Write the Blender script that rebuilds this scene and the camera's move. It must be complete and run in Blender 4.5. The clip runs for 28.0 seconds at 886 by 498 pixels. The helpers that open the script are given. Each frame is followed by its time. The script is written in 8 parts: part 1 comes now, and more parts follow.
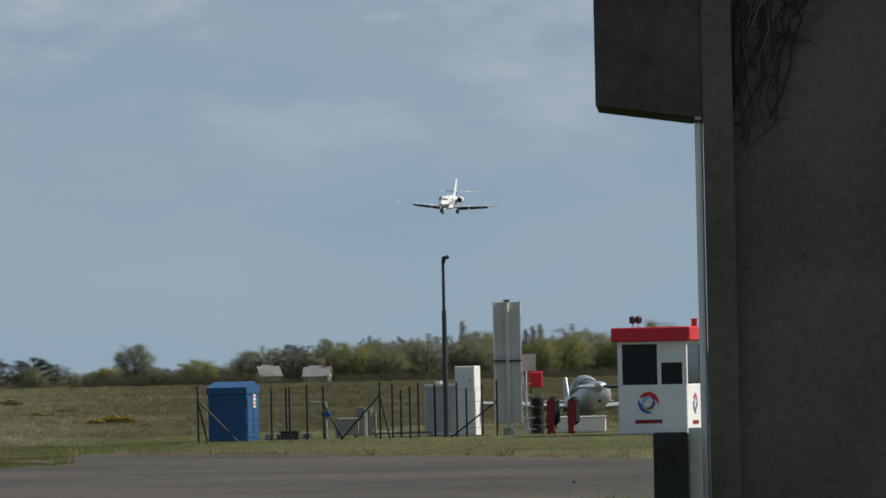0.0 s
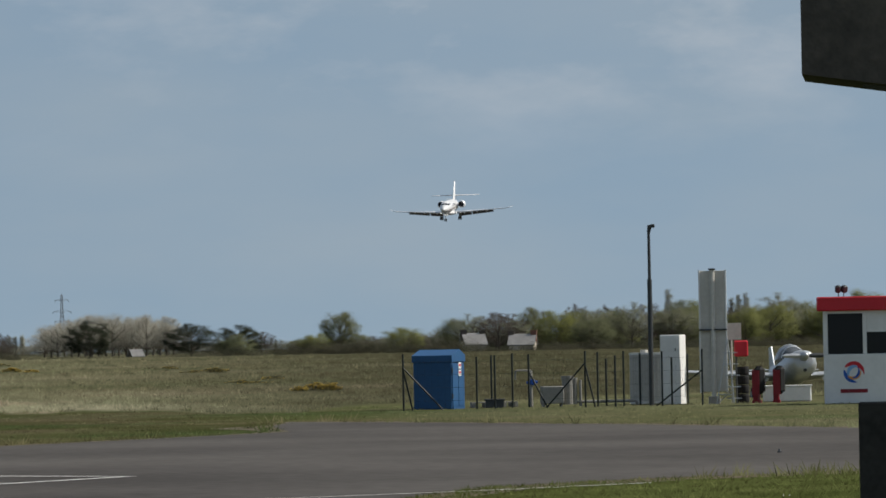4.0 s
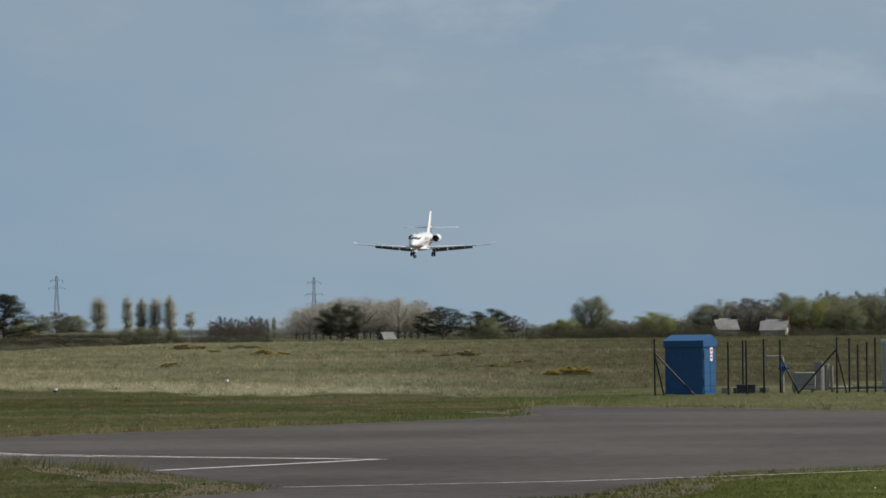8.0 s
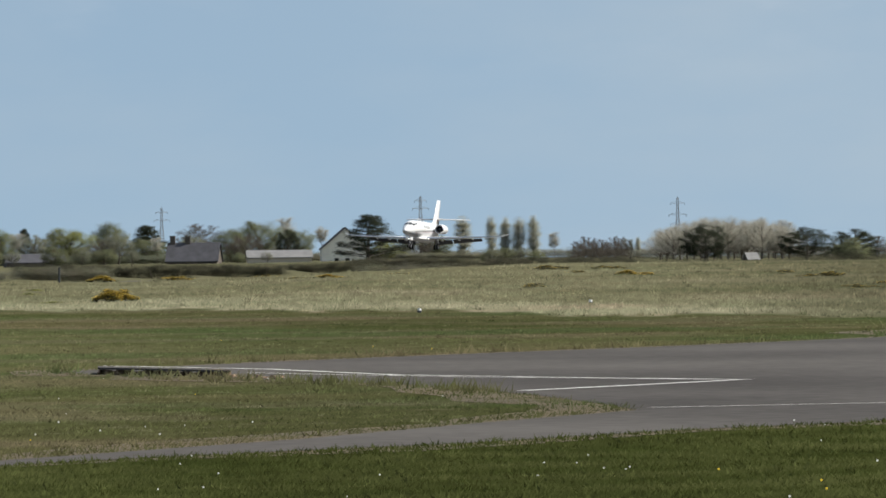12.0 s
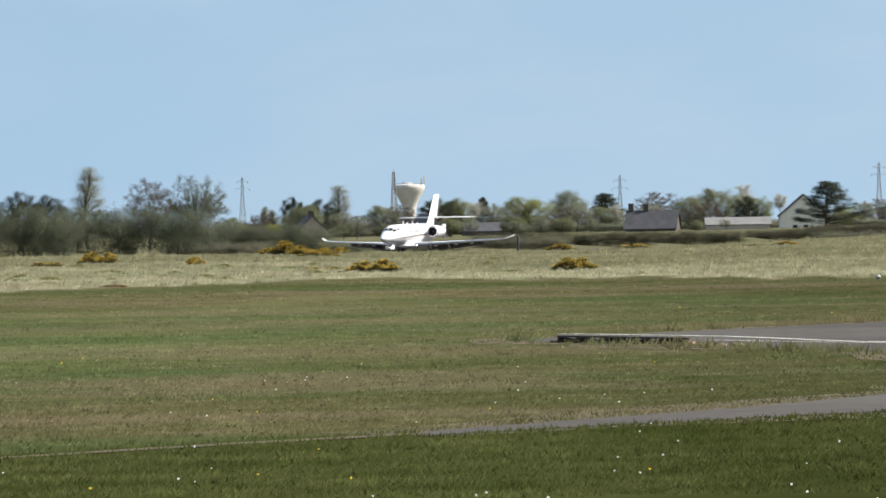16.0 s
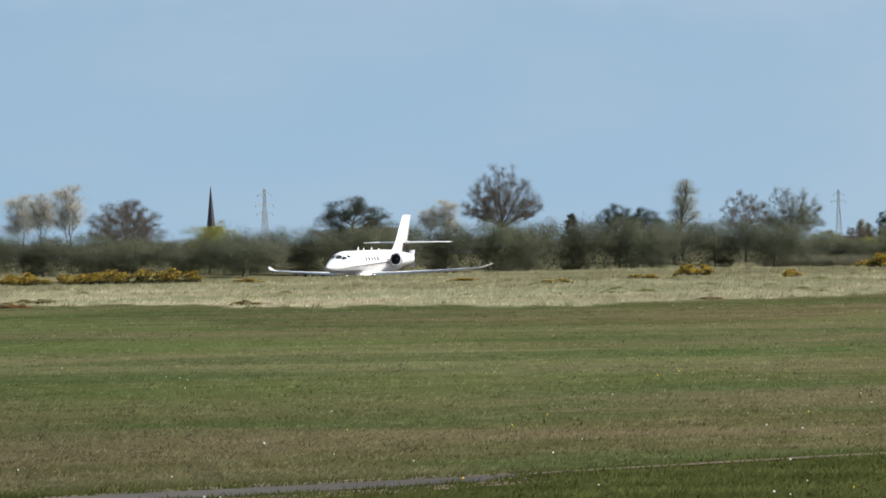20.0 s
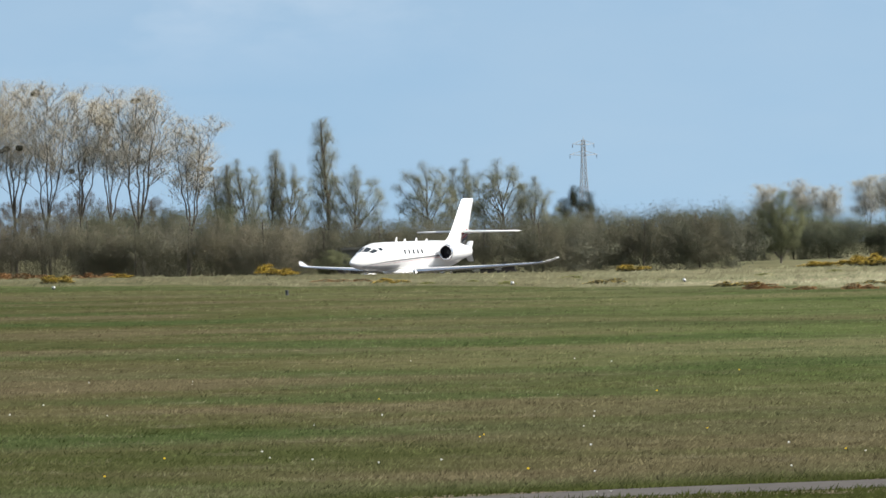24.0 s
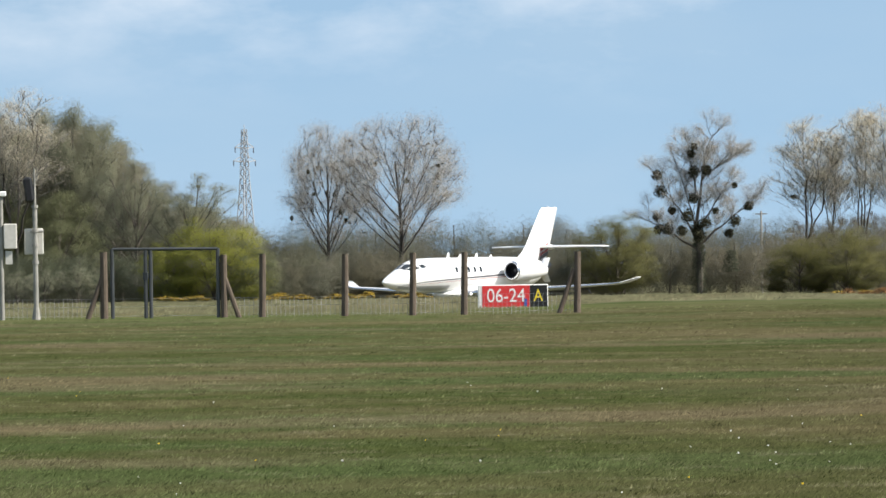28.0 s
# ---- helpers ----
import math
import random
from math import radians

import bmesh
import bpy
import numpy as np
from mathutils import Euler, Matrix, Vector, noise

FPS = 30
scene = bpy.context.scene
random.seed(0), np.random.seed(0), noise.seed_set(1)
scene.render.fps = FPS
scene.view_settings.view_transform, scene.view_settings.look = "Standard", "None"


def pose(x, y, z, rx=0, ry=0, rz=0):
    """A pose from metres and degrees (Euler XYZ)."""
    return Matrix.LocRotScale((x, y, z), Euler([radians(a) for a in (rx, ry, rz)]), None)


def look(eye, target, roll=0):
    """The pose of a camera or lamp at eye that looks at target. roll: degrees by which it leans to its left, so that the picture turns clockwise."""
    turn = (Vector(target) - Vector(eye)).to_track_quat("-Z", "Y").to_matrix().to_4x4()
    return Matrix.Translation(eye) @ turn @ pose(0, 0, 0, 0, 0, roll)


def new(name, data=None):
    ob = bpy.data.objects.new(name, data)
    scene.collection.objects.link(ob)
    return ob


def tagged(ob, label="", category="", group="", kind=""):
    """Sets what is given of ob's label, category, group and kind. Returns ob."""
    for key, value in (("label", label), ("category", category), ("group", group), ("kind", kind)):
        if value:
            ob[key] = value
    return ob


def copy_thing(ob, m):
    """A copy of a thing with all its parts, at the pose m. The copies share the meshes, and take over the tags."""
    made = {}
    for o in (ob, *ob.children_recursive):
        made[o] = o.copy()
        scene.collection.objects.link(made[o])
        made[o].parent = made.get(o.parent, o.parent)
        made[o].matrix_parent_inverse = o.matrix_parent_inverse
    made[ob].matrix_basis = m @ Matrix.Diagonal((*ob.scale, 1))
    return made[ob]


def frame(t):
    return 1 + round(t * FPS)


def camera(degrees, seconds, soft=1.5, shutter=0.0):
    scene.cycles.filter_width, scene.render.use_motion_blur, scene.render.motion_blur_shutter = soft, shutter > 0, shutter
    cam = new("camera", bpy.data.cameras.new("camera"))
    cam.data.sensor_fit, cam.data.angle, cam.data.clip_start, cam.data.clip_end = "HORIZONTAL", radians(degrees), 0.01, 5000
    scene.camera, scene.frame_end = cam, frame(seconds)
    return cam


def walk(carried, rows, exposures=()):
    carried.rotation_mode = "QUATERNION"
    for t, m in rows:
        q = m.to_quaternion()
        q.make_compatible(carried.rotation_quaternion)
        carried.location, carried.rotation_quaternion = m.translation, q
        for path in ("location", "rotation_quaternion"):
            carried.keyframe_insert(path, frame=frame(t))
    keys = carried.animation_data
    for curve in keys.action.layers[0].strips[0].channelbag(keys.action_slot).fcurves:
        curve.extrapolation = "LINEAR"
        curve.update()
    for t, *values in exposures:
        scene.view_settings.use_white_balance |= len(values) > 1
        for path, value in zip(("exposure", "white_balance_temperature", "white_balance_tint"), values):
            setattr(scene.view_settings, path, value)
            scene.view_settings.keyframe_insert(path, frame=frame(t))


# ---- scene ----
# Bearings B are in units of 1/15500 rad to the right of the line x = 0, elevations U in the same unit above eye level.
UNIT = 15500.0
EXPOSURES = [(0, -0.22), (4.5, -0.24), (7, -0.27), (8, -0.24), (9, -0.12), (11, 0.1), (14, 0.42), (17, 0.58), (18.5, 0.52), (21, 0.33), (23.5, 0.5), (25, 0.70), (26.5, 0.76), (28, 0.66)]
cam = camera(5.79, 28.0, soft=1.6)
EYE = 1.9
PAN = [
    (0, 90.7837, 1.256, -11.0895), (0.5, 90.7739, 1.295, -10.9931), (1, 90.7716, 1.233, -10.8931),
    (1.5, 90.7715, 1.169, -10.7895), (2, 90.7532, 1.058, -10.6574), (2.5, 90.7115, 1.034, -10.4903),
    (3, 90.6696, 1.060, -10.2766), (3.5, 90.6201, 1.089, -10.0044), (4, 90.6040, 1.086, -9.7466),
    (4.5, 90.6160, 0.981, -9.5573), (6.5, 90.6708, 0.642, -9.3543), (7, 90.6349, 0.592, -9.0801),
    (7.5, 90.5886, 0.601, -8.5641), (8, 90.5259, 0.683, -8.1006), (8.5, 90.4523, 0.823, -7.6814),
    (9, 90.3682, 0.767, -7.3368), (9.5, 90.3015, 0.833, -7.0418), (10, 90.2263, 0.810, -6.8095),
    (10.5, 90.1521, 0.825, -6.5721), (11, 90.1051, 0.744, -6.2952), (11.5, 90.0746, 0.734, -6.0060),
    (13.5, 89.8735, 0.578, -4.7827), (14, 89.8389, 0.706, -4.4007), (14.5, 89.8223, 0.852, -4.0050),
    (15, 89.8407, 0.948, -3.5831), (15.5, 89.8446, 0.877, -3.1576), (16, 89.8631, 0.985, -2.7238),
    (16.5, 89.8682, 1.071, -2.2783), (17, 89.8781, 0.973, -1.7546), (17.5, 89.9013, 0.747, -1.1846),
    (18, 89.9368, 0.760, -0.6525), (18.5, 89.9832, 0.766, -0.1747), (19, 90.0178, 0.762, 0.2644),
    (19.5, 90.0260, 0.835, 0.6961), (20, 90.0075, 0.918, 1.1740), (20.5, 89.9826, 0.990, 1.7543),
    (21, 89.9786, 0.973, 2.5598), (21.5, 89.9807, 0.846, 3.2723), (23.5, 89.9566, 0.943, 5.8359),
    (24, 89.9749, 1.065, 6.7107), (24.5, 89.9756, 1.052, 7.5946), (25, 89.9872, 0.991, 8.3926),
    (25.5, 89.9960, 0.819, 9.1201), (26, 90.0050, 0.852, 9.8539), (26.5, 90.0396, 0.888, 10.6027),
    (27, 90.0692, 0.900, 11.4080), (27.5, 90.1219, 0.887, 12.2775), (28, 90.1733, 0.922, 13.0714),
]
walk(cam, [(t, pose(0, 0, EYE, a, b, c)) for t, a, b, c in PAN], EXPOSURES)
FLIGHT = [
    (0, 334.03, 1694.62, 32.72, -3.5, 2.50, -110.3), (1, 317.13, 1650.34, 30.32, 0.3, 2.50, -110.1),
    (2, 298.76, 1602.58, 27.83, 3.6, 2.50, -109.8), (3, 279.63, 1553.85, 25.91, 0.9, 2.50, -108.1),
    (4, 260.09, 1504.09, 23.17, 0.8, 2.50, -106.5), (4.5, 250.65, 1480.01, 22.34, 2.9, 2.50, -106.5),
    (6.5, 211.95, 1380.86, 16.39, 0.0, 2.50, -107.2), (7, 202.26, 1355.84, 15.02, -1.2, 2.50, -107.5),
    (7.5, 192.48, 1330.57, 14.36, -1.0, 2.50, -107.1), (8, 182.82, 1305.63, 13.09, -0.8, 2.50, -106.8),
    (8.5, 173.11, 1280.69, 11.73, -2.1, 2.20, -106.8), (9, 163.63, 1256.35, 10.21, -3.4, 2.00, -106.8),
    (9.5, 154.22, 1232.17, 8.57, -3.5, 1.80, -106.8), (10, 145.04, 1208.60, 7.15, -3.6, 1.50, -106.8),
    (10.5, 136.00, 1185.57, 5.72, -1.6, 0.20, -107.3), (11, 126.77, 1162.07, 4.43, 0.4, -1.00, -107.8),
    (11.5, 117.99, 1139.72, 3.54, -1.5, -1.80, -108.3), (13.5, 83.37, 1052.25, 0.01, 0.0, -3.00, -111.3),
    (14, 74.40, 1029.68, -0.71, 0.0, -2.00, -111.3), (14.5, 65.63, 1007.15, -0.86, 0.0, 0.20, -111.3),
    (15, 56.55, 979.63, -0.93, 0.0, 0.50, -111.3), (15.5, 48.42, 954.20, -0.95, 0.0, 0.50, -111.3),
    (16, 40.97, 930.56, -0.95, 0.0, 0.50, -111.3), (16.5, 33.73, 916.38, -1.06, 0.0, 0.50, -111.3),
    (17, 25.97, 900.86, -1.17, 0.0, 0.50, -111.3), (17.5, 17.99, 884.81, -1.24, 0.0, 0.50, -111.3),
    (18, 9.72, 863.57, -1.30, 0.0, 0.50, -111.3), (18.5, 1.43, 842.27, -1.31, 0.0, 0.50, -111.3),
    (19, -6.76, 821.24, -1.33, 0.0, 0.50, -111.3), (19.5, -14.69, 800.86, -1.34, 0.0, 0.50, -111.3),
    (20, -22.42, 780.05, -1.35, 0.0, 0.50, -111.3), (20.5, -30.10, 760.90, -1.37, 0.0, 0.50, -111.3),
    (21, -37.19, 742.30, -1.38, 0.0, 0.50, -111.3), (21.5, -44.37, 724.03, -1.34, 0.0, 0.50, -111.3),
    (23.5, -70.81, 657.20, -1.18, 0.0, 0.50, -111.3), (24, -77.41, 640.26, -1.13, 0.0, 0.50, -111.3),
    (24.5, -83.70, 623.76, -1.07, 0.0, 0.46, -111.3), (25, -89.91, 607.41, -1.02, 0.0, 0.42, -111.3),
    (25.5, -95.67, 592.63, -0.93, 0.0, 0.39, -111.3), (26, -101.12, 578.60, -0.84, 0.0, 0.35, -111.3),
    (26.5, -106.40, 565.22, -0.72, 0.0, 0.31, -111.3), (27, -111.27, 552.87, -0.61, 0.0, 0.28, -111.3),
    (27.5, -116.08, 540.22, -0.49, 0.0, 0.24, -111.3), (28, -120.64, 528.21, -0.37, 0.0, 0.20, -111.3),
]


# ---------------------------------------------------------------- world and sun
SUN_BEARING = 90.0
SUN_HEIGHT = 44.0
world = bpy.data.worlds.new("sky")
scene.world = world
world.use_nodes = True
wn, wl = world.node_tree.nodes, world.node_tree.links
wn.clear()
w_out = wn.new("ShaderNodeOutputWorld")
w_bg = wn.new("ShaderNodeBackground")
w_bg.inputs["Strength"].default_value = 0.1
w_sky = wn.new("ShaderNodeTexSky")
w_sky.sky_type = "NISHITA"
w_sky.sun_disc = False
w_sky.sun_elevation = radians(SUN_HEIGHT)
w_sky.sun_rotation = radians(SUN_BEARING)
w_sky.air_density, w_sky.dust_density, w_sky.ozone_density = 1.0, 0.3, 2.5
w_co = wn.new("ShaderNodeTexCoord")
w_map = wn.new("ShaderNodeMapping")
w_map.inputs["Scale"].default_value = (14, 14, 42)
w_n1 = wn.new("ShaderNodeTexNoise")
w_n1.inputs["Scale"].default_value = 1.6
w_n1.inputs["Detail"].default_value = 7
w_n1.inputs["Roughness"].default_value = 0.52
w_ramp = wn.new("ShaderNodeValToRGB")
w_ramp.color_ramp.elements[0].position, w_ramp.color_ramp.elements[0].color = 0.36, (0.40, 0.40, 0.40, 1)
w_ramp.color_ramp.elements[1].position, w_ramp.color_ramp.elements[1].color = 0.74, (0.60, 0.60, 0.60, 1)
# thin torn clouds that begin some two degrees above the horizon
w_map2 = wn.new("ShaderNodeMapping")
w_map2.inputs["Scale"].default_value = (26, 26, 64)
w_map2.inputs["Location"].default_value = (0.55, 0, 0)
w_n2 = wn.new("ShaderNodeTexNoise")
w_n2.inputs["Scale"].default_value = 1.3
w_n2.inputs["Detail"].default_value = 6
w_n2.inputs["Roughness"].default_value = 0.58
w_torn = wn.new("ShaderNodeMapRange")
w_torn.inputs["From Min"].default_value, w_torn.inputs["From Max"].default_value = 0.48, 0.72
w_sep = wn.new("ShaderNodeSeparateXYZ")
w_high = wn.new("ShaderNodeMapRange")
w_high.inputs["From Min"].default_value, w_high.inputs["From Max"].default_value = 0.018, 0.046
w_cover = wn.new("ShaderNodeMath")
w_cover.operation = "MULTIPLY"
# the clouds thin out towards the middle of the pan
w_abs = wn.new("ShaderNodeMath")
w_abs.operation = "ABSOLUTE"
w_wide = wn.new("ShaderNodeMapRange")
w_wide.inputs["From Min"].default_value, w_wide.inputs["From Max"].default_value = 0.10, 0.18
w_wide.inputs["To Min"].default_value, w_wide.inputs["To Max"].default_value = 0.3, 1.0
w_some = wn.new("ShaderNodeMath")
w_some.operation = "MULTIPLY"
w_white = wn.new("ShaderNodeMixRGB")
w_white.inputs["Color2"].default_value = (6.2, 6.5, 6.9, 1)
w_side = wn.new("ShaderNodeMapRange")
w_side.inputs["From Min"].default_value, w_side.inputs["From Max"].default_value = -0.08, 0.13
w_side.inputs["To Min"].default_value, w_side.inputs["To Max"].default_value = 0.55, 1.0
w_veil = wn.new("ShaderNodeMath")
w_veil.operation = "MULTIPLY"
w_mix = wn.new("ShaderNodeMixRGB")
w_mix.inputs["Color2"].default_value = (4.55, 5.05, 5.36, 1)
w_tint = wn.new("ShaderNodeMixRGB")
w_tint.blend_type = "MULTIPLY"
w_tint.inputs["Fac"].default_value = 1.0
w_tint.inputs["Color2"].default_value = (0.885, 1.005, 0.985, 1)
w_lift = wn.new("ShaderNodeVectorMath")
w_lift.operation = "ADD"
w_lift.inputs[1].default_value = (0, 0, 0.2)
w_norm = wn.new("ShaderNodeVectorMath")
w_norm.operation = "NORMALIZE"
wl.new(w_co.outputs["Generated"], w_lift.inputs[0])
wl.new(w_lift.outputs[0], w_norm.inputs[0])
wl.new(w_norm.outputs[0], w_sky.inputs["Vector"])
wl.new(w_co.outputs["Generated"], w_map.inputs["Vector"])
wl.new(w_map.outputs["Vector"], w_n1.inputs["Vector"])
wl.new(w_n1.outputs["Fac"], w_ramp.inputs["Fac"])
wl.new(w_sep.outputs["X"], w_side.inputs["Value"])
wl.new(w_ramp.outputs["Color"], w_veil.inputs[0])
wl.new(w_side.outputs["Result"], w_veil.inputs[1])
wl.new(w_veil.outputs[0], w_mix.inputs["Fac"])
wl.new(w_sky.outputs["Color"], w_tint.inputs["Color1"])
wl.new(w_tint.outputs["Color"], w_mix.inputs["Color1"])
wl.new(w_co.outputs["Generated"], w_map2.inputs["Vector"])
wl.new(w_map2.outputs["Vector"], w_n2.inputs["Vector"])
wl.new(w_n2.outputs["Fac"], w_torn.inputs["Value"])
wl.new(w_co.outputs["Generated"], w_sep.inputs[0])
wl.new(w_sep.outputs["Z"], w_high.inputs["Value"])
wl.new(w_torn.outputs["Result"], w_cover.inputs[0])
wl.new(w_high.outputs["Result"], w_cover.inputs[1])
wl.new(w_sep.outputs["X"], w_abs.inputs[0])
wl.new(w_abs.outputs[0], w_wide.inputs["Value"])
wl.new(w_cover.outputs[0], w_some.inputs[0])
wl.new(w_wide.outputs["Result"], w_some.inputs[1])
wl.new(w_some.outputs[0], w_white.inputs["Fac"])
wl.new(w_mix.outputs["Color"], w_white.inputs["Color1"])
wl.new(w_white.outputs["Color"], w_bg.inputs["Color"])
wl.new(w_bg.outputs["Background"], w_out.inputs["Surface"])

sun_data = bpy.data.lights.new("sun", "SUN")
sun_data.energy = 5.6
sun_data.angle = radians(0.6)
sun_data.color = (1.0, 0.94, 0.85)
sun = new("sun", sun_data)
sa, se = radians(SUN_BEARING), radians(SUN_HEIGHT)
sun.matrix_world = look((0, 0, 60), (-math.sin(sa) * math.cos(se), -math.cos(sa) * math.cos(se), 60 - math.sin(se)))


# ---------------------------------------------------------------- materials
def material(name, col, col2=None, rough=0.8, metal=0.0, scale=3.0, fine=40.0, bump=0.0, island=0.0, trans=0.0, emit=0.0,
             obj_random=0.0, stretch=(1, 1, 1), spec=0.3, mix=(0.35, 0.65), coat=0.0, lift=0.0):
    """A surface whose colour wanders between two tones at two scales."""
    m = bpy.data.materials.new(name)
    m.use_nodes = True
    nt = m.node_tree
    b = nt.nodes["Principled BSDF"]
    b.inputs["Roughness"].default_value = rough
    b.inputs["Metallic"].default_value = metal
    b.inputs["Specular IOR Level"].default_value = spec
    b.inputs["Coat Weight"].default_value = coat
    col2 = col2 or tuple(c * 0.8 for c in col)
    co = nt.nodes.new("ShaderNodeTexCoord")
    mp = nt.nodes.new("ShaderNodeMapping")
    mp.inputs["Scale"].default_value = stretch
    nt.links.new(co.outputs["Object"], mp.inputs["Vector"])
    n1 = nt.nodes.new("ShaderNodeTexNoise")
    n1.inputs["Scale"].default_value = scale
    n1.inputs["Detail"].default_value = 4
    n2 = nt.nodes.new("ShaderNodeTexNoise")
    n2.inputs["Scale"].default_value = fine
    n2.inputs["Detail"].default_value = 3
    nt.links.new(mp.outputs["Vector"], n1.inputs["Vector"])
    nt.links.new(mp.outputs["Vector"], n2.inputs["Vector"])
    av = nt.nodes.new("ShaderNodeMath")
    av.operation = "MULTIPLY_ADD"
    av.inputs[1].default_value = 0.35
    nt.links.new(n2.outputs["Fac"], av.inputs[0])
    sc = nt.nodes.new("ShaderNodeMath")
    sc.operation = "MULTIPLY"
    sc.inputs[1].default_value = 0.65
    nt.links.new(n1.outputs["Fac"], sc.inputs[0])
    nt.links.new(sc.outputs[0], av.inputs[2])
    fac = av.outputs[0]
    if island or obj_random:
        if island:
            g = nt.nodes.new("ShaderNodeNewGeometry").outputs["Random Per Island"]
        else:
            g = nt.nodes.new("ShaderNodeObjectInfo").outputs["Random"]
        k = island or obj_random
        a1 = nt.nodes.new("ShaderNodeMath")
        a1.operation = "MULTIPLY_ADD"
        a1.inputs[1].default_value = k
        a1.inputs[2].default_value = -k / 2
        nt.links.new(g, a1.inputs[0])
        a2 = nt.nodes.new("ShaderNodeMath")
        a2.operation = "ADD"
        nt.links.new(a1.outputs[0], a2.inputs[0])
        nt.links.new(fac, a2.inputs[1])
        fac = a2.outputs[0]
    ramp = nt.nodes.new("ShaderNodeValToRGB")
    ramp.color_ramp.elements[0].position, ramp.color_ramp.elements[0].color = mix[0], (*col2, 1)
    ramp.color_ramp.elements[1].position, ramp.color_ramp.elements[1].color = mix[1], (*col, 1)
    nt.links.new(fac, ramp.inputs["Fac"])
    nt.links.new(ramp.outputs["Color"], b.inputs["Base Color"])
    if bump:
        bp = nt.nodes.new("ShaderNodeBump")
        bp.inputs["Strength"].default_value = bump
        bp.inputs["Distance"].default_value = 0.02
        nt.links.new(n2.outputs["Fac"], bp.inputs["Height"])
        nt.links.new(bp.outputs["Normal"], b.inputs["Normal"])
    if lift:
        ge = nt.nodes.new("ShaderNodeNewGeometry")
        ad = nt.nodes.new("ShaderNodeVectorMath")
        ad.operation = "ADD"
        ad.inputs[1].default_value = (0, 0, lift)
        nm = nt.nodes.new("ShaderNodeVectorMath")
        nm.operation = "NORMALIZE"
        nt.links.new(ge.outputs["Normal"], ad.inputs[0])
        nt.links.new(ad.outputs[0], nm.inputs[0])
        nt.links.new(nm.outputs[0], b.inputs["Normal"])
    if trans:
        tr = nt.nodes.new("ShaderNodeBsdfTranslucent")
        nt.links.new(ramp.outputs["Color"], tr.inputs["Color"])
        ms = nt.nodes.new("ShaderNodeMixShader")
        ms.inputs["Fac"].default_value = trans
        nt.links.new(b.outputs[0], ms.inputs[1])
        nt.links.new(tr.outputs[0], ms.inputs[2])
        nt.links.new(ms.outputs[0], nt.nodes["Material Output"].inputs["Surface"])
    if emit:
        nt.links.new(ramp.outputs["Color"], b.inputs["Emission Color"])
        b.inputs["Emission Strength"].default_value = emit
    return m


def glass(name, tint, rough=0.05, spec=0.6):
    m = bpy.data.materials.new(name)
    m.use_nodes = True
    b = m.node_tree.nodes["Principled BSDF"]
    b.inputs["Base Color"].default_value = (*tint, 1)
    b.inputs["Roughness"].default_value = rough
    b.inputs["Specular IOR Level"].default_value = spec
    return m


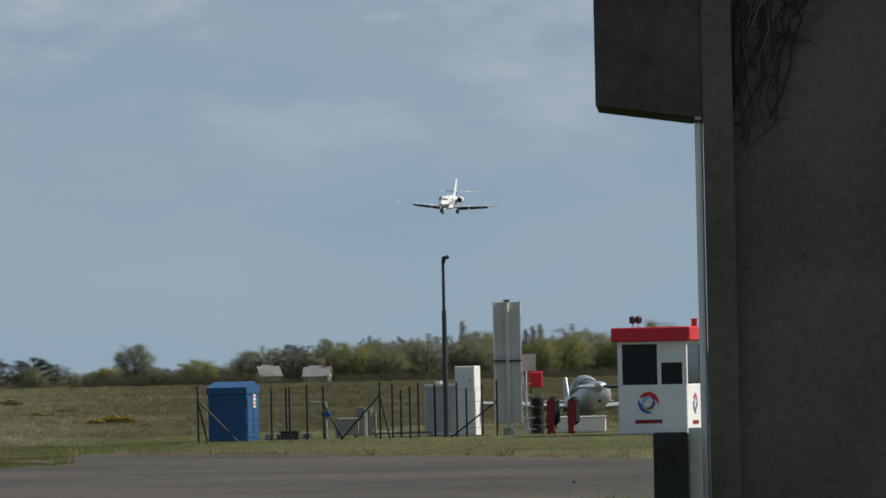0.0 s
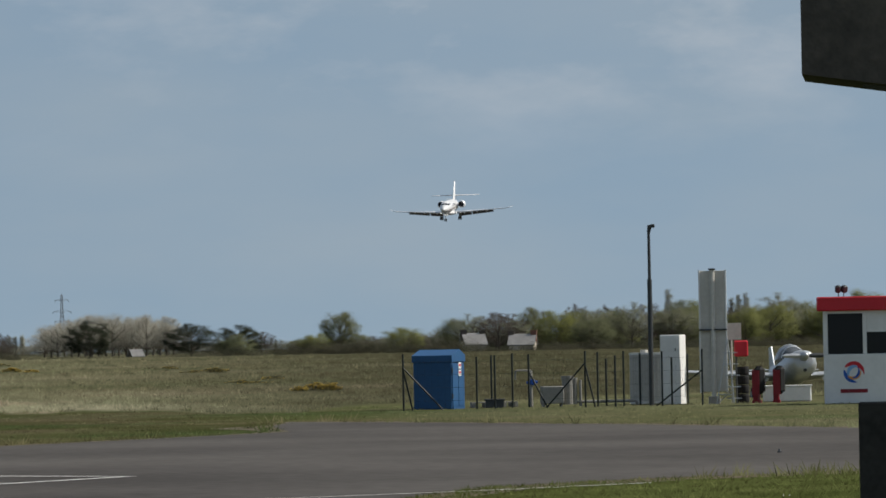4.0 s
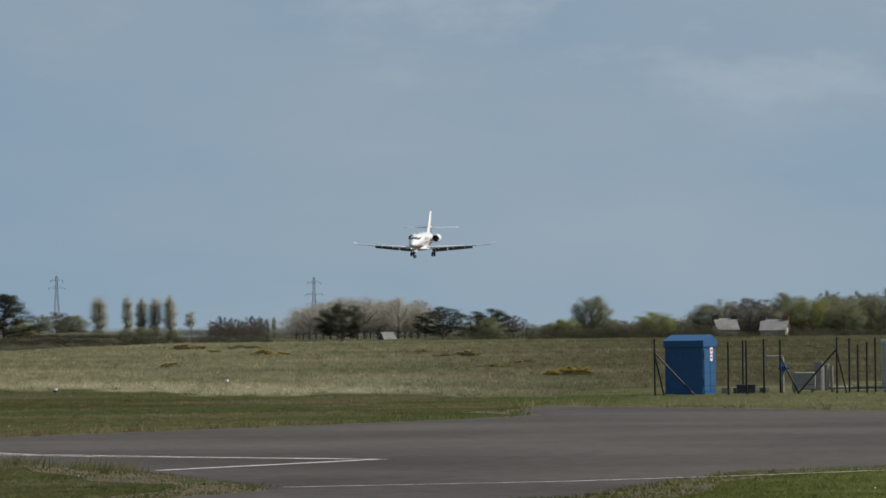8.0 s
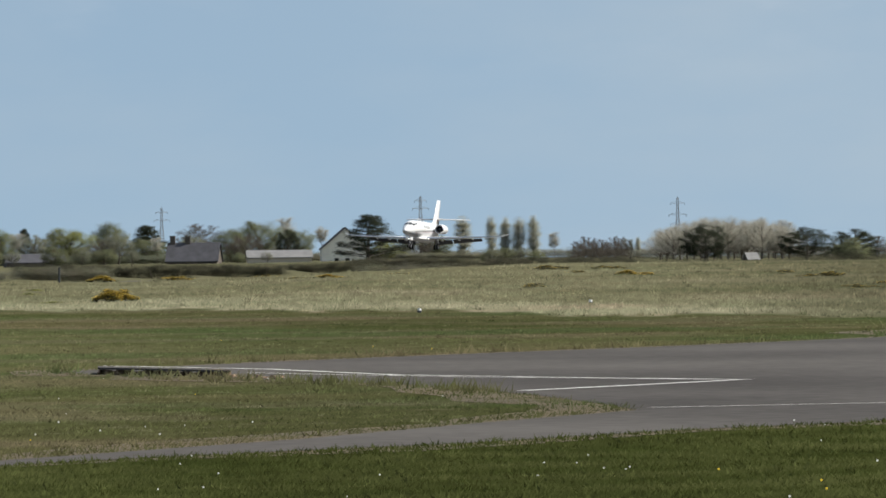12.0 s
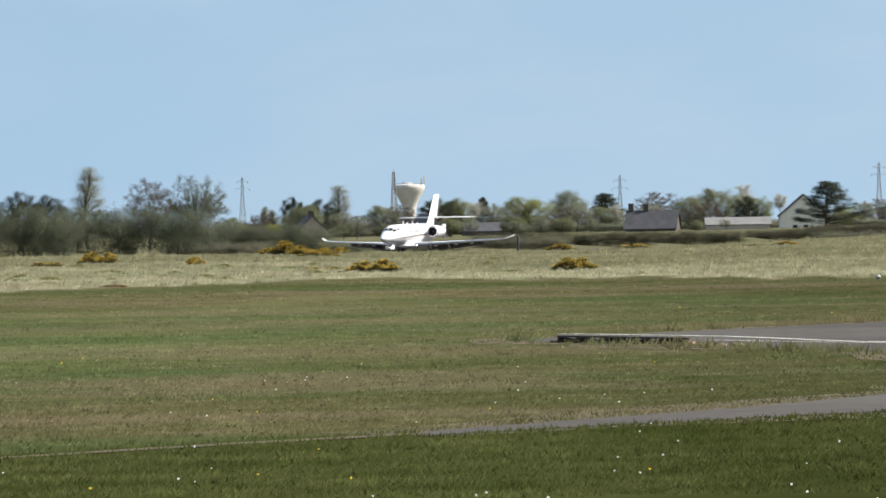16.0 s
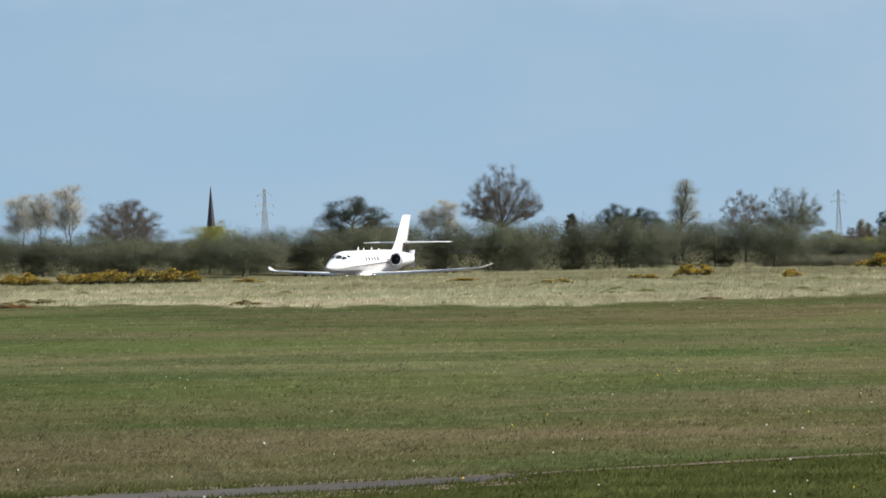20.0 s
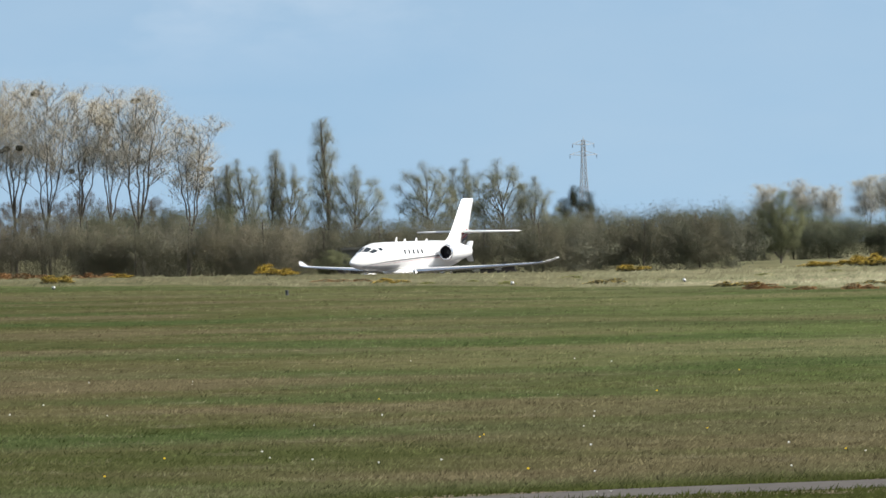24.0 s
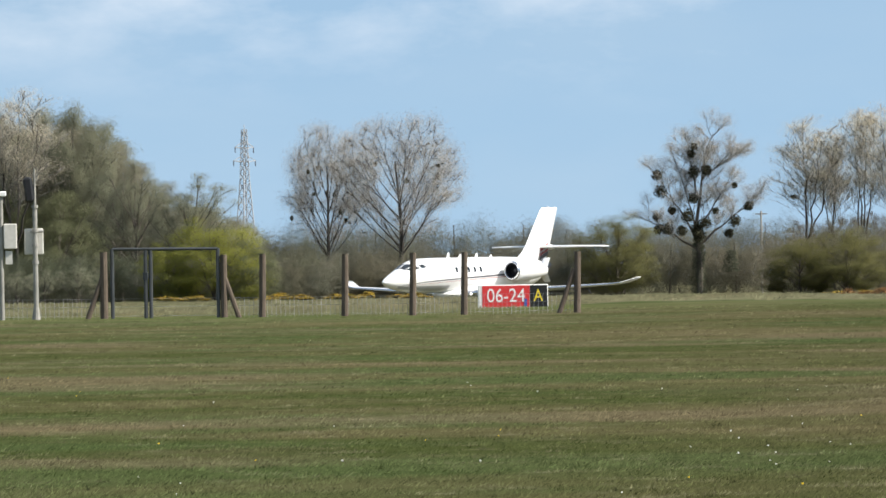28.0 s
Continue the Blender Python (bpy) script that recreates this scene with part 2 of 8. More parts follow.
def sward():
    """Airfield grass: green turf with straw patches; growth sets the meadow, lush and worn shares, and cloud shade put
    into the colour.
    """
    m = bpy.data.materials.new("airfield_grass")
    m.use_nodes = True
    nt = m.node_tree
    b = nt.nodes["Principled BSDF"]
    b.inputs["Roughness"].default_value = 1.0
    b.inputs["Specular IOR Level"].default_value = 0.0
    up = nt.nodes.new("ShaderNodeCombineXYZ")
    up.inputs[2].default_value = 1.0
    nt.links.new(up.outputs[0], b.inputs["Normal"])
    co = nt.nodes.new("ShaderNodeTexCoord")

    def wave(scale, lo, hi, detail=4, seed=0.0):
        mp = nt.nodes.new("ShaderNodeMapping")
        mp.inputs["Location"].default_value = (seed, seed * 1.7, 0)
        n = nt.nodes.new("ShaderNodeTexNoise")
        n.inputs["Scale"].default_value = scale
        n.inputs["Detail"].default_value = detail
        r = nt.nodes.new("ShaderNodeMapRange")
        r.inputs["From Min"].default_value, r.inputs["From Max"].default_value = lo, hi
        nt.links.new(co.outputs["Object"], mp.inputs["Vector"])
        nt.links.new(mp.outputs["Vector"], n.inputs["Vector"])
        nt.links.new(n.outputs["Fac"], r.inputs["Value"])
        return r.outputs["Result"]

    def blend(fac, c1, c2, mode="MIX"):
        x = nt.nodes.new("ShaderNodeMixRGB")
        x.blend_type = mode
        for k, c in ((0, fac), (1, c1), (2, c2)):
            if isinstance(c, tuple):
                x.inputs[k].default_value = (*c, 1)
            elif isinstance(c, float):
                x.inputs[k].default_value = c
            else:
                nt.links.new(c, x.inputs[k])
        return x.outputs[0]

    def times(p, q):
        x = nt.nodes.new("ShaderNodeMath")
        x.operation = "MULTIPLY"
        nt.links.new(p, x.inputs[0])
        if isinstance(q, float):
            x.inputs[1].default_value = q
        else:
            nt.links.new(q, x.inputs[1])
        return x.outputs[0]

    def share(name):
        n = nt.nodes.new("ShaderNodeAttribute")
        n.attribute_name = name
        return n.outputs["Fac"]

    turf = blend(wave(0.045, 0.41, 0.6, 5), (0.085, 0.110, 0.040), (0.118, 0.126, 0.060))
    turf = blend(times(wave(0.04, 0.48, 0.72, 6, 31.0), 0.75), turf, (0.165, 0.145, 0.08))
    turf = blend(times(wave(0.35, 0.52, 0.7, 5, 77.0), 0.55), turf, (0.072, 0.085, 0.029))
    turf = blend(times(wave(1.3, 0.6, 0.72, 3, 11.0), 0.5), turf, (0.115, 0.085, 0.052))
    # darker turf colour: browner patches, and cloud shade put into the grass
    dark_shaded_turf = blend(wave(0.032, 0.40, 0.62, 6, 5.0), (0.047, 0.058, 0.020), (0.088, 0.080, 0.040))
    dark_shaded_turf = blend(times(wave(0.4, 0.5, 0.7, 4, 15.0), 0.5), dark_shaded_turf, (0.048, 0.06, 0.02))
    dark_shaded_turf = blend(times(wave(0.11, 0.5, 0.66, 6, 23.0), 0.42), dark_shaded_turf, (0.118, 0.097, 0.054))
    turf = blend(times(wave(0.024, 0.5, 0.64, 5, 91.0), 0.65), turf, dark_shaded_turf)
    turf = blend(share("sombre_shade"), turf, dark_shaded_turf)
    turf = blend(times(wave(0.07, 0.49, 0.6, 2, 131.0), 0.65), turf, (0.050, 0.074, 0.027))
    bare = nt.nodes.new("ShaderNodeMapRange")
    bare.inputs["To Min"].default_value, bare.inputs["To Max"].default_value = 0.15, 0.52
    nt.links.new(share("sombre_shade"), bare.inputs["Value"])
    turf = blend(times(wave(0.08, 0.50, 0.62, 2, 151.0), bare.outputs["Result"]), turf, (0.125, 0.100, 0.064))
    turf = blend(times(wave(0.9, 0.56, 0.68, 4, 171.0), 0.4), turf, (0.165, 0.148, 0.095))
    lush = blend(wave(0.5, 0.35, 0.65, 5, 9.0), (0.031, 0.039, 0.0115), (0.052, 0.059, 0.02))
    turf = blend(share("lush"), turf, lush)
    pale = blend(wave(0.12, 0.35, 0.6, 5, 3.0), (0.262, 0.245, 0.165), (0.175, 0.176, 0.108))
    brown = blend(wave(0.06, 0.38, 0.62, 5, 63.0), (0.122, 0.116, 0.070), (0.092, 0.096, 0.052))
    brown = blend(times(wave(0.4, 0.5, 0.7, 5, 44.0), 0.6), brown, (0.155, 0.128, 0.074))
    pale = blend(times(wave(0.05, 0.5, 0.64, 5, 51.0), 0.6), pale, (0.125, 0.142, 0.08))
    pale = blend(times(wave(0.07, 0.54, 0.68, 5, 17.0), 0.7), pale, (0.27, 0.205, 0.15))
    meadow = blend(share("pale"), brown, pale)
    col = blend(share("meadow"), turf, meadow)
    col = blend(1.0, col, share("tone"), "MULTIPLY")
    nt.links.new(col, b.inputs["Base Color"])
    return m


GRASS = sward()
DRYSTRIP = material("dry_worn_grass", (0.10, 0.072, 0.04), (0.055, 0.045, 0.022), 0.95, scale=0.3, fine=3.0)
PETAL = material("daisy_petal", (0.85, 0.85, 0.8), (0.7, 0.7, 0.62), 0.7, trans=0.3)
YELLOWPETAL = material("buttercup_petal", (0.75, 0.55, 0.03), (0.6, 0.4, 0.02), 0.7, trans=0.2)
ASPHALT = material("asphalt", (0.098, 0.091, 0.084), (0.052, 0.048, 0.045), 0.95, scale=0.10, fine=3.0, stretch=(1, 0.6, 1), mix=(0.36, 0.62), spec=0.04)
LINE = material("road_paint", (0.72, 0.72, 0.68), (0.48, 0.47, 0.44), 0.8, scale=0.7, fine=20.0)
SOIL = material("soil", (0.3, 0.205, 0.135), (0.13, 0.09, 0.062), 0.95, scale=3.0, fine=15.0, bump=0.5)
def leafy(name, col, col2):
    """Foliage shaded by the roundness of its clumps; each clump has a tone of its own."""
    m = material(name, col, col2, 0.9, scale=0.3, fine=2.0, island=0.06, trans=0.5, mix=(0.3, 0.7), spec=0.0)
    nt = m.node_tree
    b = nt.nodes["Principled BSDF"]
    at = nt.nodes.new("ShaderNodeAttribute")
    at.attribute_name = "clump_out"
    vt = nt.nodes.new("ShaderNodeVectorTransform")
    vt.vector_type, vt.convert_from, vt.convert_to = "NORMAL", "OBJECT", "WORLD"
    nt.links.new(at.outputs["Vector"], vt.inputs[0])
    nt.links.new(vt.outputs[0], b.inputs["Normal"])
    tone = nt.nodes.new("ShaderNodeAttribute")
    tone.attribute_name = "clump_tone"
    mul = nt.nodes.new("ShaderNodeMixRGB")
    mul.blend_type = "MULTIPLY"
    mul.inputs["Fac"].default_value = 1.0
    src = b.inputs["Base Color"].links[0].from_socket
    nt.links.new(src, mul.inputs["Color1"])
    nt.links.new(tone.outputs["Color"], mul.inputs["Color2"])
    nt.links.new(mul.outputs[0], b.inputs["Base Color"])
    return m


BARK = material("bark", (0.15, 0.13, 0.11), (0.06, 0.052, 0.045), 0.95, scale=1.2, fine=9.0)
DARKBARK = material("dark_creeper_bark", (0.05, 0.043, 0.036), (0.028, 0.024, 0.02), 0.95, scale=1.2, fine=9.0)
POPLARBARK = material("grey_poplar_bark", (0.085, 0.075, 0.064), (0.045, 0.04, 0.034), 0.95, scale=1.2, fine=9.0)
PALEBARK = material("pale_bark", (0.22, 0.19, 0.155), (0.09, 0.075, 0.06), 0.95, scale=1.0, fine=8.0)
FINETWIG = material("fine_grey_twigs", (0.34, 0.32, 0.285), (0.22, 0.21, 0.185), 0.95, scale=0.5, fine=5.0, spec=0.0)
DARKTWIG = material("dark_twigs", (0.17, 0.145, 0.12), (0.08, 0.07, 0.058), 0.95, scale=0.5, fine=5.0, island=0.3, trans=0.3, spec=0.0)
GREYTWIG = material("grey_twig_haze", (0.44, 0.415, 0.37), (0.30, 0.28, 0.25), 0.95, scale=0.5, fine=5.0, island=0.15, trans=0.4, spec=0.0, lift=1.0)
BUDS = material("poplar_buds", (0.53, 0.485, 0.375), (0.43, 0.39, 0.30), 0.9, scale=0.4, fine=4.0, island=0.1, trans=0.4, spec=0.0, lift=1.0)
LEAFDARK = leafy("dark_leaves", (0.162, 0.177, 0.121), (0.103, 0.114, 0.081))
HEDGE = leafy("thorn_hedge", (0.101, 0.101, 0.069), (0.053, 0.053, 0.039))
LEAFGREY = leafy("greyish_shrub", (0.248, 0.257, 0.178), (0.162, 0.170, 0.119))
LEAFBROWN = leafy("brownish_shrub", (0.202, 0.199, 0.146), (0.132, 0.132, 0.098))
LEAFSOFT = leafy("soft_green_leaves", (0.20, 0.215, 0.12), (0.125, 0.136, 0.078))
LEAFMID = leafy("spring_leaves", (0.26, 0.275, 0.10), (0.14, 0.152, 0.06))
LEAFGREEN = leafy("poplar_leaves", (0.27, 0.275, 0.19), (0.17, 0.172, 0.12))
PALEHAZE = material("pale_budding_twigs", (0.48, 0.465, 0.395), (0.34, 0.33, 0.275), 0.9, scale=0.3, fine=3.0, island=0.25, trans=0.5, spec=0.0, lift=2.0)
LEAFPALE = material("pale_poplar_leaves", (0.50, 0.50, 0.39), (0.27, 0.27, 0.20), 0.9, scale=0.5, fine=3.0, island=0.3, trans=0.35, spec=0.0, lift=1.6)
LEAFLIME = leafy("lime_leaves", (0.30, 0.31, 0.075), (0.16, 0.17, 0.045))
LEAFOLIVE = leafy("olive_leaves", (0.185, 0.18, 0.075), (0.12, 0.12, 0.05))
SCRUBTWIG = leafy("bare_scrub_twigs", (0.254, 0.242, 0.177), (0.177, 0.171, 0.126))
# distance haze put into the leaf colour: pale and greyish
HAZEDWOOD = leafy("hazed_far_woodland", (0.20, 0.205, 0.165), (0.15, 0.155, 0.13))
NEEDLE = leafy("conifer_needles", (0.055, 0.064, 0.042), (0.03, 0.035, 0.025))
MISTLE = material("mistletoe_leaves", (0.055, 0.052, 0.026), (0.03, 0.028, 0.016), 0.85, scale=1.0, fine=4.0, island=0.5, trans=0.1)
GORSEGREEN = material("gorse_green", (0.112, 0.105, 0.033), (0.039, 0.036, 0.015), 0.9, scale=2.0, fine=6.0, island=0.5)
GORSEYELLOW = material("gorse_flowers", (0.62, 0.44, 0.06), (0.38, 0.26, 0.035), 0.8, scale=2.0, fine=6.0, island=0.5, trans=0.15)
BRACKEN = material("dead_bracken", (0.312, 0.169, 0.065), (0.143, 0.078, 0.0325), 0.95, scale=2.0, fine=6.0, island=0.5)

# ---------------------------------------------------------------- terrain
CREST_B = [-4400, -3413, -3000, -2755, -1655, -1370, -270, 0, 500, 1000, 1200, 1400, 1700, 4400]
CREST_U = [-36, -37, -37, -42, -49, -50, -38, -35, -38, -40, -35, -27, -17, -18]
CREST_D = [460, 485, 450, 430, 430, 430, 440, 450, 450, 470, 485, 520, 640, 640]
STRIP_B = [-4400, -3347, -2761, -2171, -1564, -874, 65, 497, 1159, 1500, 1750, 4400]
STRIP_Z = [-0.3, -0.42, -0.75, -1.08, -1.34, -1.53, -1.51, -1.35, -1.2, -1.1, -1.0, -1.0]
STRIP_D = [500, 549, 582, 621, 668, 733, 829, 893, 1040, 1170, 1290, 1700]
FAR_B = [-4400, -1500, -1000, -500, 0, 500, 1000, 1500, 1750, 4400]
FAR_Z = [-0.6, -0.35, 0.0, 0.3, 0.45, 0.1, 0.29, 0.77, -0.6, -1.0]


def ease(f):
    f = np.clip(f, 0, 1)
    return f * f * (3 - 2 * f)


def terrain_many(b, d):
    """The ground's height: flat near by, a low swell, the runway in a shallow dip, and level land beyond."""
    dc = np.interp(b, CREST_B, CREST_D)
    zc = EYE + np.interp(b, CREST_B, CREST_U) * dc / UNIT - 0.07
    zs, ds = np.interp(b, STRIP_B, STRIP_Z), np.interp(b, STRIP_B, STRIP_D)
    zf = np.interp(b, FAR_B, FAR_Z)
    rise = zc * np.sin(np.pi / 2 * np.clip((d - 225) / (dc - 225), 0, 1))
    beyond = zc + (zs - zc) * ease((d - dc) / 75) + (zf - zs) * ease((d - ds - 25) / 90)
    return np.where(d < dc, rise, beyond)


def terrain(b, d):
    return float(terrain_many(max(-4400, min(4400, b)), d))


def spot(b, d):
    a = b / UNIT
    return d * math.sin(a), d * math.cos(a)


def on_ground(b, d, sink=0.0):
    x, y = spot(b, d)
    return Vector((x, y, terrain(b, d) - sink))


def ground_range(b, u):
    """Distance of the ground at bearing b and elevation u (below eye level), searched from near to far."""
    d = 60.0
    while d < 620 and EYE + u * d / UNIT > terrain(b, d):
        d += 1.5
    return d


# ---------------------------------------------------------------- mesh tools
class Shape:
    """Collects vertices and faces of one part."""

    def __init__(self):
        self.v, self.f, self.mi = [], [], []
        self.slot = 0

    def add(self, verts, faces):
        o = len(self.v)
        self.v.extend(tuple(p) for p in verts)
        self.f.extend(tuple(i + o for i in f) for f in faces)
        self.mi.extend([self.slot] * len(faces))
        return self

    def box(self, cx, cy, cz, sx, sy, sz, m=None, bevel=0.0):
        x, y, z = sx / 2, sy / 2, sz / 2
        if bevel > 0:
            b = min(bevel, x, y, z)
            pts = []
            for k in ((-z, 0), (-z + b, 1), (z - b, 1), (z, 0)):
                q = 0 if k[1] else b
                ax, ay = x - q, y - q
                c = b if k[1] else b
                pts += [(-ax + c, -ay, k[0]), (ax - c, -ay, k[0]), (ax, -ay + c, k[0]), (ax, ay - c, k[0]),
                        (ax - c, ay, k[0]), (-ax + c, ay, k[0]), (-ax, ay - c, k[0]), (-ax, -ay + c, k[0])]
            fs = [tuple(range(7, -1, -1)), tuple(range(24, 32))]
            for r in range(3):
                for i in range(8):
                    j = (i + 1) % 8
                    fs.append((r * 8 + i, r * 8 + j, r * 8 + 8 + j, r * 8 + 8 + i))
        else:
            pts = [(-x, -y, -z), (x, -y, -z), (x, y, -z), (-x, y, -z), (-x, -y, z), (x, -y, z), (x, y, z), (-x, y, z)]
            fs = [(3, 2, 1, 0), (4, 5, 6, 7), (0, 1, 5, 4), (1, 2, 6, 5), (2, 3, 7, 6), (3, 0, 4, 7)]
        t = Matrix.Translation((cx, cy, cz)) @ (m or Matrix())
        return self.add([t @ Vector(p) for p in pts], fs)

    def tube(self, p, q, r0, r1=None, n=6, caps=True):
        p, q = Vector(p), Vector(q)
        r1 = r0 if r1 is None else r1
        w = (q - p)
        if w.length < 1e-6:
            return self
        w.normalize()
        a = w.orthogonal().normalized()
        b = w.cross(a)
        vs = []
        for c, r in ((p, r0), (q, r1)):
            for i in range(n):
                g = 2 * math.pi * i / n
                vs.append(c + a * (math.cos(g) * r) + b * (math.sin(g) * r))
        fs = [(i, (i + 1) % n, n + (i + 1) % n, n + i) for i in range(n)]
        if caps:
            fs += [tuple(range(n - 1, -1, -1)), tuple(range(n, 2 * n))]
        return self.add(vs, fs)

    def path(self, pts, radii, n=6):
        for i in range(len(pts) - 1):
            self.tube(pts[i], pts[i + 1], radii[i], radii[i + 1], n, caps=(i == 0 or i == len(pts) - 2))
        return self

    def loft(self, rings, close=True):
        """Rings of equally many points, joined one after the other."""
        n = len(rings[0])
        vs = [p for r in rings for p in r]
        fs = []
        for k in range(len(rings) - 1):
            for i in range(n):
                j = (i + 1) % n
                fs.append((k * n + i, k * n + j, (k + 1) * n + j, (k + 1) * n + i))
        if close:
            fs += [tuple(range(n - 1, -1, -1)), tuple(range((len(rings) - 1) * n, len(rings) * n))]
        return self.add(vs, fs)

    def disc(self, c, axis, r, n=16, depth=0.02):
        a = Vector(axis).normalized() * depth
        return self.tube(Vector(c) - a / 2, Vector(c) + a / 2, r, r, n)

    def prism(self, outline, depth, m=None):
        """An outline in the xz plane, given depth along y."""
        n = len(outline)
        m = m or Matrix()
        vs = [m @ Vector((x, -depth / 2, z)) for x, z in outline] + [m @ Vector((x, depth / 2, z)) for x, z in outline]
        fs = [tuple(range(n)), tuple(range(2 * n - 1, n - 1, -1))]
        fs += [(i, n + i, n + (i + 1) % n, (i + 1) % n) for i in range(n)]
        return self.add(vs, fs)

    def mesh(self, name, mats, smooth=False):
        me = bpy.data.meshes.new(name)
        me.from_pydata(self.v, [], self.f)
        for m in mats if isinstance(mats, (list, tuple)) else [mats]:
            me.materials.append(m)
        if any(self.mi):
            me.polygons.foreach_set("material_index", self.mi)
        if smooth:
            me.polygons.foreach_set("use_smooth", [True] * len(me.polygons))
        me.update()
        return me


def raw_mesh(name, verts, faces_n, mat):
    """A mesh from arrays: verts (n, 3), every faces_n of them one face."""
    n = len(verts)
    me = bpy.data.meshes.new(name)
    me.vertices.add(n)
    me.vertices.foreach_set("co", np.asarray(verts, dtype=np.float32).ravel())
    me.loops.add(n)
    me.loops.foreach_set("vertex_index", np.arange(n, dtype=np.int32))
    k = n // faces_n
    me.polygons.add(k)
    me.polygons.foreach_set("loop_start", np.arange(0, n, faces_n, dtype=np.int32))
    me.update(calc_edges=True)
    me.materials.append(mat)
    return me


def set_clumps(me, out, tone):
    """The outward lean and the tone of the clump that each vertex belongs to."""
    n = len(me.vertices)
    out = np.asarray(out, dtype=np.float32)
    out = out / (np.linalg.norm(out, axis=1)[:, None] + 1e-6)
    me.attributes.new("clump_out", "FLOAT_VECTOR", "POINT").data.foreach_set("vector", out.ravel())
    col = np.ones((n, 4), dtype=np.float32)
    col[:, :3] = np.asarray(tone, dtype=np.float32)
    me.attributes.new("clump_tone", "FLOAT_COLOR", "POINT").data.foreach_set("color", col.ravel())


def part(name, shape, mat, parent, label="", smooth=False):
    ob = new(name, shape.mesh(name, mat, smooth) if isinstance(shape, Shape) else shape)
    ob.parent = parent
    if label:
        ob["label"] = label
    return ob


def thing(name, label, category, m=None, group="", kind="", data=None):
    ob = new(name, data)
    ob.matrix_world = m or Matrix()
    return tagged(ob, label, category, group, kind)


def facing(b, d, turn=0.0, z=None):
    """A pose on the ground at bearing b, whose -y side faces the eye, turned by some degrees."""
    x, y = spot(b, d)
    return Matrix.Translation((x, y, terrain(b, d) if z is None else z)) @ Matrix.Rotation(radians(turn) - b / UNIT, 4, "Z")


# ---------------------------------------------------------------- ground
# the front edge of the unmown field: bearing and distance
FIELD_B = [-4400, -3600, -3200, -2255, -1801, -1201, -1003, -589, -209, 52, 151, 400, 652, 1052, 1452, 1840, 2364, 2700, 4400]
FIELD_D = [342, 346, 385, 350, 328, 302, 292, 272, 261, 265, 266, 282, 287, 279, 268, 250, 240, 262, 262]
# the far edge of the lush foreground
NEAR_B = [-4400, -1862, -260, 703, 1303, 1936, 2430, 2703, 4700]
NEAR_D = [59, 65, 72, 80, 86, 93, 98, 113, 127]


def growth(b, d):
    """What grows at a place: shares of meadow, pale tall grass, lush foreground, and turf darkened for worn bands and
    cloud shade.
    """
    b, d = np.asarray(b, float), np.asarray(d, float)
    edge = np.interp(b, FIELD_B, FIELD_D) + 3.5 * np.sin(b * 0.013) + 2.5 * np.sin(b * 0.041 + 1) + 1.5 * np.sin(b * 0.113)
    meadow = ease((d - edge) / 5 + 0.5)
    pale = np.interp((d - edge) / np.interp(b, (300, 900), (1.0, 0.5)), (0, 24, 65, 140), (1.0, 0.88, 0.45, 0.08)) * np.interp(b, (-2600, -1600, -1000, 1900, 2350, 2700, 4000), (0.1, 0.3, 0.95, 0.95, 0.5, 0.12, 0.1))
    pale = np.clip(pale + 0.25 * np.sin(b * 0.007 + d * 0.05) * np.sin(d * 0.11 + b * 0.002), 0, 1)
    lush = 1 - ease((d - np.interp(b, NEAR_B, NEAR_D)) / 4)
    # cloud shade put into the share by bearing; strip and worn are darker grass
    sombre_shade = np.interp(b, (-2300, -1300, -300, 300, 900, 2100, 2600), (0.95, 0.0, 0.0, 0.4, 0.72, 0.8, 0.95)) * np.interp(d - edge, (-60, -8), (1, 0.2))
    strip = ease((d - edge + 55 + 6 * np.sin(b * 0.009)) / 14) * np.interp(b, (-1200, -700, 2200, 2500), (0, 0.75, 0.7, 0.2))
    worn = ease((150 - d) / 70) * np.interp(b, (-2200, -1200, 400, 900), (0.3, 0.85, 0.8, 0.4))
    meadow = np.maximum(meadow, 0.5 * np.interp(b, (2450, 2700), (0, 1)) * (1 - lush))
    return meadow, pale, lush, np.clip(sombre_shade + strip + worn, 0, 1)


def set_growth_and_shade(me, b, d, tone):
    field = growth(b, d)[0]
    # brightness by bearing: cloud shade over the airfield put into the grass tone
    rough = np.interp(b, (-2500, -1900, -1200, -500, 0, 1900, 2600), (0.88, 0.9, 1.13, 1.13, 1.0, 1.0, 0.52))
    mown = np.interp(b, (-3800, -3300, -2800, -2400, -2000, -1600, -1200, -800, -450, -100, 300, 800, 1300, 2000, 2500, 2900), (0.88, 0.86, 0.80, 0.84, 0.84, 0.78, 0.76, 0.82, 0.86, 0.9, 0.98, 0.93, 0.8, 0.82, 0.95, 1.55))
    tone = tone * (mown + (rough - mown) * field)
    for name, val in zip(("meadow", "pale", "lush", "sombre_shade", "tone"), (*growth(b, d), tone)):
        at = me.attributes.new(name, "FLOAT", "POINT")
        at.data.foreach_set("value", np.asarray(val, dtype=np.float32))


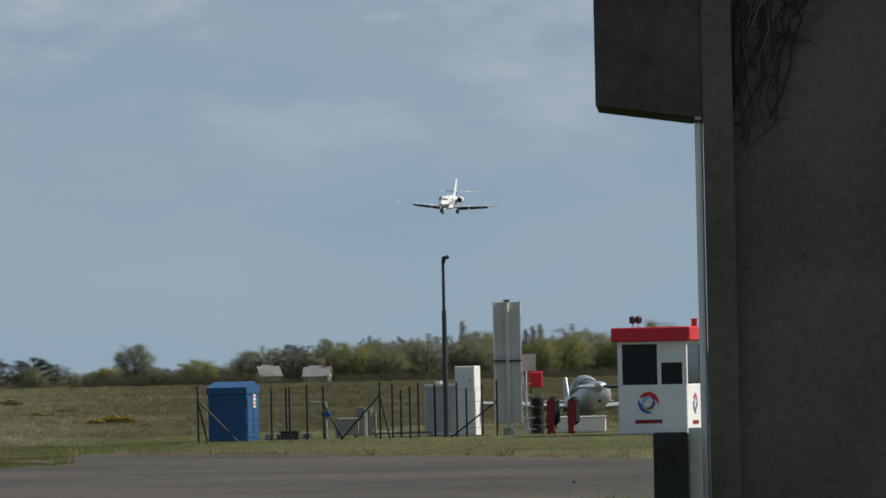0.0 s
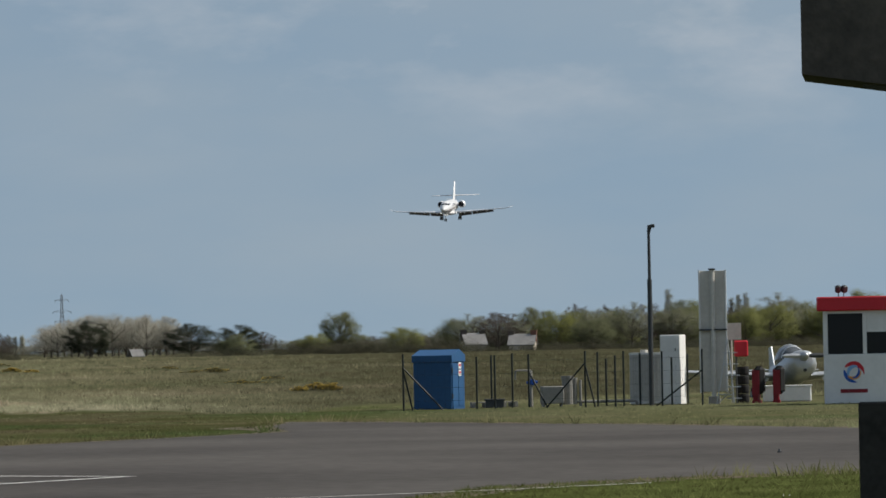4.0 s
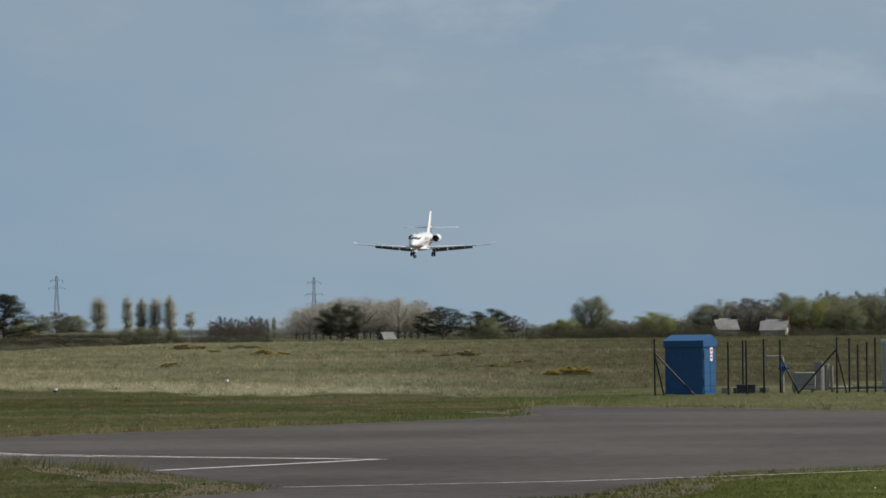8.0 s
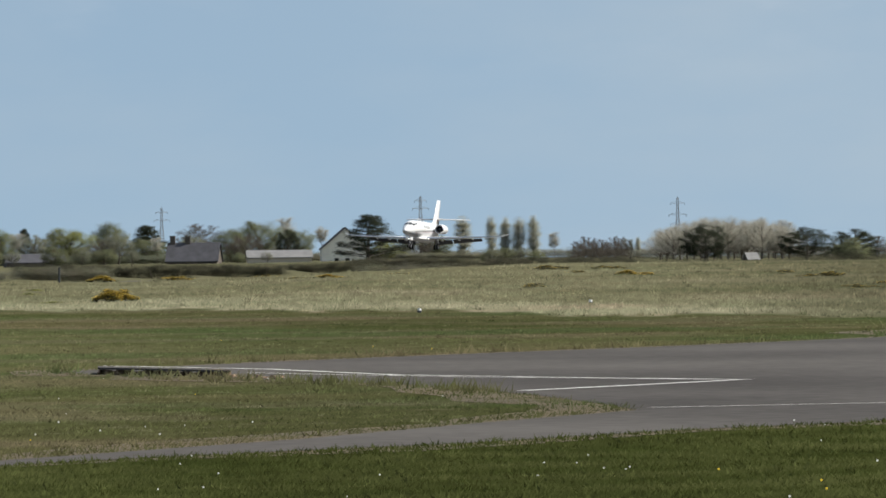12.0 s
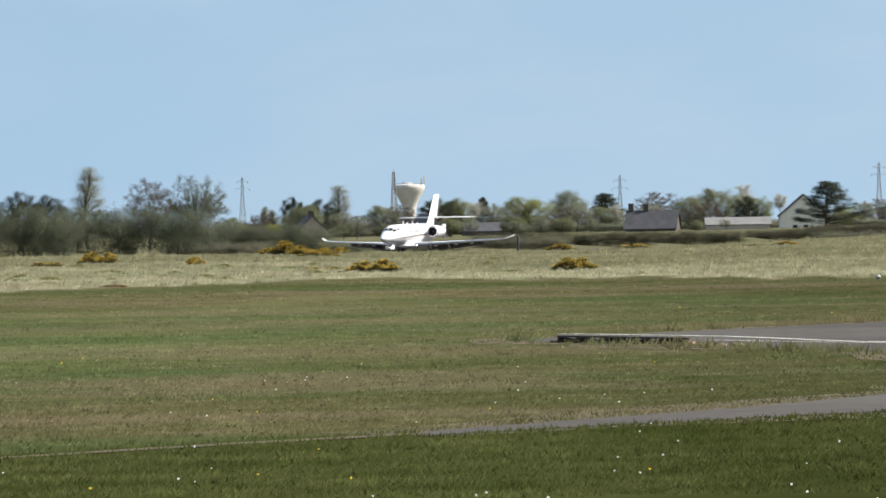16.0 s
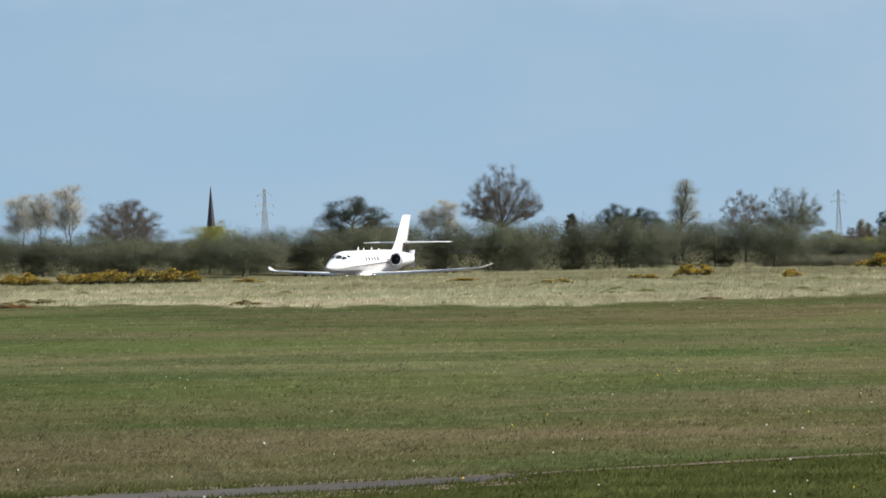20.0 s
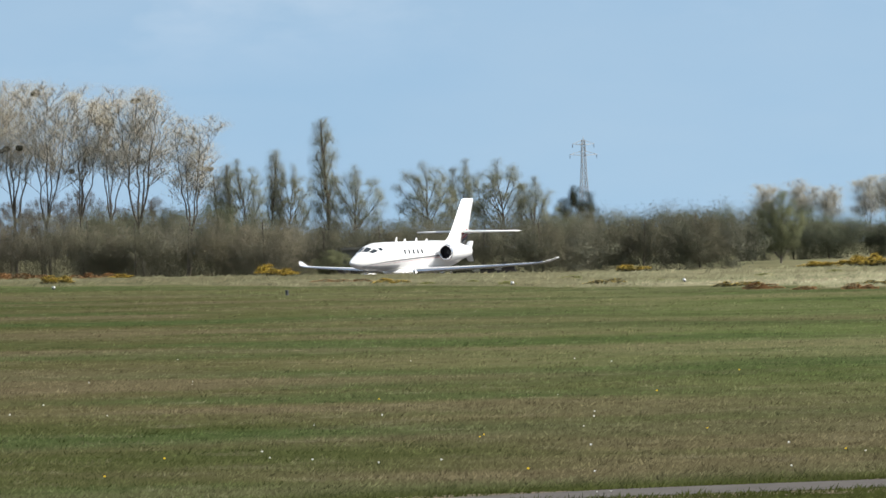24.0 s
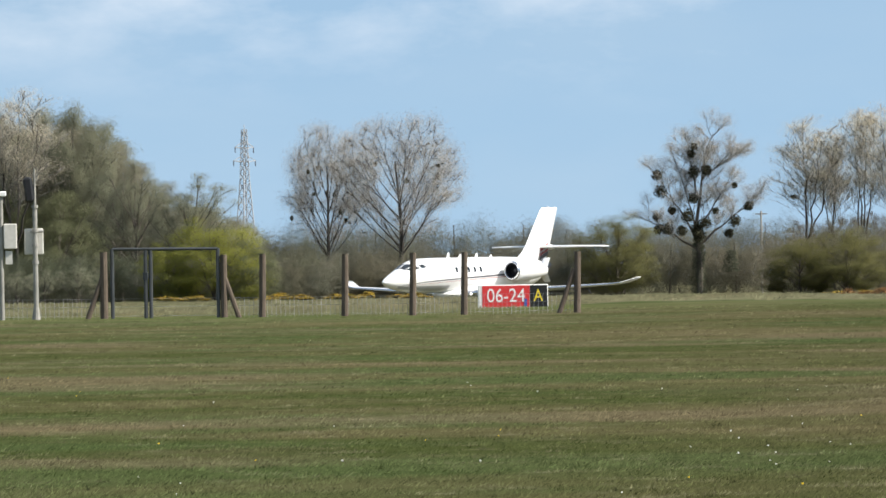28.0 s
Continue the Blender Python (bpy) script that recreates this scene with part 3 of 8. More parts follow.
def build_ground():
    cols = list(range(-4600, 4601, 40))
    step = (2 * math.pi * UNIT - 9200) / 60
    cols += [4600 + step * (i + 1) for i in range(59)]
    rad = [0.5, 20, 45] + list(range(56, 130, 2)) + list(range(130, 240, 4)) + list(range(240, 460, 3)) + list(range(460, 700, 9)) + list(range(700, 1500, 40)) + [1600, 1900, 2400, 3000, 3800, 4700]
    n = len(cols)
    bs = np.array([c if c <= 4600 else (4400 if c < 4600 + step * 30 else -4400) for c in cols], float)
    bs = np.clip(bs, -4400, 4400)
    an = np.array(cols, float) / UNIT
    rr = np.array(rad, float)
    dd, bb = np.repeat(rr, n), np.tile(bs, len(rr))
    aa = np.tile(an, len(rr))
    vs = np.stack([dd * np.sin(aa), dd * np.cos(aa), terrain_many(bb, dd)], 1)
    fs = []
    for r in range(len(rad) - 1):
        for c in range(n):
            e = (c + 1) % n
            fs.append(((r + 1) * n + c, (r + 1) * n + e, r * n + e, r * n + c))
    fs.append(tuple(range(n)))
    me = bpy.data.meshes.new("ground")
    me.from_pydata(vs.tolist(), [], fs)
    me.materials.append(GRASS)
    me.polygons.foreach_set("use_smooth", [True] * len(fs))
    set_growth_and_shade(me, bb, dd, np.full(len(bb), 0.92))
    me.update()
    tagged(new("ground", me), "airfield ground of mown and rough grass", "ground", kind="structure")


APRON = [(4700, 160), (4000, 168), (3363, 176), (2972, 191), (2650, 203), (2364, 212.5), (2330, 202), (2364, 189), (2150, 181), (1904, 173),
         (1620, 166), (1338, 159), (1100, 152.5), (938, 148.7), (880, 147), (905, 143), (1234, 134.4), (1400, 130), (1538, 125), (1700, 117), (1830, 109),
         (1890, 104.6), (1600, 97.5), (1303, 90.5), (1101, 87.2), (703, 81.6), (703, 79.9), (1000, 82.6), (1303, 85.1), (1600, 87.6), (1936, 92.4), (2250, 95.5),
         (2430, 98), (2560, 106), (2703, 113), (2971, 117.3), (3363, 120.8), (4000, 124), (4700, 127)]
LANE = [(-180, 73.6), (-600, 71), (-1056, 68.4), (-1494, 67.0), (-1862, 65.3), (-3000, 61), (-4400, 58),
        (-4400, 56.5), (-3000, 59.5), (-1862, 63.5), (-1494, 65.0), (-1056, 66.2), (-600, 68.8), (-260, 71.3)]
WORN = [(720, 81.5), (300, 78.1), (-180, 73.9), (-220, 73.0), (300, 77.3), (720, 80.6)]


def flat_area(name, poly, z, mat, label, category):
    bm = bmesh.new()
    vs = [bm.verts.new((*spot(b, d), z)) for b, d in poly]
    f = bm.faces.new(vs)
    f.normal_update()
    if f.normal.z < 0:
        f.normal_flip()
    bmesh.ops.triangulate(bm, faces=[f])
    me = bpy.data.meshes.new(name)
    bm.to_mesh(me)
    bm.free()
    me.materials.append(mat)
    return tagged(new(name, me), label, category, kind="structure")


def stripe(name, pts, width, z=0.02):
    """A painted line along points (bearing, distance)."""
    ps = [Vector((*spot(b, d), z)) for b, d in pts]
    s = Shape()
    for p, q in zip(ps, ps[1:]):
        n = (q - p).normalized().cross(Vector((0, 0, 1))) * width / 2
        s.add([p - n, q - n, q + n, p + n], [(0, 3, 2, 1)])
    me = s.mesh(name, LINE)
    return tagged(new(name, me), "worn white painted taxiway line", "road marking", kind="structure")


def in_poly_many(b, d, poly):
    inside = np.zeros(len(b), dtype=bool)
    for i in range(len(poly)):
        b0, d0 = poly[i]
        b1, d1 = poly[i - 1]
        if d0 == d1:
            continue
        inside ^= ((d0 > d) != (d1 > d)) & (b < (b1 - b0) * (d - d0) / (d1 - d0) + b0)
    return inside


def tar_many(b, d):
    return in_poly_many(b, d, APRON) | in_poly_many(b, d, LANE) | in_poly_many(b, d, WORN)


def scatter(n, b_range, u_range, keep, rng):
    """Places on the ground, equally many per unit of bearing and elevation."""
    b = rng.uniform(*b_range, n)
    u = rng.uniform(*u_range, n)
    d = np.zeros(n)
    cell = np.round(b / 200).astype(int) * 200
    for c in np.unique(cell):
        m = cell == c
        d[m] = ground_near(float(c), u[m])
    ok = keep(b, d) & (d < 618)
    return b[ok], d[ok]


def tufts(name, n, b_range, u_range, size, wide, mat, label, keep, lean=0.5, seed=1, blades=6, near=0.0):
    """Tufts of grass: a few pointed blades about one foot, all of one shade."""
    rng = np.random.default_rng(seed)
    b, d = scatter(n, b_range, u_range, keep, rng)
    big = rng.uniform(0.5, 1.3, len(b)) * (0.75 + d / 400.0)
    tone = np.clip(rng.normal(0.96, 0.27, len(b)), 0.4, 1.7)
    b, d, big, tone = (np.repeat(v, blades) for v in (b, d, big, tone))
    m = len(b)
    a = b / UNIT
    z = terrain_many(b, d) - 0.008
    ox, oy = rng.normal(0, 1, m) * wide * 4 * big, rng.normal(0, 1, m) * wide * 4 * big
    w = wide * big * rng.uniform(0.6, 1.4, m) * 1.6
    h = size * big * rng.uniform(0.4, 1.4, m) * (1 + near * growth(b, d)[2])
    x, y = d * np.sin(a) + ox, d * np.cos(a) + oy
    g = rng.uniform(-0.9, 0.9, m)
    cx, cy = np.cos(g) * w / 2, np.sin(g) * w / 2
    lx, ly = rng.normal(0.3, lean, m) * h + ox * 0.5, rng.normal(2.0, lean, m) * h
    tri = np.stack([np.stack([x - cx, y - cy, z], 1), np.stack([x + cx, y + cy, z], 1), np.stack([x + lx, y + ly, z + h], 1)], 1)
    me = raw_mesh(name, tri.reshape(-1, 3), 3, mat)
    set_growth_and_shade(me, np.repeat(b, 3), np.repeat(d, 3), np.repeat(tone * rng.uniform(0.9, 1.1, m), 3))
    return tagged(new(name, me), label, "grass", kind="stuff")


RANGE_CACHE = {}


def ground_near(b, u):
    """ground_range on a table, for the many tufts."""
    bi = int(round(b / 200)) * 200
    if bi not in RANGE_CACHE:
        ds = np.arange(58, 620, 1.0)
        ang = np.array([(terrain(bi, float(d)) - EYE) * UNIT / d for d in ds])
        ang = np.maximum.accumulate(ang)
        RANGE_CACHE[bi] = (ang + np.arange(len(ds)) * 1e-7, ds)
    ang, ds = RANGE_CACHE[bi]
    return np.interp(u, ang, ds)


def keep_mown(b, d):
    return ~tar_many(b, d) & (d < np.interp(b, FIELD_B, FIELD_D))


def keep_field(b, d):
    return d > np.interp(b, FIELD_B, FIELD_D) + 5 * np.sin(b * 0.013) + 3 * np.sin(b * 0.041 + 1)


def keep_verge(b, d):
    """Taller grass along the edges of the asphalt."""
    near = np.zeros(len(b), dtype=bool)
    for db, dd in ((0, 4), (0, -3), (50, 0), (-50, 0)):
        near |= tar_many(b + db, d + dd)
    return near & ~tar_many(b, d)


build_ground()
def margin(poly, wide, seed):
    """The outline pushed outwards by an uneven width."""
    rng = random.Random(seed)
    pts = [Vector(spot(*p)) for p in poly]
    fine = []
    for p, q in zip(pts, pts[1:] + pts[:1]):
        n = max(1, int((q - p).length / 3))
        fine += [p.lerp(q, i / n) for i in range(n)]
    turn = sum(p.x * q.y - q.x * p.y for p, q in zip(fine, fine[1:] + fine[:1]))
    out = []
    for i, p in enumerate(fine):
        w = (fine[(i + 1) % len(fine)] - fine[i - 1]).normalized()
        o = Vector((w.y, -w.x)) * (1 if turn > 0 else -1)
        q = p + o * wide * rng.uniform(0.2, 1.2)
        out.append((math.atan2(q.x, q.y) * UNIT, q.length))
    return out


flat_area("apron_margin", margin(APRON, 1.3, 1), 0.006, DRYSTRIP, "uneven brown worn margin beside asphalt", "verge")
flat_area("road_margin", margin(LANE, 0.8, 2), 0.006, DRYSTRIP, "uneven brown worn margin beside a lane", "verge")
flat_area("apron", APRON, 0.012, ASPHALT, "worn grey asphalt taxiway apron with stains", "taxiway")
flat_area("road", LANE, 0.012, ASPHALT, "narrow overgrown asphalt lane in grass", "road")
flat_area("worn_track", WORN, 0.01, DRYSTRIP, "overgrown worn track of dry grass", "track")
stripe("road_line_1", [(948, 153.2), (1238, 145.9), (1458, 137.2), (1800, 131.5), (2083, 127.7)], 0.16)
stripe("road_line_2", [(1687, 119.9), (1900, 124), (2083, 127.9)], 0.2)
stripe("road_line_3", [(1907, 105.8), (2405, 107.5), (2700, 110), (3000, 113.5)], 0.12)
stripe("road_line_4", [(2083, 127.6), (1600, 133.4), (1200, 141.5)], 0.1, 0.021)

hd = radians(-111.27)


def build_runway():
    s = Shape()
    fx, fy = math.cos(hd), math.sin(hd)
    nx, ny = -fy, fx
    x0, y0 = FLIGHT[-1][1], FLIGHT[-1][2]
    prev = None
    for k in range(-700, 1900, 25):
        row = []
        for side in (-15, 15):
            x, y = x0 - fx * k + nx * side, y0 - fy * k + ny * side
            b, d = math.atan2(x, y) * UNIT, math.hypot(x, y)
            row.append((x, y, terrain(max(-4400, min(4400, b)), d) + 0.04))
        if prev:
            s.add([prev[0], prev[1], row[1], row[0]], [(0, 1, 2, 3)])
        prev = row
    tagged(new("runway", s.mesh("runway", ASPHALT)), "straight grey asphalt runway", "runway", kind="structure")


build_runway()


# ---------------------------------------------------------------- trees
def grow(rng, s, tips, p, w, length, r, level, spec):
    """One limb in short pieces, then its side limbs."""
    pieces = 4 if level == 0 else 3
    q, wv = Vector(p), Vector(w).normalized()
    pts = [q.copy()]
    for i in range(pieces):
        wv = (wv + Vector((rng.uniform(-1, 1), rng.uniform(-1, 1), rng.uniform(-0.6, 1))) * spec["wobble"] + Vector((0, 0, spec["up"]))).normalized()
        q = q + wv * (length / pieces)
        pts.append(q.copy())
    rr = [r * (1 - 0.75 * i / pieces) for i in range(pieces + 1)]
    s.path(pts, rr, 6 if level == 0 else (4 if level == 1 else 3))
    if level >= spec["levels"]:
        tips.append((pts[-1], wv, length))
        tips.append((pts[-2], wv, length))
        return
    if level > 0:
        tips.append((pts[-1], wv, length))
    n = spec["kids"][level]
    for k in range(n):
        f = spec["from"][level] + (1 - spec["from"][level]) * (k + rng.random()) / n
        i = min(int(f * pieces), pieces - 1)
        c = pts[i].lerp(pts[i + 1], f * pieces - i)
        a = rng.uniform(0, 2 * math.pi) if level else 2.4 * k + rng.uniform(-0.4, 0.4)
        side = Vector((math.cos(a), math.sin(a), 0))
        tilt = spec["tilt"][level]
        d = (wv * (1 - tilt) + side * tilt + Vector((0, 0, spec["lift"]))).normalized()
        ln = length * spec["ratio"][level] * (1.15 - spec["taper"] * f) * rng.uniform(0.75, 1.2)
        grow(rng, s, tips, c, d, ln, rr[i] * 0.55, level + 1, spec)


def leaf_cloud(rng, centres, per, spread, size, flat=0.7):
    """Small pointed leaves or twig ends scattered about the given places."""
    n = len(centres) * per
    c = np.repeat(np.array([tuple(p) for p in centres]), per, axis=0)
    g = np.clip(rng.normal(0, 1, (n, 3)), -1.7, 1.7) * spread
    g[:, 2] *= flat
    c = c + g
    a = rng.normal(0, 1, (n, 3))
    a /= np.linalg.norm(a, axis=1)[:, None]
    b = np.cross(a, rng.normal(0, 1, (n, 3)))
    b /= np.linalg.norm(b, axis=1)[:, None] + 1e-9
    sz = size * rng.uniform(0.5, 1.5, n)[:, None]
    tri = np.stack([c - a * sz, c + a * sz + b * sz * 0.25, c + b * sz * 0.8], axis=1)
    return tri.reshape(-1, 3)


def make_tree(name, label, seed, spec, bark, leaf, per, spread, size, balls=0):
    """A tree 10 m high at the origin, to be copied and scaled."""
    rng = random.Random(seed)
    s, tips = Shape(), []
    if "stems" in spec:
        forked(rng, s, tips, spec)
    elif "zc" in spec:
        crown(rng, s, tips, spec)
    else:
        grow(rng, s, tips, (0, 0, -0.3), Vector((0, 0, 1)), spec["height"], spec["girth"], 0, spec)
    t = thing(name, label, "tree")
    part("trunk", s, [bark, FINETWIG] if "stems" in spec else bark, t)
    nrng = np.random.default_rng(seed)
    centres = np.array([tuple(p[0]) for p in tips if "stems" not in spec or p[0].z > spec.get("bare", 4.6) + 1.8 * rng.random()])
    tri = leaf_cloud(nrng, centres, per, spread, size)
    top = np.percentile(tri[:, 2], 99.3)
    me = raw_mesh("crown", tri, 3, leaf)
    mid = np.array([0.0, 0.0, spec.get("zc", 5.0)])
    far = centres - mid
    far /= np.linalg.norm(far, axis=1).mean() + 1e-6
    away = tri - np.repeat(centres, per * 3, axis=0)
    set_clumps(me, np.repeat(far, per * 3, axis=0) * 0.7 + away / spread * 0.35 + np.array([0, 0, 0.35]),
               np.repeat(nrng.uniform(0.8, 1.2, len(centres)), per * 3)[:, None])
    part("crown", me, None, t)
    for k in range(balls):
        p = tips[int(rng.random() * len(tips))][0] * rng.uniform(0.8, 1.0)
        if p.z > 4.0:
            mistletoe(nrng, t, p, rng.uniform(0.07, 0.13))
    t["h"], t["w"] = float(top), float(np.percentile(np.abs(tri[:, :2]), 97) * 2)
    return t


def mistletoe(nrng, t, p, r):
    """One dense ball of mistletoe hung at p."""
    g = nrng.normal(0, 1, (700, 3))
    g *= (r * nrng.uniform(0.3, 1.0, 700) / np.linalg.norm(g, axis=1))[:, None]
    q = leaf_cloud(nrng, g + np.array(tuple(p)), 1, 0.01, 0.06, 1.0)
    part("mistletoe", raw_mesh("mistletoe", q, 3, MISTLE), None, t, "dense round ball of mistletoe")


def branch(rng, s, tips, p, w, length, r, sp, level):
    """An upward-curving branch with side twigs down to fine ends."""
    fl = sp["floor"]
    pts, q, v = [p.copy()], p.copy(), w.normalized()
    n = 4 if level < 2 else 2
    for i in range(n):
        v = (v + Vector((rng.gauss(0, 0.10), rng.gauss(0, 0.10), sp["up"] + rng.gauss(0, 0.07)))).normalized()
        q = q + v * (length / n)
        pts.append(q.copy())
    if "hull" in sp and level > 1:
        zc, rx, rz = sp["hull"]
        e = pts[-1]
        far = math.sqrt((e.x * e.x + e.y * e.y) / (rx * rx) + (e.z - zc) ** 2 / (rz * rz))
        if far > 1.0:
            pts = [p.lerp(c, max(0.25, 1.0 - 1.6 * (far - 1.0))) for c in pts]
    s.slot = 1 if level > 1 else 0
    s.path(pts, [max(r * (1 - 0.8 * i / n), fl) for i in range(n + 1)], 4 if level < 2 else 3)
    s.slot = 0
    tips.append((pts[-1], v, length))
    if level >= sp["levels"]:
        tips.append((pts[-2].lerp(pts[-1], 0.4), v, length))
        return
    kids = sp["kids"][level]
    for k in range(kids):
        f = 0.25 + 0.75 * (k + rng.random()) / kids
        i = min(int(f * n), n - 1)
        c = pts[i].lerp(pts[i + 1], f * n - i)
        a = rng.uniform(0, 6.283)
        side = Vector((math.cos(a), math.sin(a), 0.0))
        branch(rng, s, tips, c, v * 0.8 + side * rng.uniform(0.45, 0.8) + Vector((0, 0, 0.15)), length * sp["ratio"] * (1.15 - 0.5 * f) * rng.uniform(0.7, 1.2), r * 0.45, sp, level + 1)


def forked(rng, s, tips, sp):
    """A trunk that forks into a few leaders, each with rising branches; the lower half stays open."""
    fork, girth = sp["fork"] * rng.uniform(0.8, 1.2), sp["girth"]
    lean = Vector((rng.gauss(0, 0.03), rng.gauss(0, 0.03), 1))
    base = [Vector((0, 0, -0.3)), lean * (fork * 0.5), lean * fork]
    s.path(base, [girth * 1.15, girth * 0.95, girth * 0.85], 7)
    a0 = rng.uniform(0, 6.283)
    for k in range(sp["stems"]):
        a = a0 + 6.283 * k / sp["stems"] + rng.uniform(-0.4, 0.4)
        out = sp["spread"] * rng.uniform(0.55, 1.0) * (0.25 if k == 0 else 1.0)
        top = (9.4 if k == 0 else rng.uniform(7.8, 9.2)) - sp.get("dome", 0.0) * (out / sp["spread"]) ** 2
        end = Vector((math.cos(a) * out, math.sin(a) * out, top))
        p0 = base[2] if k else lean * (fork * 0.95)
        mid = p0.lerp(end, 0.5) + Vector((math.cos(a), math.sin(a), 0)) * sp["bow"] * out
        n = 9
        line = [p0 * (1 - t) ** 2 + mid * 2 * t * (1 - t) + end * t * t + Vector((rng.gauss(0, 0.035), rng.gauss(0, 0.035), 0)) * (1 if 0 < t < 1 else 0) for t in (i / n for i in range(n + 1))]
        rr = [max(girth * 0.66 * (1 - 0.9 * i / n), sp["floor"] * 1.4) for i in range(n + 1)]
        s.path(line, rr, 5)
        tips.append((line[-1], end - p0, 1))
        for j in range(sp["boughs"]):
            f = sp["low"] + (0.98 - sp["low"]) * (j + rng.random()) / sp["boughs"]
            i = min(int(f * n), n - 1)
            c = line[i].lerp(line[i + 1], f * n - i)
            g = rng.uniform(0, 6.283)
            side = Vector((math.cos(g), math.sin(g), 0))
            reach = sp["reach"] * (1.2 - 0.75 * f) * rng.uniform(0.6, 1.15)
            branch(rng, s, tips, c, side * sp["tilt"] + Vector((0, 0, 1)), reach, rr[i] * 0.36, sp, 1)


def crown(rng, s, tips, sp):
    """A trunk whose limbs bend out to an egg-shaped crown 10 m high, each with boughs and twigs."""
    th, zc, rz, rx = sp["th"], sp["zc"], sp["rz"], sp["rx"]
    top = zc + rz * sp.get("lead", 0.35)
    fl = sp.get("floor", 0.012)
    px, py = rng.uniform(-0.25, 0.25), rng.uniform(-0.25, 0.25)

    def axis(z):
        f = max(0.0, z) / 10
        return Vector((px * math.sin(f * 4), py * math.sin(f * 5), z))

    zs = [-0.3 + (top + 0.3) * i / 6 for i in range(7)]
    s.path([axis(z) for z in zs], [sp["girth"] * (1 - 0.8 * i / 6) for i in range(7)], 7)
    for k in range(sp["limbs"]):
        v = sp["low"] + (1 - sp["low"]) * ((k + rng.random()) / sp["limbs"]) ** sp.get("bias", 1.0)
        az = 2.4 * k + rng.uniform(-0.4, 0.4)
        c = math.sqrt(max(0.0, 1 - v * v))
        f = rng.uniform(0.68, 1.0)
        end = Vector((rx * c * math.cos(az), rx * c * math.sin(az), rz * v)) * f + Vector((0, 0, zc))
        p0 = axis(min(max(end.z - sp["drop"], th), top * 0.97) + rng.uniform(0, 0.3))
        w = end - p0
        mid = p0 + w * 0.45 + Vector((w.x, w.y, 0)) * sp["belly"] + Vector((rng.uniform(-0.2, 0.2), rng.uniform(-0.2, 0.2), 0))
        r0 = sp["girth"] * rng.uniform(0.28, 0.42) * sp.get("slim", 1.0)
        bez = [p0 * (1 - t) ** 2 + mid * 2 * t * (1 - t) + end * t * t for t in (0, 0.25, 0.5, 0.75, 1)]
        s.path(bez, [max(r0 * (1 - 0.2 * i), fl) for i in range(5)], 5)
        tips.append((end, w, 1))
        for j in range(sp["boughs"]):
            t = 0.35 + 0.65 * (j + rng.random()) / sp["boughs"]
            q = p0 * (1 - t) ** 2 + mid * 2 * t * (1 - t) + end * t * t
            ln = sp["reach"] * rng.uniform(0.6, 1.2)
            g = (w.normalized() * 0.9 + Vector((rng.gauss(0, 0.6), rng.gauss(0, 0.6), rng.gauss(0.15, 0.45)))).normalized()
            e = q + g * ln
            n = Vector(((e.x) / rx, (e.y) / rx, (e.z - zc) / rz))
            if n.length > 1.04:
                n = n.normalized() * rng.uniform(0.94, 1.04)
                e = Vector((n.x * rx, n.y * rx, n.z * rz + zc))
            h = q.lerp(e, 0.5) + Vector((rng.gauss(0, 0.08), rng.gauss(0, 0.08), rng.gauss(0.05, 0.08))) * ln
            s.path([q, h, e], [max(r0 * 0.4, fl), max(r0 * 0.28, fl), fl], 4)
            tips.append((e, g, 1))
            tips.append((h, g, 1))
            for i in range(sp["twigs"]):
                o = h.lerp(e, rng.random())
                y = (g + Vector((rng.gauss(0, 0.7), rng.gauss(0, 0.7), rng.gauss(0.2, 0.5)))).normalized() * ln * rng.uniform(0.22, 0.45)
                s.tube(o, o + y, fl, fl * 0.6, 3, False)
                tips.append((o + y, g, 1))


SPEC_FORKED = dict(stems=4, fork=3.0, girth=0.05, spread=0.95, bow=0.2, boughs=14, low=0.22, reach=1.75, tilt=0.62, up=0.08, floor=0.006, levels=3, kids=(0, 6, 4), ratio=0.58, hull=(6.5, 1.9, 3.5))
SPEC_PALE = dict(SPEC_FORKED, bare=2.0)
SPEC_BROAD = dict(th=2.6, zc=6.2, rz=3.8, rx=3.7, drop=3.4, limbs=26, boughs=8, twigs=8, belly=0.1, reach=1.3, low=-0.35, girth=0.2, slim=0.5, floor=0.008)
SPEC_DOME = dict(th=3.4, zc=4.9, rz=5.1, rx=4.7, drop=99.0, limbs=38, boughs=9, twigs=9, belly=0.06, reach=1.2, low=-0.05, girth=0.3, slim=0.5, floor=0.009, lead=0.1, bias=1.7)
SPEC_BUSHY = dict(th=1.6, zc=5.4, rz=4.6, rx=4.3, drop=3.6, limbs=30, boughs=8, twigs=7, belly=0.08, reach=1.4, low=-0.5, girth=0.22, slim=0.55, floor=0.009)
SPEC_LEAFY = dict(th=1.2, zc=5.0, rz=5.0, rx=4.0, drop=3.0, limbs=26, boughs=6, twigs=4, belly=0.1, reach=1.5, low=-0.6, girth=0.26)
SPEC_LOMB = dict(th=0.7, zc=5.2, rz=4.8, rx=0.95, drop=1.7, limbs=36, boughs=4, twigs=3, belly=0.1, reach=0.6, low=-0.95, girth=0.16, lead=0.9)
SPEC_SHRUB = dict(th=0.4, zc=4.6, rz=5.2, rx=3.4, drop=4.0, limbs=24, boughs=5, twigs=4, belly=0.12, reach=1.4, low=-0.7, girth=0.16)
SPEC_WILLOW = dict(th=1.4, zc=6.0, rz=4.0, rx=3.1, drop=3.2, limbs=22, boughs=6, twigs=4, belly=0.1, reach=1.2, low=-0.55, girth=0.15)
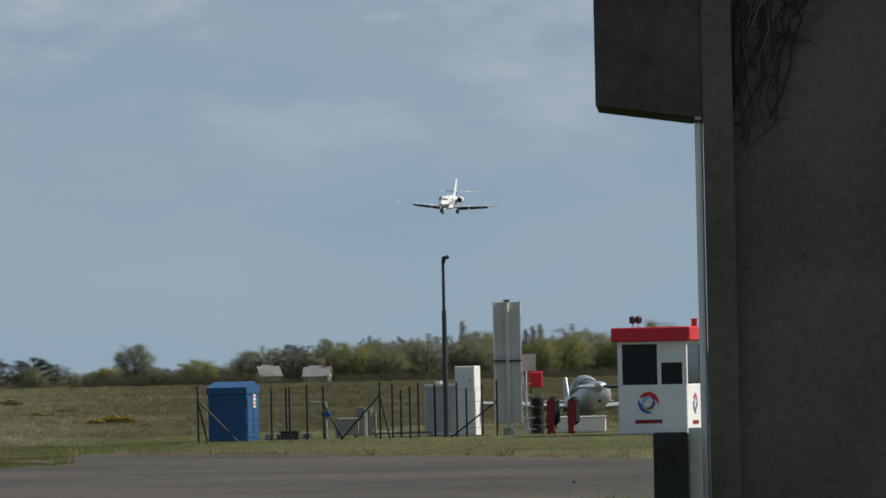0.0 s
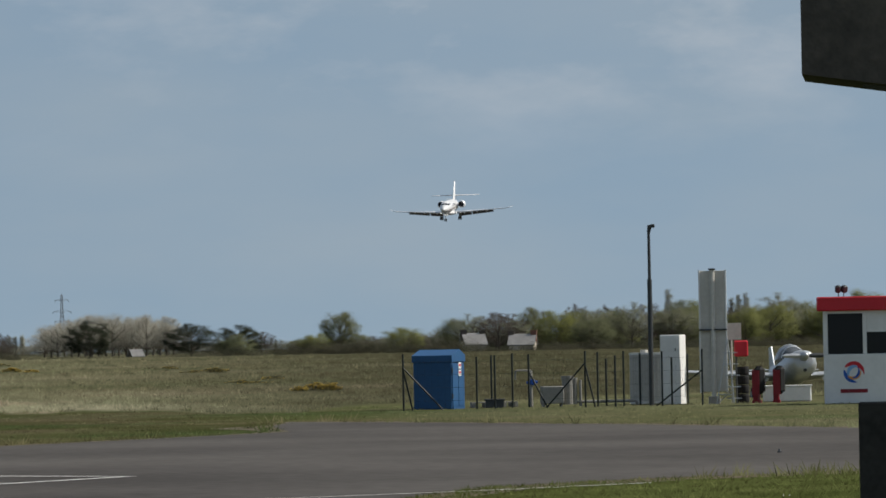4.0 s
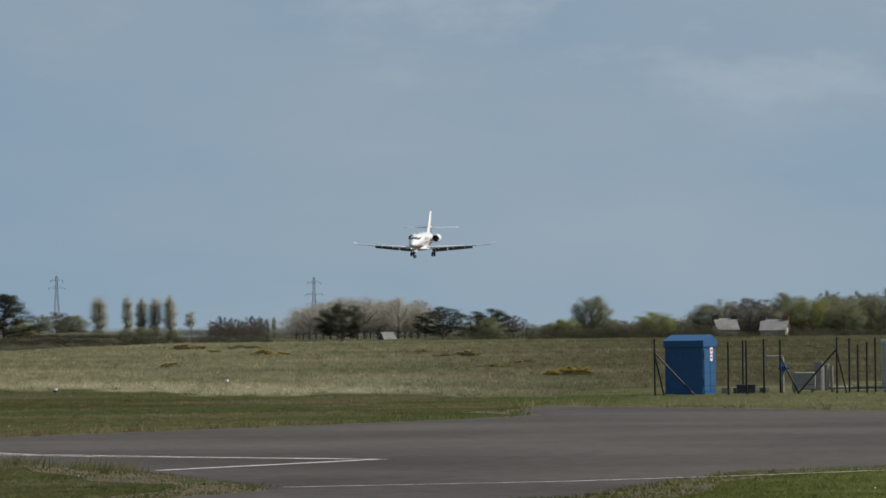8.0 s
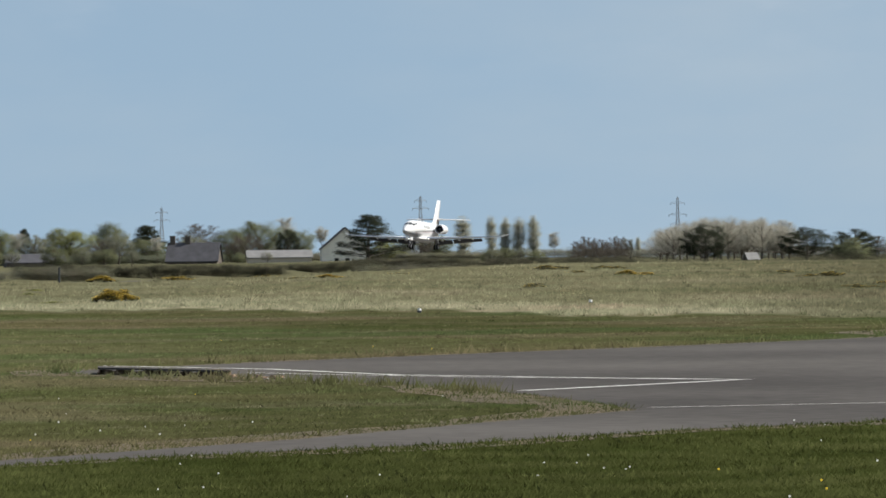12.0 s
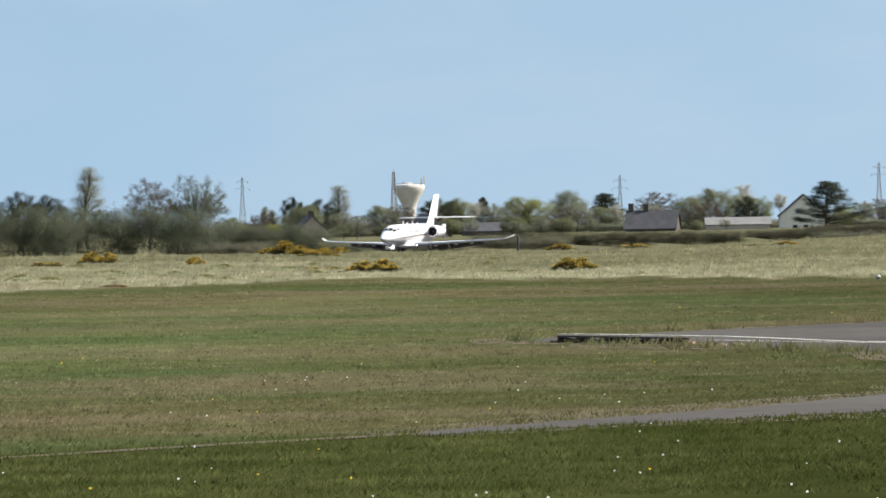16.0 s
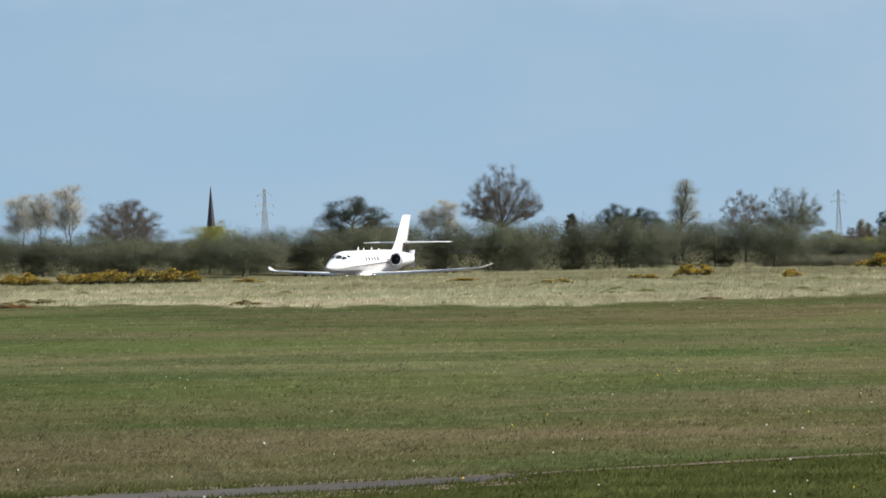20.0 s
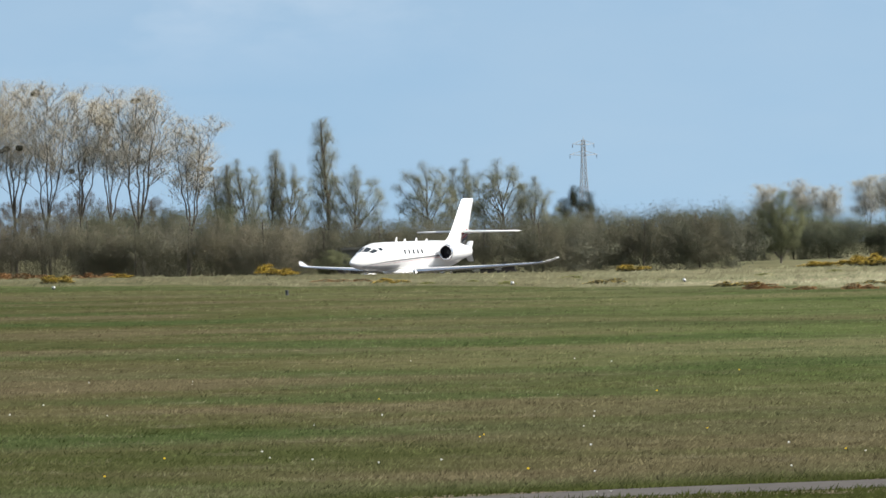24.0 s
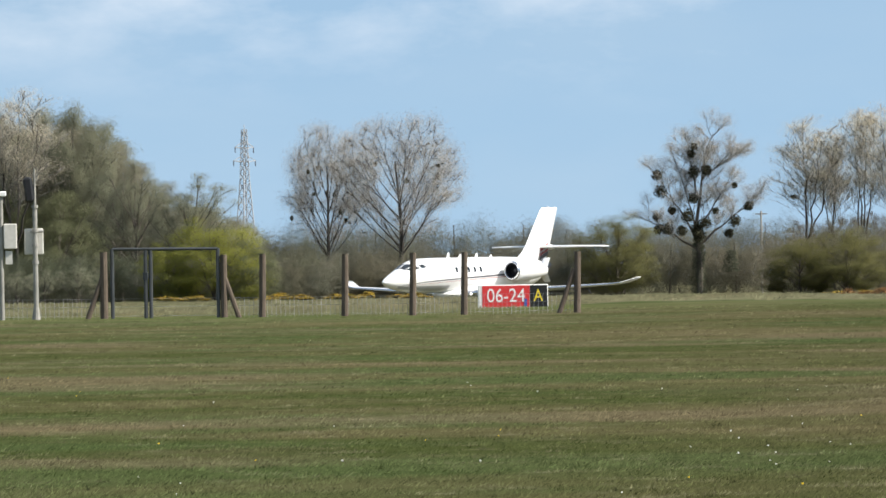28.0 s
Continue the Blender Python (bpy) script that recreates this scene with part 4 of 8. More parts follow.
SPEC_PINE = dict(th=1.0, zc=5.0, rz=5.0, rx=4.4, drop=2.0, limbs=28, boughs=5, twigs=3, belly=0.05, reach=1.4, low=-0.7, girth=0.28)
SPEC_CONIFER = dict(height=9.6, girth=0.24, levels=2, kids=(38, 5), tilt=(0.95, 0.5), ratio=(0.46, 0.4), taper=1.02, wobble=0.03, up=0.01, lift=0.12)
SPEC_CONIFER["from"] = (0.1, 0.25)

GATE_B = (-4700, -4316, -4195, -4116, -4088, -4038, -3968, -3929, -3889, -3700, -3400)
GATE_H = (16.5, 16.6, 16.6, 14.0, 11.2, 9.6, 9.2, 8.0, 7.2, 7.0, 6.6)
LEAFY = [(2952, 1785, 7.7, 6.9), (2882, 1836, 8.8, 8.3), (3032, 1802, 8.4, 8.1), (3077, 1870, 9.1, 7.2), (3218, 1734, 8.7, 8.9), (3273, 1785, 9.6, 10.4), (3172, 1700, 8.1, 6.6), (2902, 1573, 6.3, 7.1), (3323, 1751, 9.2, 9), (2456, 1955, 9.6, 7.6), (2406, 1700, 4.7, 5.5), (1220, 2380, 12.1, 11.1), (888, 2210, 10.2, 11.4), (958, 2465, 12.5, 8.7), (768, 2210, 10.1, 6.4), (540, 2400, 8.0, 6)]
BARE = [(2732, 1955, 8.6, 12), (2802, 2006, 9.5, 6.5), (2933, 2040, 10.3, 6.6), (1118, 2295, 11.2, 11.1), (218, 956, 8.6, 4.6), (-211, 905, 11.2, 6.9), (-880, 950, 8.7, 6.7), (-878, 930, 8.4, 5.7), (-1842, 760, 9.8, 4.4), (-1777, 770, 10.2, 3), (-1712, 750, 9.8, 4.4), (-1652, 740, 8.4, 2.9), (-1967, 740, 9.4, 3.8), (-2167, 730, 10.1, 3.1), (-2082, 740, 9.6, 2.9), (-3978, 720, 11.3, 6), (-4200, 760, 17.6, 8.5), (-4078, 730, 12.6, 5.7)]
LOMBARDY = [(1584, 2550, 13.3, 4.6), (1634, 2584, 13.4, 3), (1658, 2550, 12.9, 3.3), (1682, 2550, 12.8, 3.9), (1709, 2550, 13.3, 3.6), (1893, 2890, 7.5, 1.9), (3037, 2040, 13.8, 1.8), (3148, 2125, 11.9, 1.6), (3161, 2125, 12.7, 1.6), (3174, 2125, 13.1, 1.6), (555, 2295, 14.3, 4.4), (110, 940, 9.9, 2.4), (-2022, 745, 13.6, 1.9), (-2111, 740, 11, 1.4), (-2217, 735, 9.1, 1.4), (-2192, 735, 9.9, 1.3), (422, 2380, 8.9, 1.8), (434, 2380, 8.6, 1.5), (422, 2210, 9, 2), (437, 2210, 7.8, 2)]
PALEPOP = [(-975, 960, 10.6, 3.7), (-1025, 965, 9.8, 2.5), (-1060, 970, 9.7, 2.5), (-1133, 960, 8.6, 3.1), (-1248, 960, 8.9, 3.1), (-1178, 960, 9.3, 2.5), (1273, 2720, 14.7, 10.5), (1333, 2720, 11.8, 10.5), (1746, 2380, 8.4, 8), (1936, 2550, 8.2, 7.4), (2056, 2550, 11.1, 9.9), (2106, 2550, 12.3, 11.5), (2151, 2550, 11.6, 9.9), (2011, 2550, 9.5, 8.2), (-312, 1700, 12.6, 8.2), (-340, 1700, 11.5, 5.5)]
POPLAR = [(-2885, 720, 15.3, 4.4), (-2843, 725, 14.2, 2.3), (-2788, 720, 15.9, 3.3), (-2727, 715, 16.5, 4.4), (-2678, 725, 15.3, 2.8), (-2624, 718, 16.7, 3.5), (-2569, 722, 17, 3.5), (-2509, 716, 16.8, 3.2), (-2449, 720, 16.4, 2.8), (-2399, 724, 16.4, 2.6), (-2344, 716, 16.1, 4.4), (-2265, 712, 13.8, 3.2), (-3616, 700, 15.5, 8.6), (-3737, 705, 15, 6.4), (-4286, 740, 18.9, 4.3)]
CONIFER = [(1416, 1560, 9.9, 11.5), (2191, 1955, 7.7, 12.4), (2276, 2006, 7.3, 9.7), (2011, 1972, 8.7, 9.2), (1023, 2295, 11.1, 9.2), (-89, 918, 6.4, 2), (-475, 900, 8.3, 6.4), (-12, 926, 7.3, 3.6), (38, 931, 6.9, 4.2), (1273, 1955, 8.5, 5.3), (-1578, 900, 8.4, 3.9), (808, 2295, 10.6, 4.4), (470, 2210, 11.1, 5), (487, 2230, 9.8, 4), (520, 2210, 10.4, 7), (729, 2125, 9.8, 9.0)]
GREENBUSH = [(-731, 852, 5.7, 4.7), (-1218, 805, 7.1, 3.4), (-3939, 640, 6.8, 6.2), (-3880, 640, 5.5, 3.7), (-4020, 640, 5.2, 3.7), (-2823, 690, 5.8, 7.2), (-3229, 680, 7.1, 5.7), (387, 981, 3.6, 3.8), (437, 1870, 4.3, 7.2), (2272, 1475, 4.7, 6.7), (1472, 2210, 5, 3.4), (1533, 2210, 4.8, 5.7), (-2904, 690, 5.1, 4.9), (1447, 1955, 6.2, 3.8)]


def plant(models, rows, label, group, seed, widen=1.0):
    """Copies of the model trees, at (bearing, distance, height, width)."""
    rng = random.Random(seed)
    for i, (b, d, h, w) in enumerate(rows):
        src = models[i % len(models)]
        x, y = spot(b, d)
        bb = max(-4400, min(4400, b))
        h = h - 1.0 - terrain(b, d)
        kz = h / src["h"]
        kx = max(w * widen / src["w"], kz * 0.32)
        kx = min(kx, kz * 1.9)
        src.scale = (kx, kx, kz)
        t = copy_thing(src, Matrix.Translation((x, y, terrain(bb, d))) @ Matrix.Rotation(rng.uniform(0, 6.28), 4, "Z"))
        tagged(t, label, "tree", group)


def discard(models):
    for m in models:
        for o in list(m.children_recursive) + [m]:
            bpy.data.objects.remove(o)


poplars = [make_tree("poplar_tree", "tall bare poplar with pale catkins", 11 + k, SPEC_FORKED, POPLARBARK, BUDS, 13, 0.19, 0.018, 3 if k == 1 else 1) for k in range(4)]
plant(poplars, [r for r in POPLAR if not -3800 < r[0] < -3600], "tall bare poplar tree with pale budding crown", "poplars beyond the runway", 1, 1.7)
broads = [make_tree("bare_tree", "broad bare tree with fine pale twigs", 91 + k, SPEC_BROAD, POPLARBARK, GREYTWIG, 60, 0.3, 0.026, 11 if k else 3) for k in range(2)]
plant(broads, [r for r in POPLAR if -3800 < r[0] < -3600], "broad bare tree with fine pale twigs and mistletoe", "broad bare trees", 41, 1.15)
discard(broads)
grng = random.Random(77)
GROVE = [(1932 + 12 * i, 2550 + grng.uniform(-40, 40), (6.9 + 4.9 * math.sin(math.pi * (i + 3) / 26)) * grng.uniform(0.9, 1.08), 7.5) for i in range(20)]
palepops = [make_tree("poplar_tree", "pale bare poplar tree", 14 + k, SPEC_PALE, PALEBARK, PALEHAZE, 13, 0.26, 0.026) for k in range(2)]
grove = [make_tree("poplar_tree", "pale bare poplar tree", 18 + k, SPEC_LEAFY, PALEBARK, PALEHAZE, 50, 0.5, 0.05) for k in range(2)]
plant(grove, GROVE, "pale bare poplar in a distant grove", "far pale grove", 17, 1.3)
discard(grove)
plant(palepops, PALEPOP[:6], "pale budding poplar beyond a thicket", "pale poplars by a thicket", 49, 1.7)
plant(palepops, PALEPOP[6:], "pale budding poplar in a far grove", "far pale trees", 2, 1.3)
rounds = [make_tree("bare_tree", "bare round-crowned tree", 21 + k, SPEC_BUSHY, BARK, DARKTWIG, 36, 0.2, 0.038) for k in range(2)]
fan = make_tree("bare_tree", "bare dome-crowned tree", 27, SPEC_DOME, POPLARBARK, DARKTWIG, 46, 0.18, 0.024)
plant([fan], [(-213, 905, 11.3, 7.4)], "large bare tree with a domed crown of fine branches", "", 33)
leafdome = make_tree("leafy_tree", "domed tree in dark young leaf", 29, SPEC_DOME, POPLARBARK, LEAFDARK, 26, 0.2, 0.034)
plant([leafdome], [(300, 968, 9.0, 6.2)], "domed tree in thin dark young leaf", "", 34)
discard([fan, leafdome])
plant(rounds, [r for r in BARE[:8] if r[0] != -211], "bare round-crowned tree with fine grey twigs", "bare trees", 3, 1.1)
shrubs = [make_tree("willow_tree", "many-stemmed tree in early leaf", 31 + k, SPEC_WILLOW, BARK, LEAFGREY, 100, 0.24, 0.03) for k in range(2)]
plant(shrubs, BARE[8:], "many-stemmed willow in thin early leaf", "willows by the runway", 4, 1.2)
leafies = [make_tree("leafy_tree", "broad tree in spring leaf", 41 + k, SPEC_LEAFY, BARK, (LEAFMID, LEAFSOFT)[k], 60, 0.46, 0.065) for k in range(2)]
UNDER = [(-2890 + 62 * i, 742 + 6 * (i % 3), 6.8 + 1.2 * ((i * 5) % 4) / 3, 4.2) for i in range(10)]
plant(rounds, UNDER, "bare grey bush among tall poplar trunks", "poplar understorey", 50, 1.1)
BAREROW = [(1786 + 13 * i, 1700 + 22 * (i % 3), 5.0 + 0.9 * ((i * 7) % 4) / 3, 3.4) for i in range(7)]
plant(rounds, BAREROW, "bare dark-twigged bush in a far hedgerow", "bare hedgerow", 44, 1.0)
copse = [make_tree("copse_tree", "dense budding tree of a copse", 36 + k, SPEC_WILLOW, BARK, (LEAFGREY, SCRUBTWIG)[k], 150, 0.32, 0.036) for k in range(2)]
crng = random.Random(81)
COPSE = [(-4400 + 27 * i, 760 + crng.uniform(-25, 25), float(np.interp(-4400 + 27 * i, GATE_B, GATE_H)) * crng.uniform(0.92, 1.08), crng.uniform(5.5, 7.5)) for i in range(18)]
plant(copse, COPSE, "dense budding tree in a tall copse", "gate copse trees", 45, 1.2)
discard(copse)
bushes = [make_tree("spring_bush", "tall bush in lime green leaf", 71 + k, SPEC_SHRUB, BARK, (LEAFLIME, LEAFSOFT, LEAFOLIVE)[k], 120, 0.38, 0.05) for k in range(3)]
wrng = random.Random(78)
WOOD_EDGE = [(2560 + 34 * i + wrng.uniform(-12, 12), 1800 + wrng.uniform(-60, 60), float(np.interp(i, (0, 6, 14, 24), (5.2, 8.5, 9.5, 10.5))) * wrng.uniform(0.8, 1.12), wrng.uniform(6, 9)) for i in range(25)]
plant([leafies[0], rounds[0], shrubs[0], leafies[1], shrubs[1], rounds[1], shrubs[1], bushes[1]], WOOD_EDGE, "tree of a mixed woodland edge in spring", "woodland edge", 18, 1.15)
plant(leafies, LEAFY, "broad tree in fresh spring leaf", "leafy trees", 5, 1.1)
lombs = [make_tree("lombardy_poplar", "narrow columnar poplar tree", 51, SPEC_LOMB, PALEBARK, LEAFPALE, 130, 0.3, 0.03), make_tree("lombardy_poplar", "narrow columnar poplar tree", 52, SPEC_LOMB, BARK, LEAFGREEN, 60, 0.24, 0.032)]
plant(lombs[:1], LOMBARDY[:6], "narrow columnar poplar in pale young leaf", "columnar poplars", 6, 1.05)
LOMBARDY += [(1869, 2890, 7.2, 1.8), (1880, 2890, 7.0, 1.7)]
plant(lombs[1:], LOMBARDY[6:], "narrow dark columnar poplar tree", "columnar poplars", 16, 1.3)
conifers = [make_tree("conifer", "dark spreading conifer", 61, SPEC_CONIFER, BARK, NEEDLE, 60, 0.36, 0.09), make_tree("pine", "dark round-headed pine", 62, SPEC_PINE, BARK, NEEDLE, 80, 0.36, 0.07)]
plant(conifers[:1], [CONIFER[0], CONIFER[4], CONIFER[5], CONIFER[11]], "dark conifer with drooping branches", "dark conifers", 7, 1.35)
plant(conifers[1:], [CONIFER[i] for i in (1, 2, 3, 6, 7, 8, 9, 10, 12, 13, 14, 15)], "dark round-headed pine tree", "dark pines", 8, 1.1)
mrng = random.Random(79)
GARDENS = [(370 + 38 * i + mrng.uniform(-14, 14), 2100 + mrng.uniform(-90, 160), mrng.uniform(5.5, 9.5), mrng.uniform(6, 10)) for i in range(32)]
GARDENS = [g for g in GARDENS if not 1290 < g[0] < 1400]
plant([leafies[1], rounds[0], shrubs[0], leafies[1], palepops[0], shrubs[1], rounds[1]], GARDENS, "garden tree in early leaf behind distant houses", "garden trees", 19, 1.1)
EDGE = [(2235 + 36 * i + mrng.uniform(-12, 12), 2300 + mrng.uniform(-60, 60), mrng.uniform(3.6, 6.2), mrng.uniform(5, 9)) for i in range(9)]
plant([shrubs[0], leafies[1], rounds[1]], EDGE, "small far field tree in early leaf", "far field trees", 20, 1.1)
FRONTS = [(b0 + mrng.uniform(-6, 6), 1600 + mrng.uniform(-30, 30), h0 * mrng.uniform(0.9, 1.1), w0) for b0, h0, w0 in ((555, 4.2, 8), (590, 4.8, 8), (630, 4.0, 7), (668, 3.6, 6), (752, 4.4, 8), (790, 4.6, 8), (860, 4.8, 9), (905, 5.0, 9), (950, 4.4, 8), (1000, 4.2, 8), (1185, 3.8, 7), (1232, 3.6, 6), (1430, 4.4, 6), (1462, 3.8, 6), (1624, 3.6, 4), (1640, 4.0, 4), (1662, 3.6, 4), (1690, 4.0, 4), (1712, 3.4, 4))]
plant([leafies[1], shrubs[0], bushes[1], shrubs[1]], FRONTS, "rounded garden bush before distant houses", "garden bushes", 21, 1.1)
plant(bushes[1:2], [(-1968, 712, 2.0, 2.6), (-1905, 711, 1.9, 2.4), (-1846, 712, 2.8, 2.6), (-2010, 713, 2.6, 2.6)], "low bush before a dark cabin", "cabin bushes", 46, 1.1)
plant(bushes[:2], [g for g in GREENBUSH if -4100 < g[0] < -3350 or g[0] > -2500], "tall bush in yellow-green spring leaf", "spring bushes", 9, 1.15)
plant(bushes[1:2], [(-4215, 742, 10.2, 7.0), (-4300, 745, 10.4, 6.5), (-4380, 742, 10.6, 7.0)], "tall olive-green tree before a grey copse", "copse edge trees", 47, 1.1)
plant(shrubs, [(-4185, 655, 4.0, 4.2), (-4240, 655, 3.7, 4.2), (-4290, 658, 3.6, 4.0)], "low grey-green bush by a fence", "fence bushes", 48, 1.1)
plant(bushes[2:], [g for g in GREENBUSH if -3350 <= g[0] <= -2500], "tall bush in olive-green spring leaf", "spring bushes", 9, 1.15)


def mistletoe_tree(b, d, h):
    """A bare tree: an ivied trunk, a tall leader and side limbs, each carrying balls of mistletoe."""
    rng, nrng = random.Random(84), np.random.default_rng(84)
    k = h / 10.0
    x, y = spot(b, d)
    t = thing("mistletoe_tree", "bare tree hung with dark balls of mistletoe", "tree", Matrix.Translation((x, y, terrain(b, d))) @ Matrix.Rotation(-b / UNIT, 4, "Z") @ Matrix.Scale(k, 4))
    sp = dict(up=0.05, floor=0.006, levels=3, kids=(0, 6, 5), ratio=0.6)
    s, tips = Shape(), []
    leader = [Vector(p) for p in ((0, 0, -0.3), (0.05, 0, 1.8), (-0.05, 0, 3.6), (-0.1, 0.1, 4.6), (0.15, 0, 6.2), (0.3, 0.1, 7.6), (0.55, 0, 8.8), (0.9, 0, 9.6))]
    s.path(leader, [0.22, 0.18, 0.15, 0.11, 0.075, 0.05, 0.03, 0.01], 7)
    limbs = [((-0.05, 0, 3.5), (-1.2, 0.4, 5.6), (-2.4, 0.2, 7.4)), ((-0.1, 0, 4.0), (0.9, -0.3, 5.2), (1.6, 0, 6.8)), ((0, 0, 3.2), (1.6, 0.3, 4.6), (3.4, 0.2, 6.1)),
             ((0.1, 0, 6.0), (-0.4, 0.2, 7.4), (-0.5, 0.1, 9.0)), ((-0.05, 0, 3.0), (-1.5, -0.4, 4.0), (-2.9, 0, 4.7)), ((0.25, 0, 7.0), (1.2, 0, 8.0), (2.2, 0.2, 8.4)), ((0, 0, 3.4), (-0.5, 0.6, 6.0), (-1.3, 0.5, 8.2))]
    for p, m, e in limbs:
        p, m, e = Vector(p), Vector(m), Vector(e)
        line = [p * (1 - f) ** 2 + m * 2 * f * (1 - f) + e * f * f + Vector((rng.gauss(0, 0.04), 0, rng.gauss(0, 0.04))) for f in (i / 7 for i in range(8))]
        s.path(line, [max(0.075 * (1 - i / 7.5), 0.01) for i in range(8)], 5)
        for j in range(13):
            f = 0.25 + 0.75 * (j + rng.random()) / 13
            i = min(int(f * 7), 6)
            g = rng.uniform(0, 6.283)
            branch(rng, s, tips, line[i].lerp(line[i + 1], f * 7 - i), (e - p).normalized() * 0.6 + Vector((math.cos(g), math.sin(g), rng.uniform(0.0, 0.7))) * 0.8, rng.uniform(0.8, 1.5), 0.022, sp, 1)
    for j in range(22):
        f = rng.uniform(0.45, 1.0) * 6.9
        i = int(f)
        g = rng.uniform(0, 6.283)
        branch(rng, s, tips, leader[i].lerp(leader[i + 1], f - i), Vector((math.cos(g), math.sin(g), 0.75)), rng.uniform(0.8, 1.5), 0.022, sp, 1)
    part("trunk", s, [BARK, FINETWIG], t)
    me = raw_mesh("crown", leaf_cloud(nrng, [q[0] for q in tips], 20, 0.22, 0.02), 3, GREYTWIG)
    part("crown", me, None, t, "haze of fine bare twigs")
    balls = ((-0.2, 8.9, 0.16), (-0.35, 8.5, 0.2), (-0.2, 7.45, 0.32), (0.5, 7.55, 0.28), (-2.35, 7.3, 0.28), (-2.15, 6.35, 0.34), (-0.25, 5.95, 0.28), (2.1, 6.65, 0.13), (2.9, 5.45, 0.25),
             (2.1, 4.6, 0.32), (-0.6, 4.95, 0.37), (0.4, 4.55, 0.34), (-1.5, 5.25, 0.2), (-2.4, 4.9, 0.18), (-2.3, 4.2, 0.26), (-1.8, 4.2, 0.31), (-0.95, 4.1, 0.26), (-0.1, 4.2, 0.3), (1.75, 3.9, 0.25), (1.0, 5.2, 0.16), (0.05, 3.8, 0.34))
    for bx, bz, r in balls:
        mistletoe(nrng, t, (bx, rng.uniform(-0.8, -0.1), bz), r * 1.2)
    for zlo, zhi, rad, n, cx in ((0, 4.2, 0.42, 3400, 0.0), (1.7, 2.9, 0.42, 900, 1.85)):
        zz, an = nrng.uniform(zlo, zhi, n), nrng.uniform(0, 6.28, n)
        rr = rad * nrng.uniform(0.3, 1.2, n) * (1.2 - (zz - zlo) / (zhi - zlo) * 0.6)
        me = raw_mesh("ivy", leaf_cloud(nrng, np.stack([cx + np.cos(an) * rr, np.sin(an) * rr, zz], 1), 1, 0.03, 0.06, 1.0), 3, LEAFDARK)
        set_clumps(me, np.repeat(np.stack([np.cos(an), np.sin(an), np.full(n, 0.3)], 1), 3, axis=0), np.full((n * 3, 1), 0.6))
        part("ivy", me, None, t, "dark ivy round the trunk")


mistletoe_tree(-3083, 690, 13.7)
discard(poplars + palepops + rounds + shrubs + leafies + lombs + conifers + bushes)


# ---------------------------------------------------------------- thickets and hedges
def make_thicket(seed, wide, deep, high, leaf, lumps, per, size, rough=0.0):
    """A belt of rounded shrubs of uneven height, each a heap of leafy lumps."""
    rng = np.random.default_rng(seed)
    n = int(wide * 2.5)
    tris, outs, tones = [], [], []
    for i in range(n):
        h = high * (rng.uniform(0.5, 0.92) if i % 3 else rng.uniform(0.82, 1.0))
        rx = h * rng.uniform(0.36, 0.62)
        mid = np.array([(i + 0.5) / n * wide - wide / 2 + rng.normal(0, 0.5), rng.uniform(-deep / 2, deep / 2) * (0.4 + 0.6 * h / high), h * 0.45])
        size3 = np.array([rx, rx * 0.9, h * 0.52])
        tint = rng.uniform(0.8, 1.2) * np.array([rng.uniform(0.92, 1.1), 1.0, rng.uniform(0.85, 1.1)])
        g = rng.normal(0, 1, (lumps, 3))
        g[:, 2] = np.where(rng.random(lumps) < 0.72, np.abs(g[:, 2]), -np.abs(g[:, 2]))
        g /= np.linalg.norm(g, axis=1)[:, None]
        for q in g:
            r = rng.uniform(0.16, 0.40) * min(h, 4.0) * 0.66
            c = mid + q * size3 * rng.uniform(0.5, 1.04 + rough)
            e = rng.normal(0, 1, (per, 3))
            e /= np.linalg.norm(e, axis=1)[:, None]
            pos = c + e * r * rng.uniform(0.35, 1.2 + rough, per)[:, None] * np.array([1.0, 1.0, 0.8])
            tri = leaf_cloud(rng, pos, 1, 0.03, size, 1.0)
            tris.append(tri)
            outs.append(np.repeat(e * 0.8 + q * 0.45 + np.array([0, 0, 0.3]), 3, axis=0))
            tones.append(np.tile(tint * rng.uniform(0.85, 1.15), (len(tri), 1)))
    tri, out, tone = np.concatenate(tris), np.concatenate(outs), np.concatenate(tones)
    tri[:, 2] = np.maximum(tri[:, 2], -0.2)
    t = thing("thicket", "dense belt of shrubs", "shrubs")
    me = raw_mesh("foliage", tri, 3, leaf)
    set_clumps(me, out, tone)
    part("foliage", me, None, t)
    for i in range(3):
        x, y = (i - 1) * wide * 0.3 + rng.uniform(-1, 1), rng.uniform(-deep / 3, deep / 3)
        part("stem", Shape().tube((x, y, -0.3), (x + rng.normal(0, 0.3), y, high * 0.8), 0.09, 0.03, 5), BARK, t)
    return t


THICKETS = [make_thicket(101 + k, 16, 5, 5.0, m, 44, 120, 0.047) for k, m in enumerate((LEAFDARK, LEAFBROWN, HEDGE, LEAFMID))] + [make_thicket(109, 16, 5, 5.0, SCRUBTWIG, 44, 110, 0.042, 0.04)]
FAR_THICKETS = [make_thicket(111 + k, 16, 5, 5.0, m, 30, 50, 0.1) for k, m in enumerate((LEAFDARK, LEAFBROWN, HEDGE, LEAFMID))] + [make_thicket(121, 16, 5, 5.0, HAZEDWOOD, 34, 150, 0.036)]


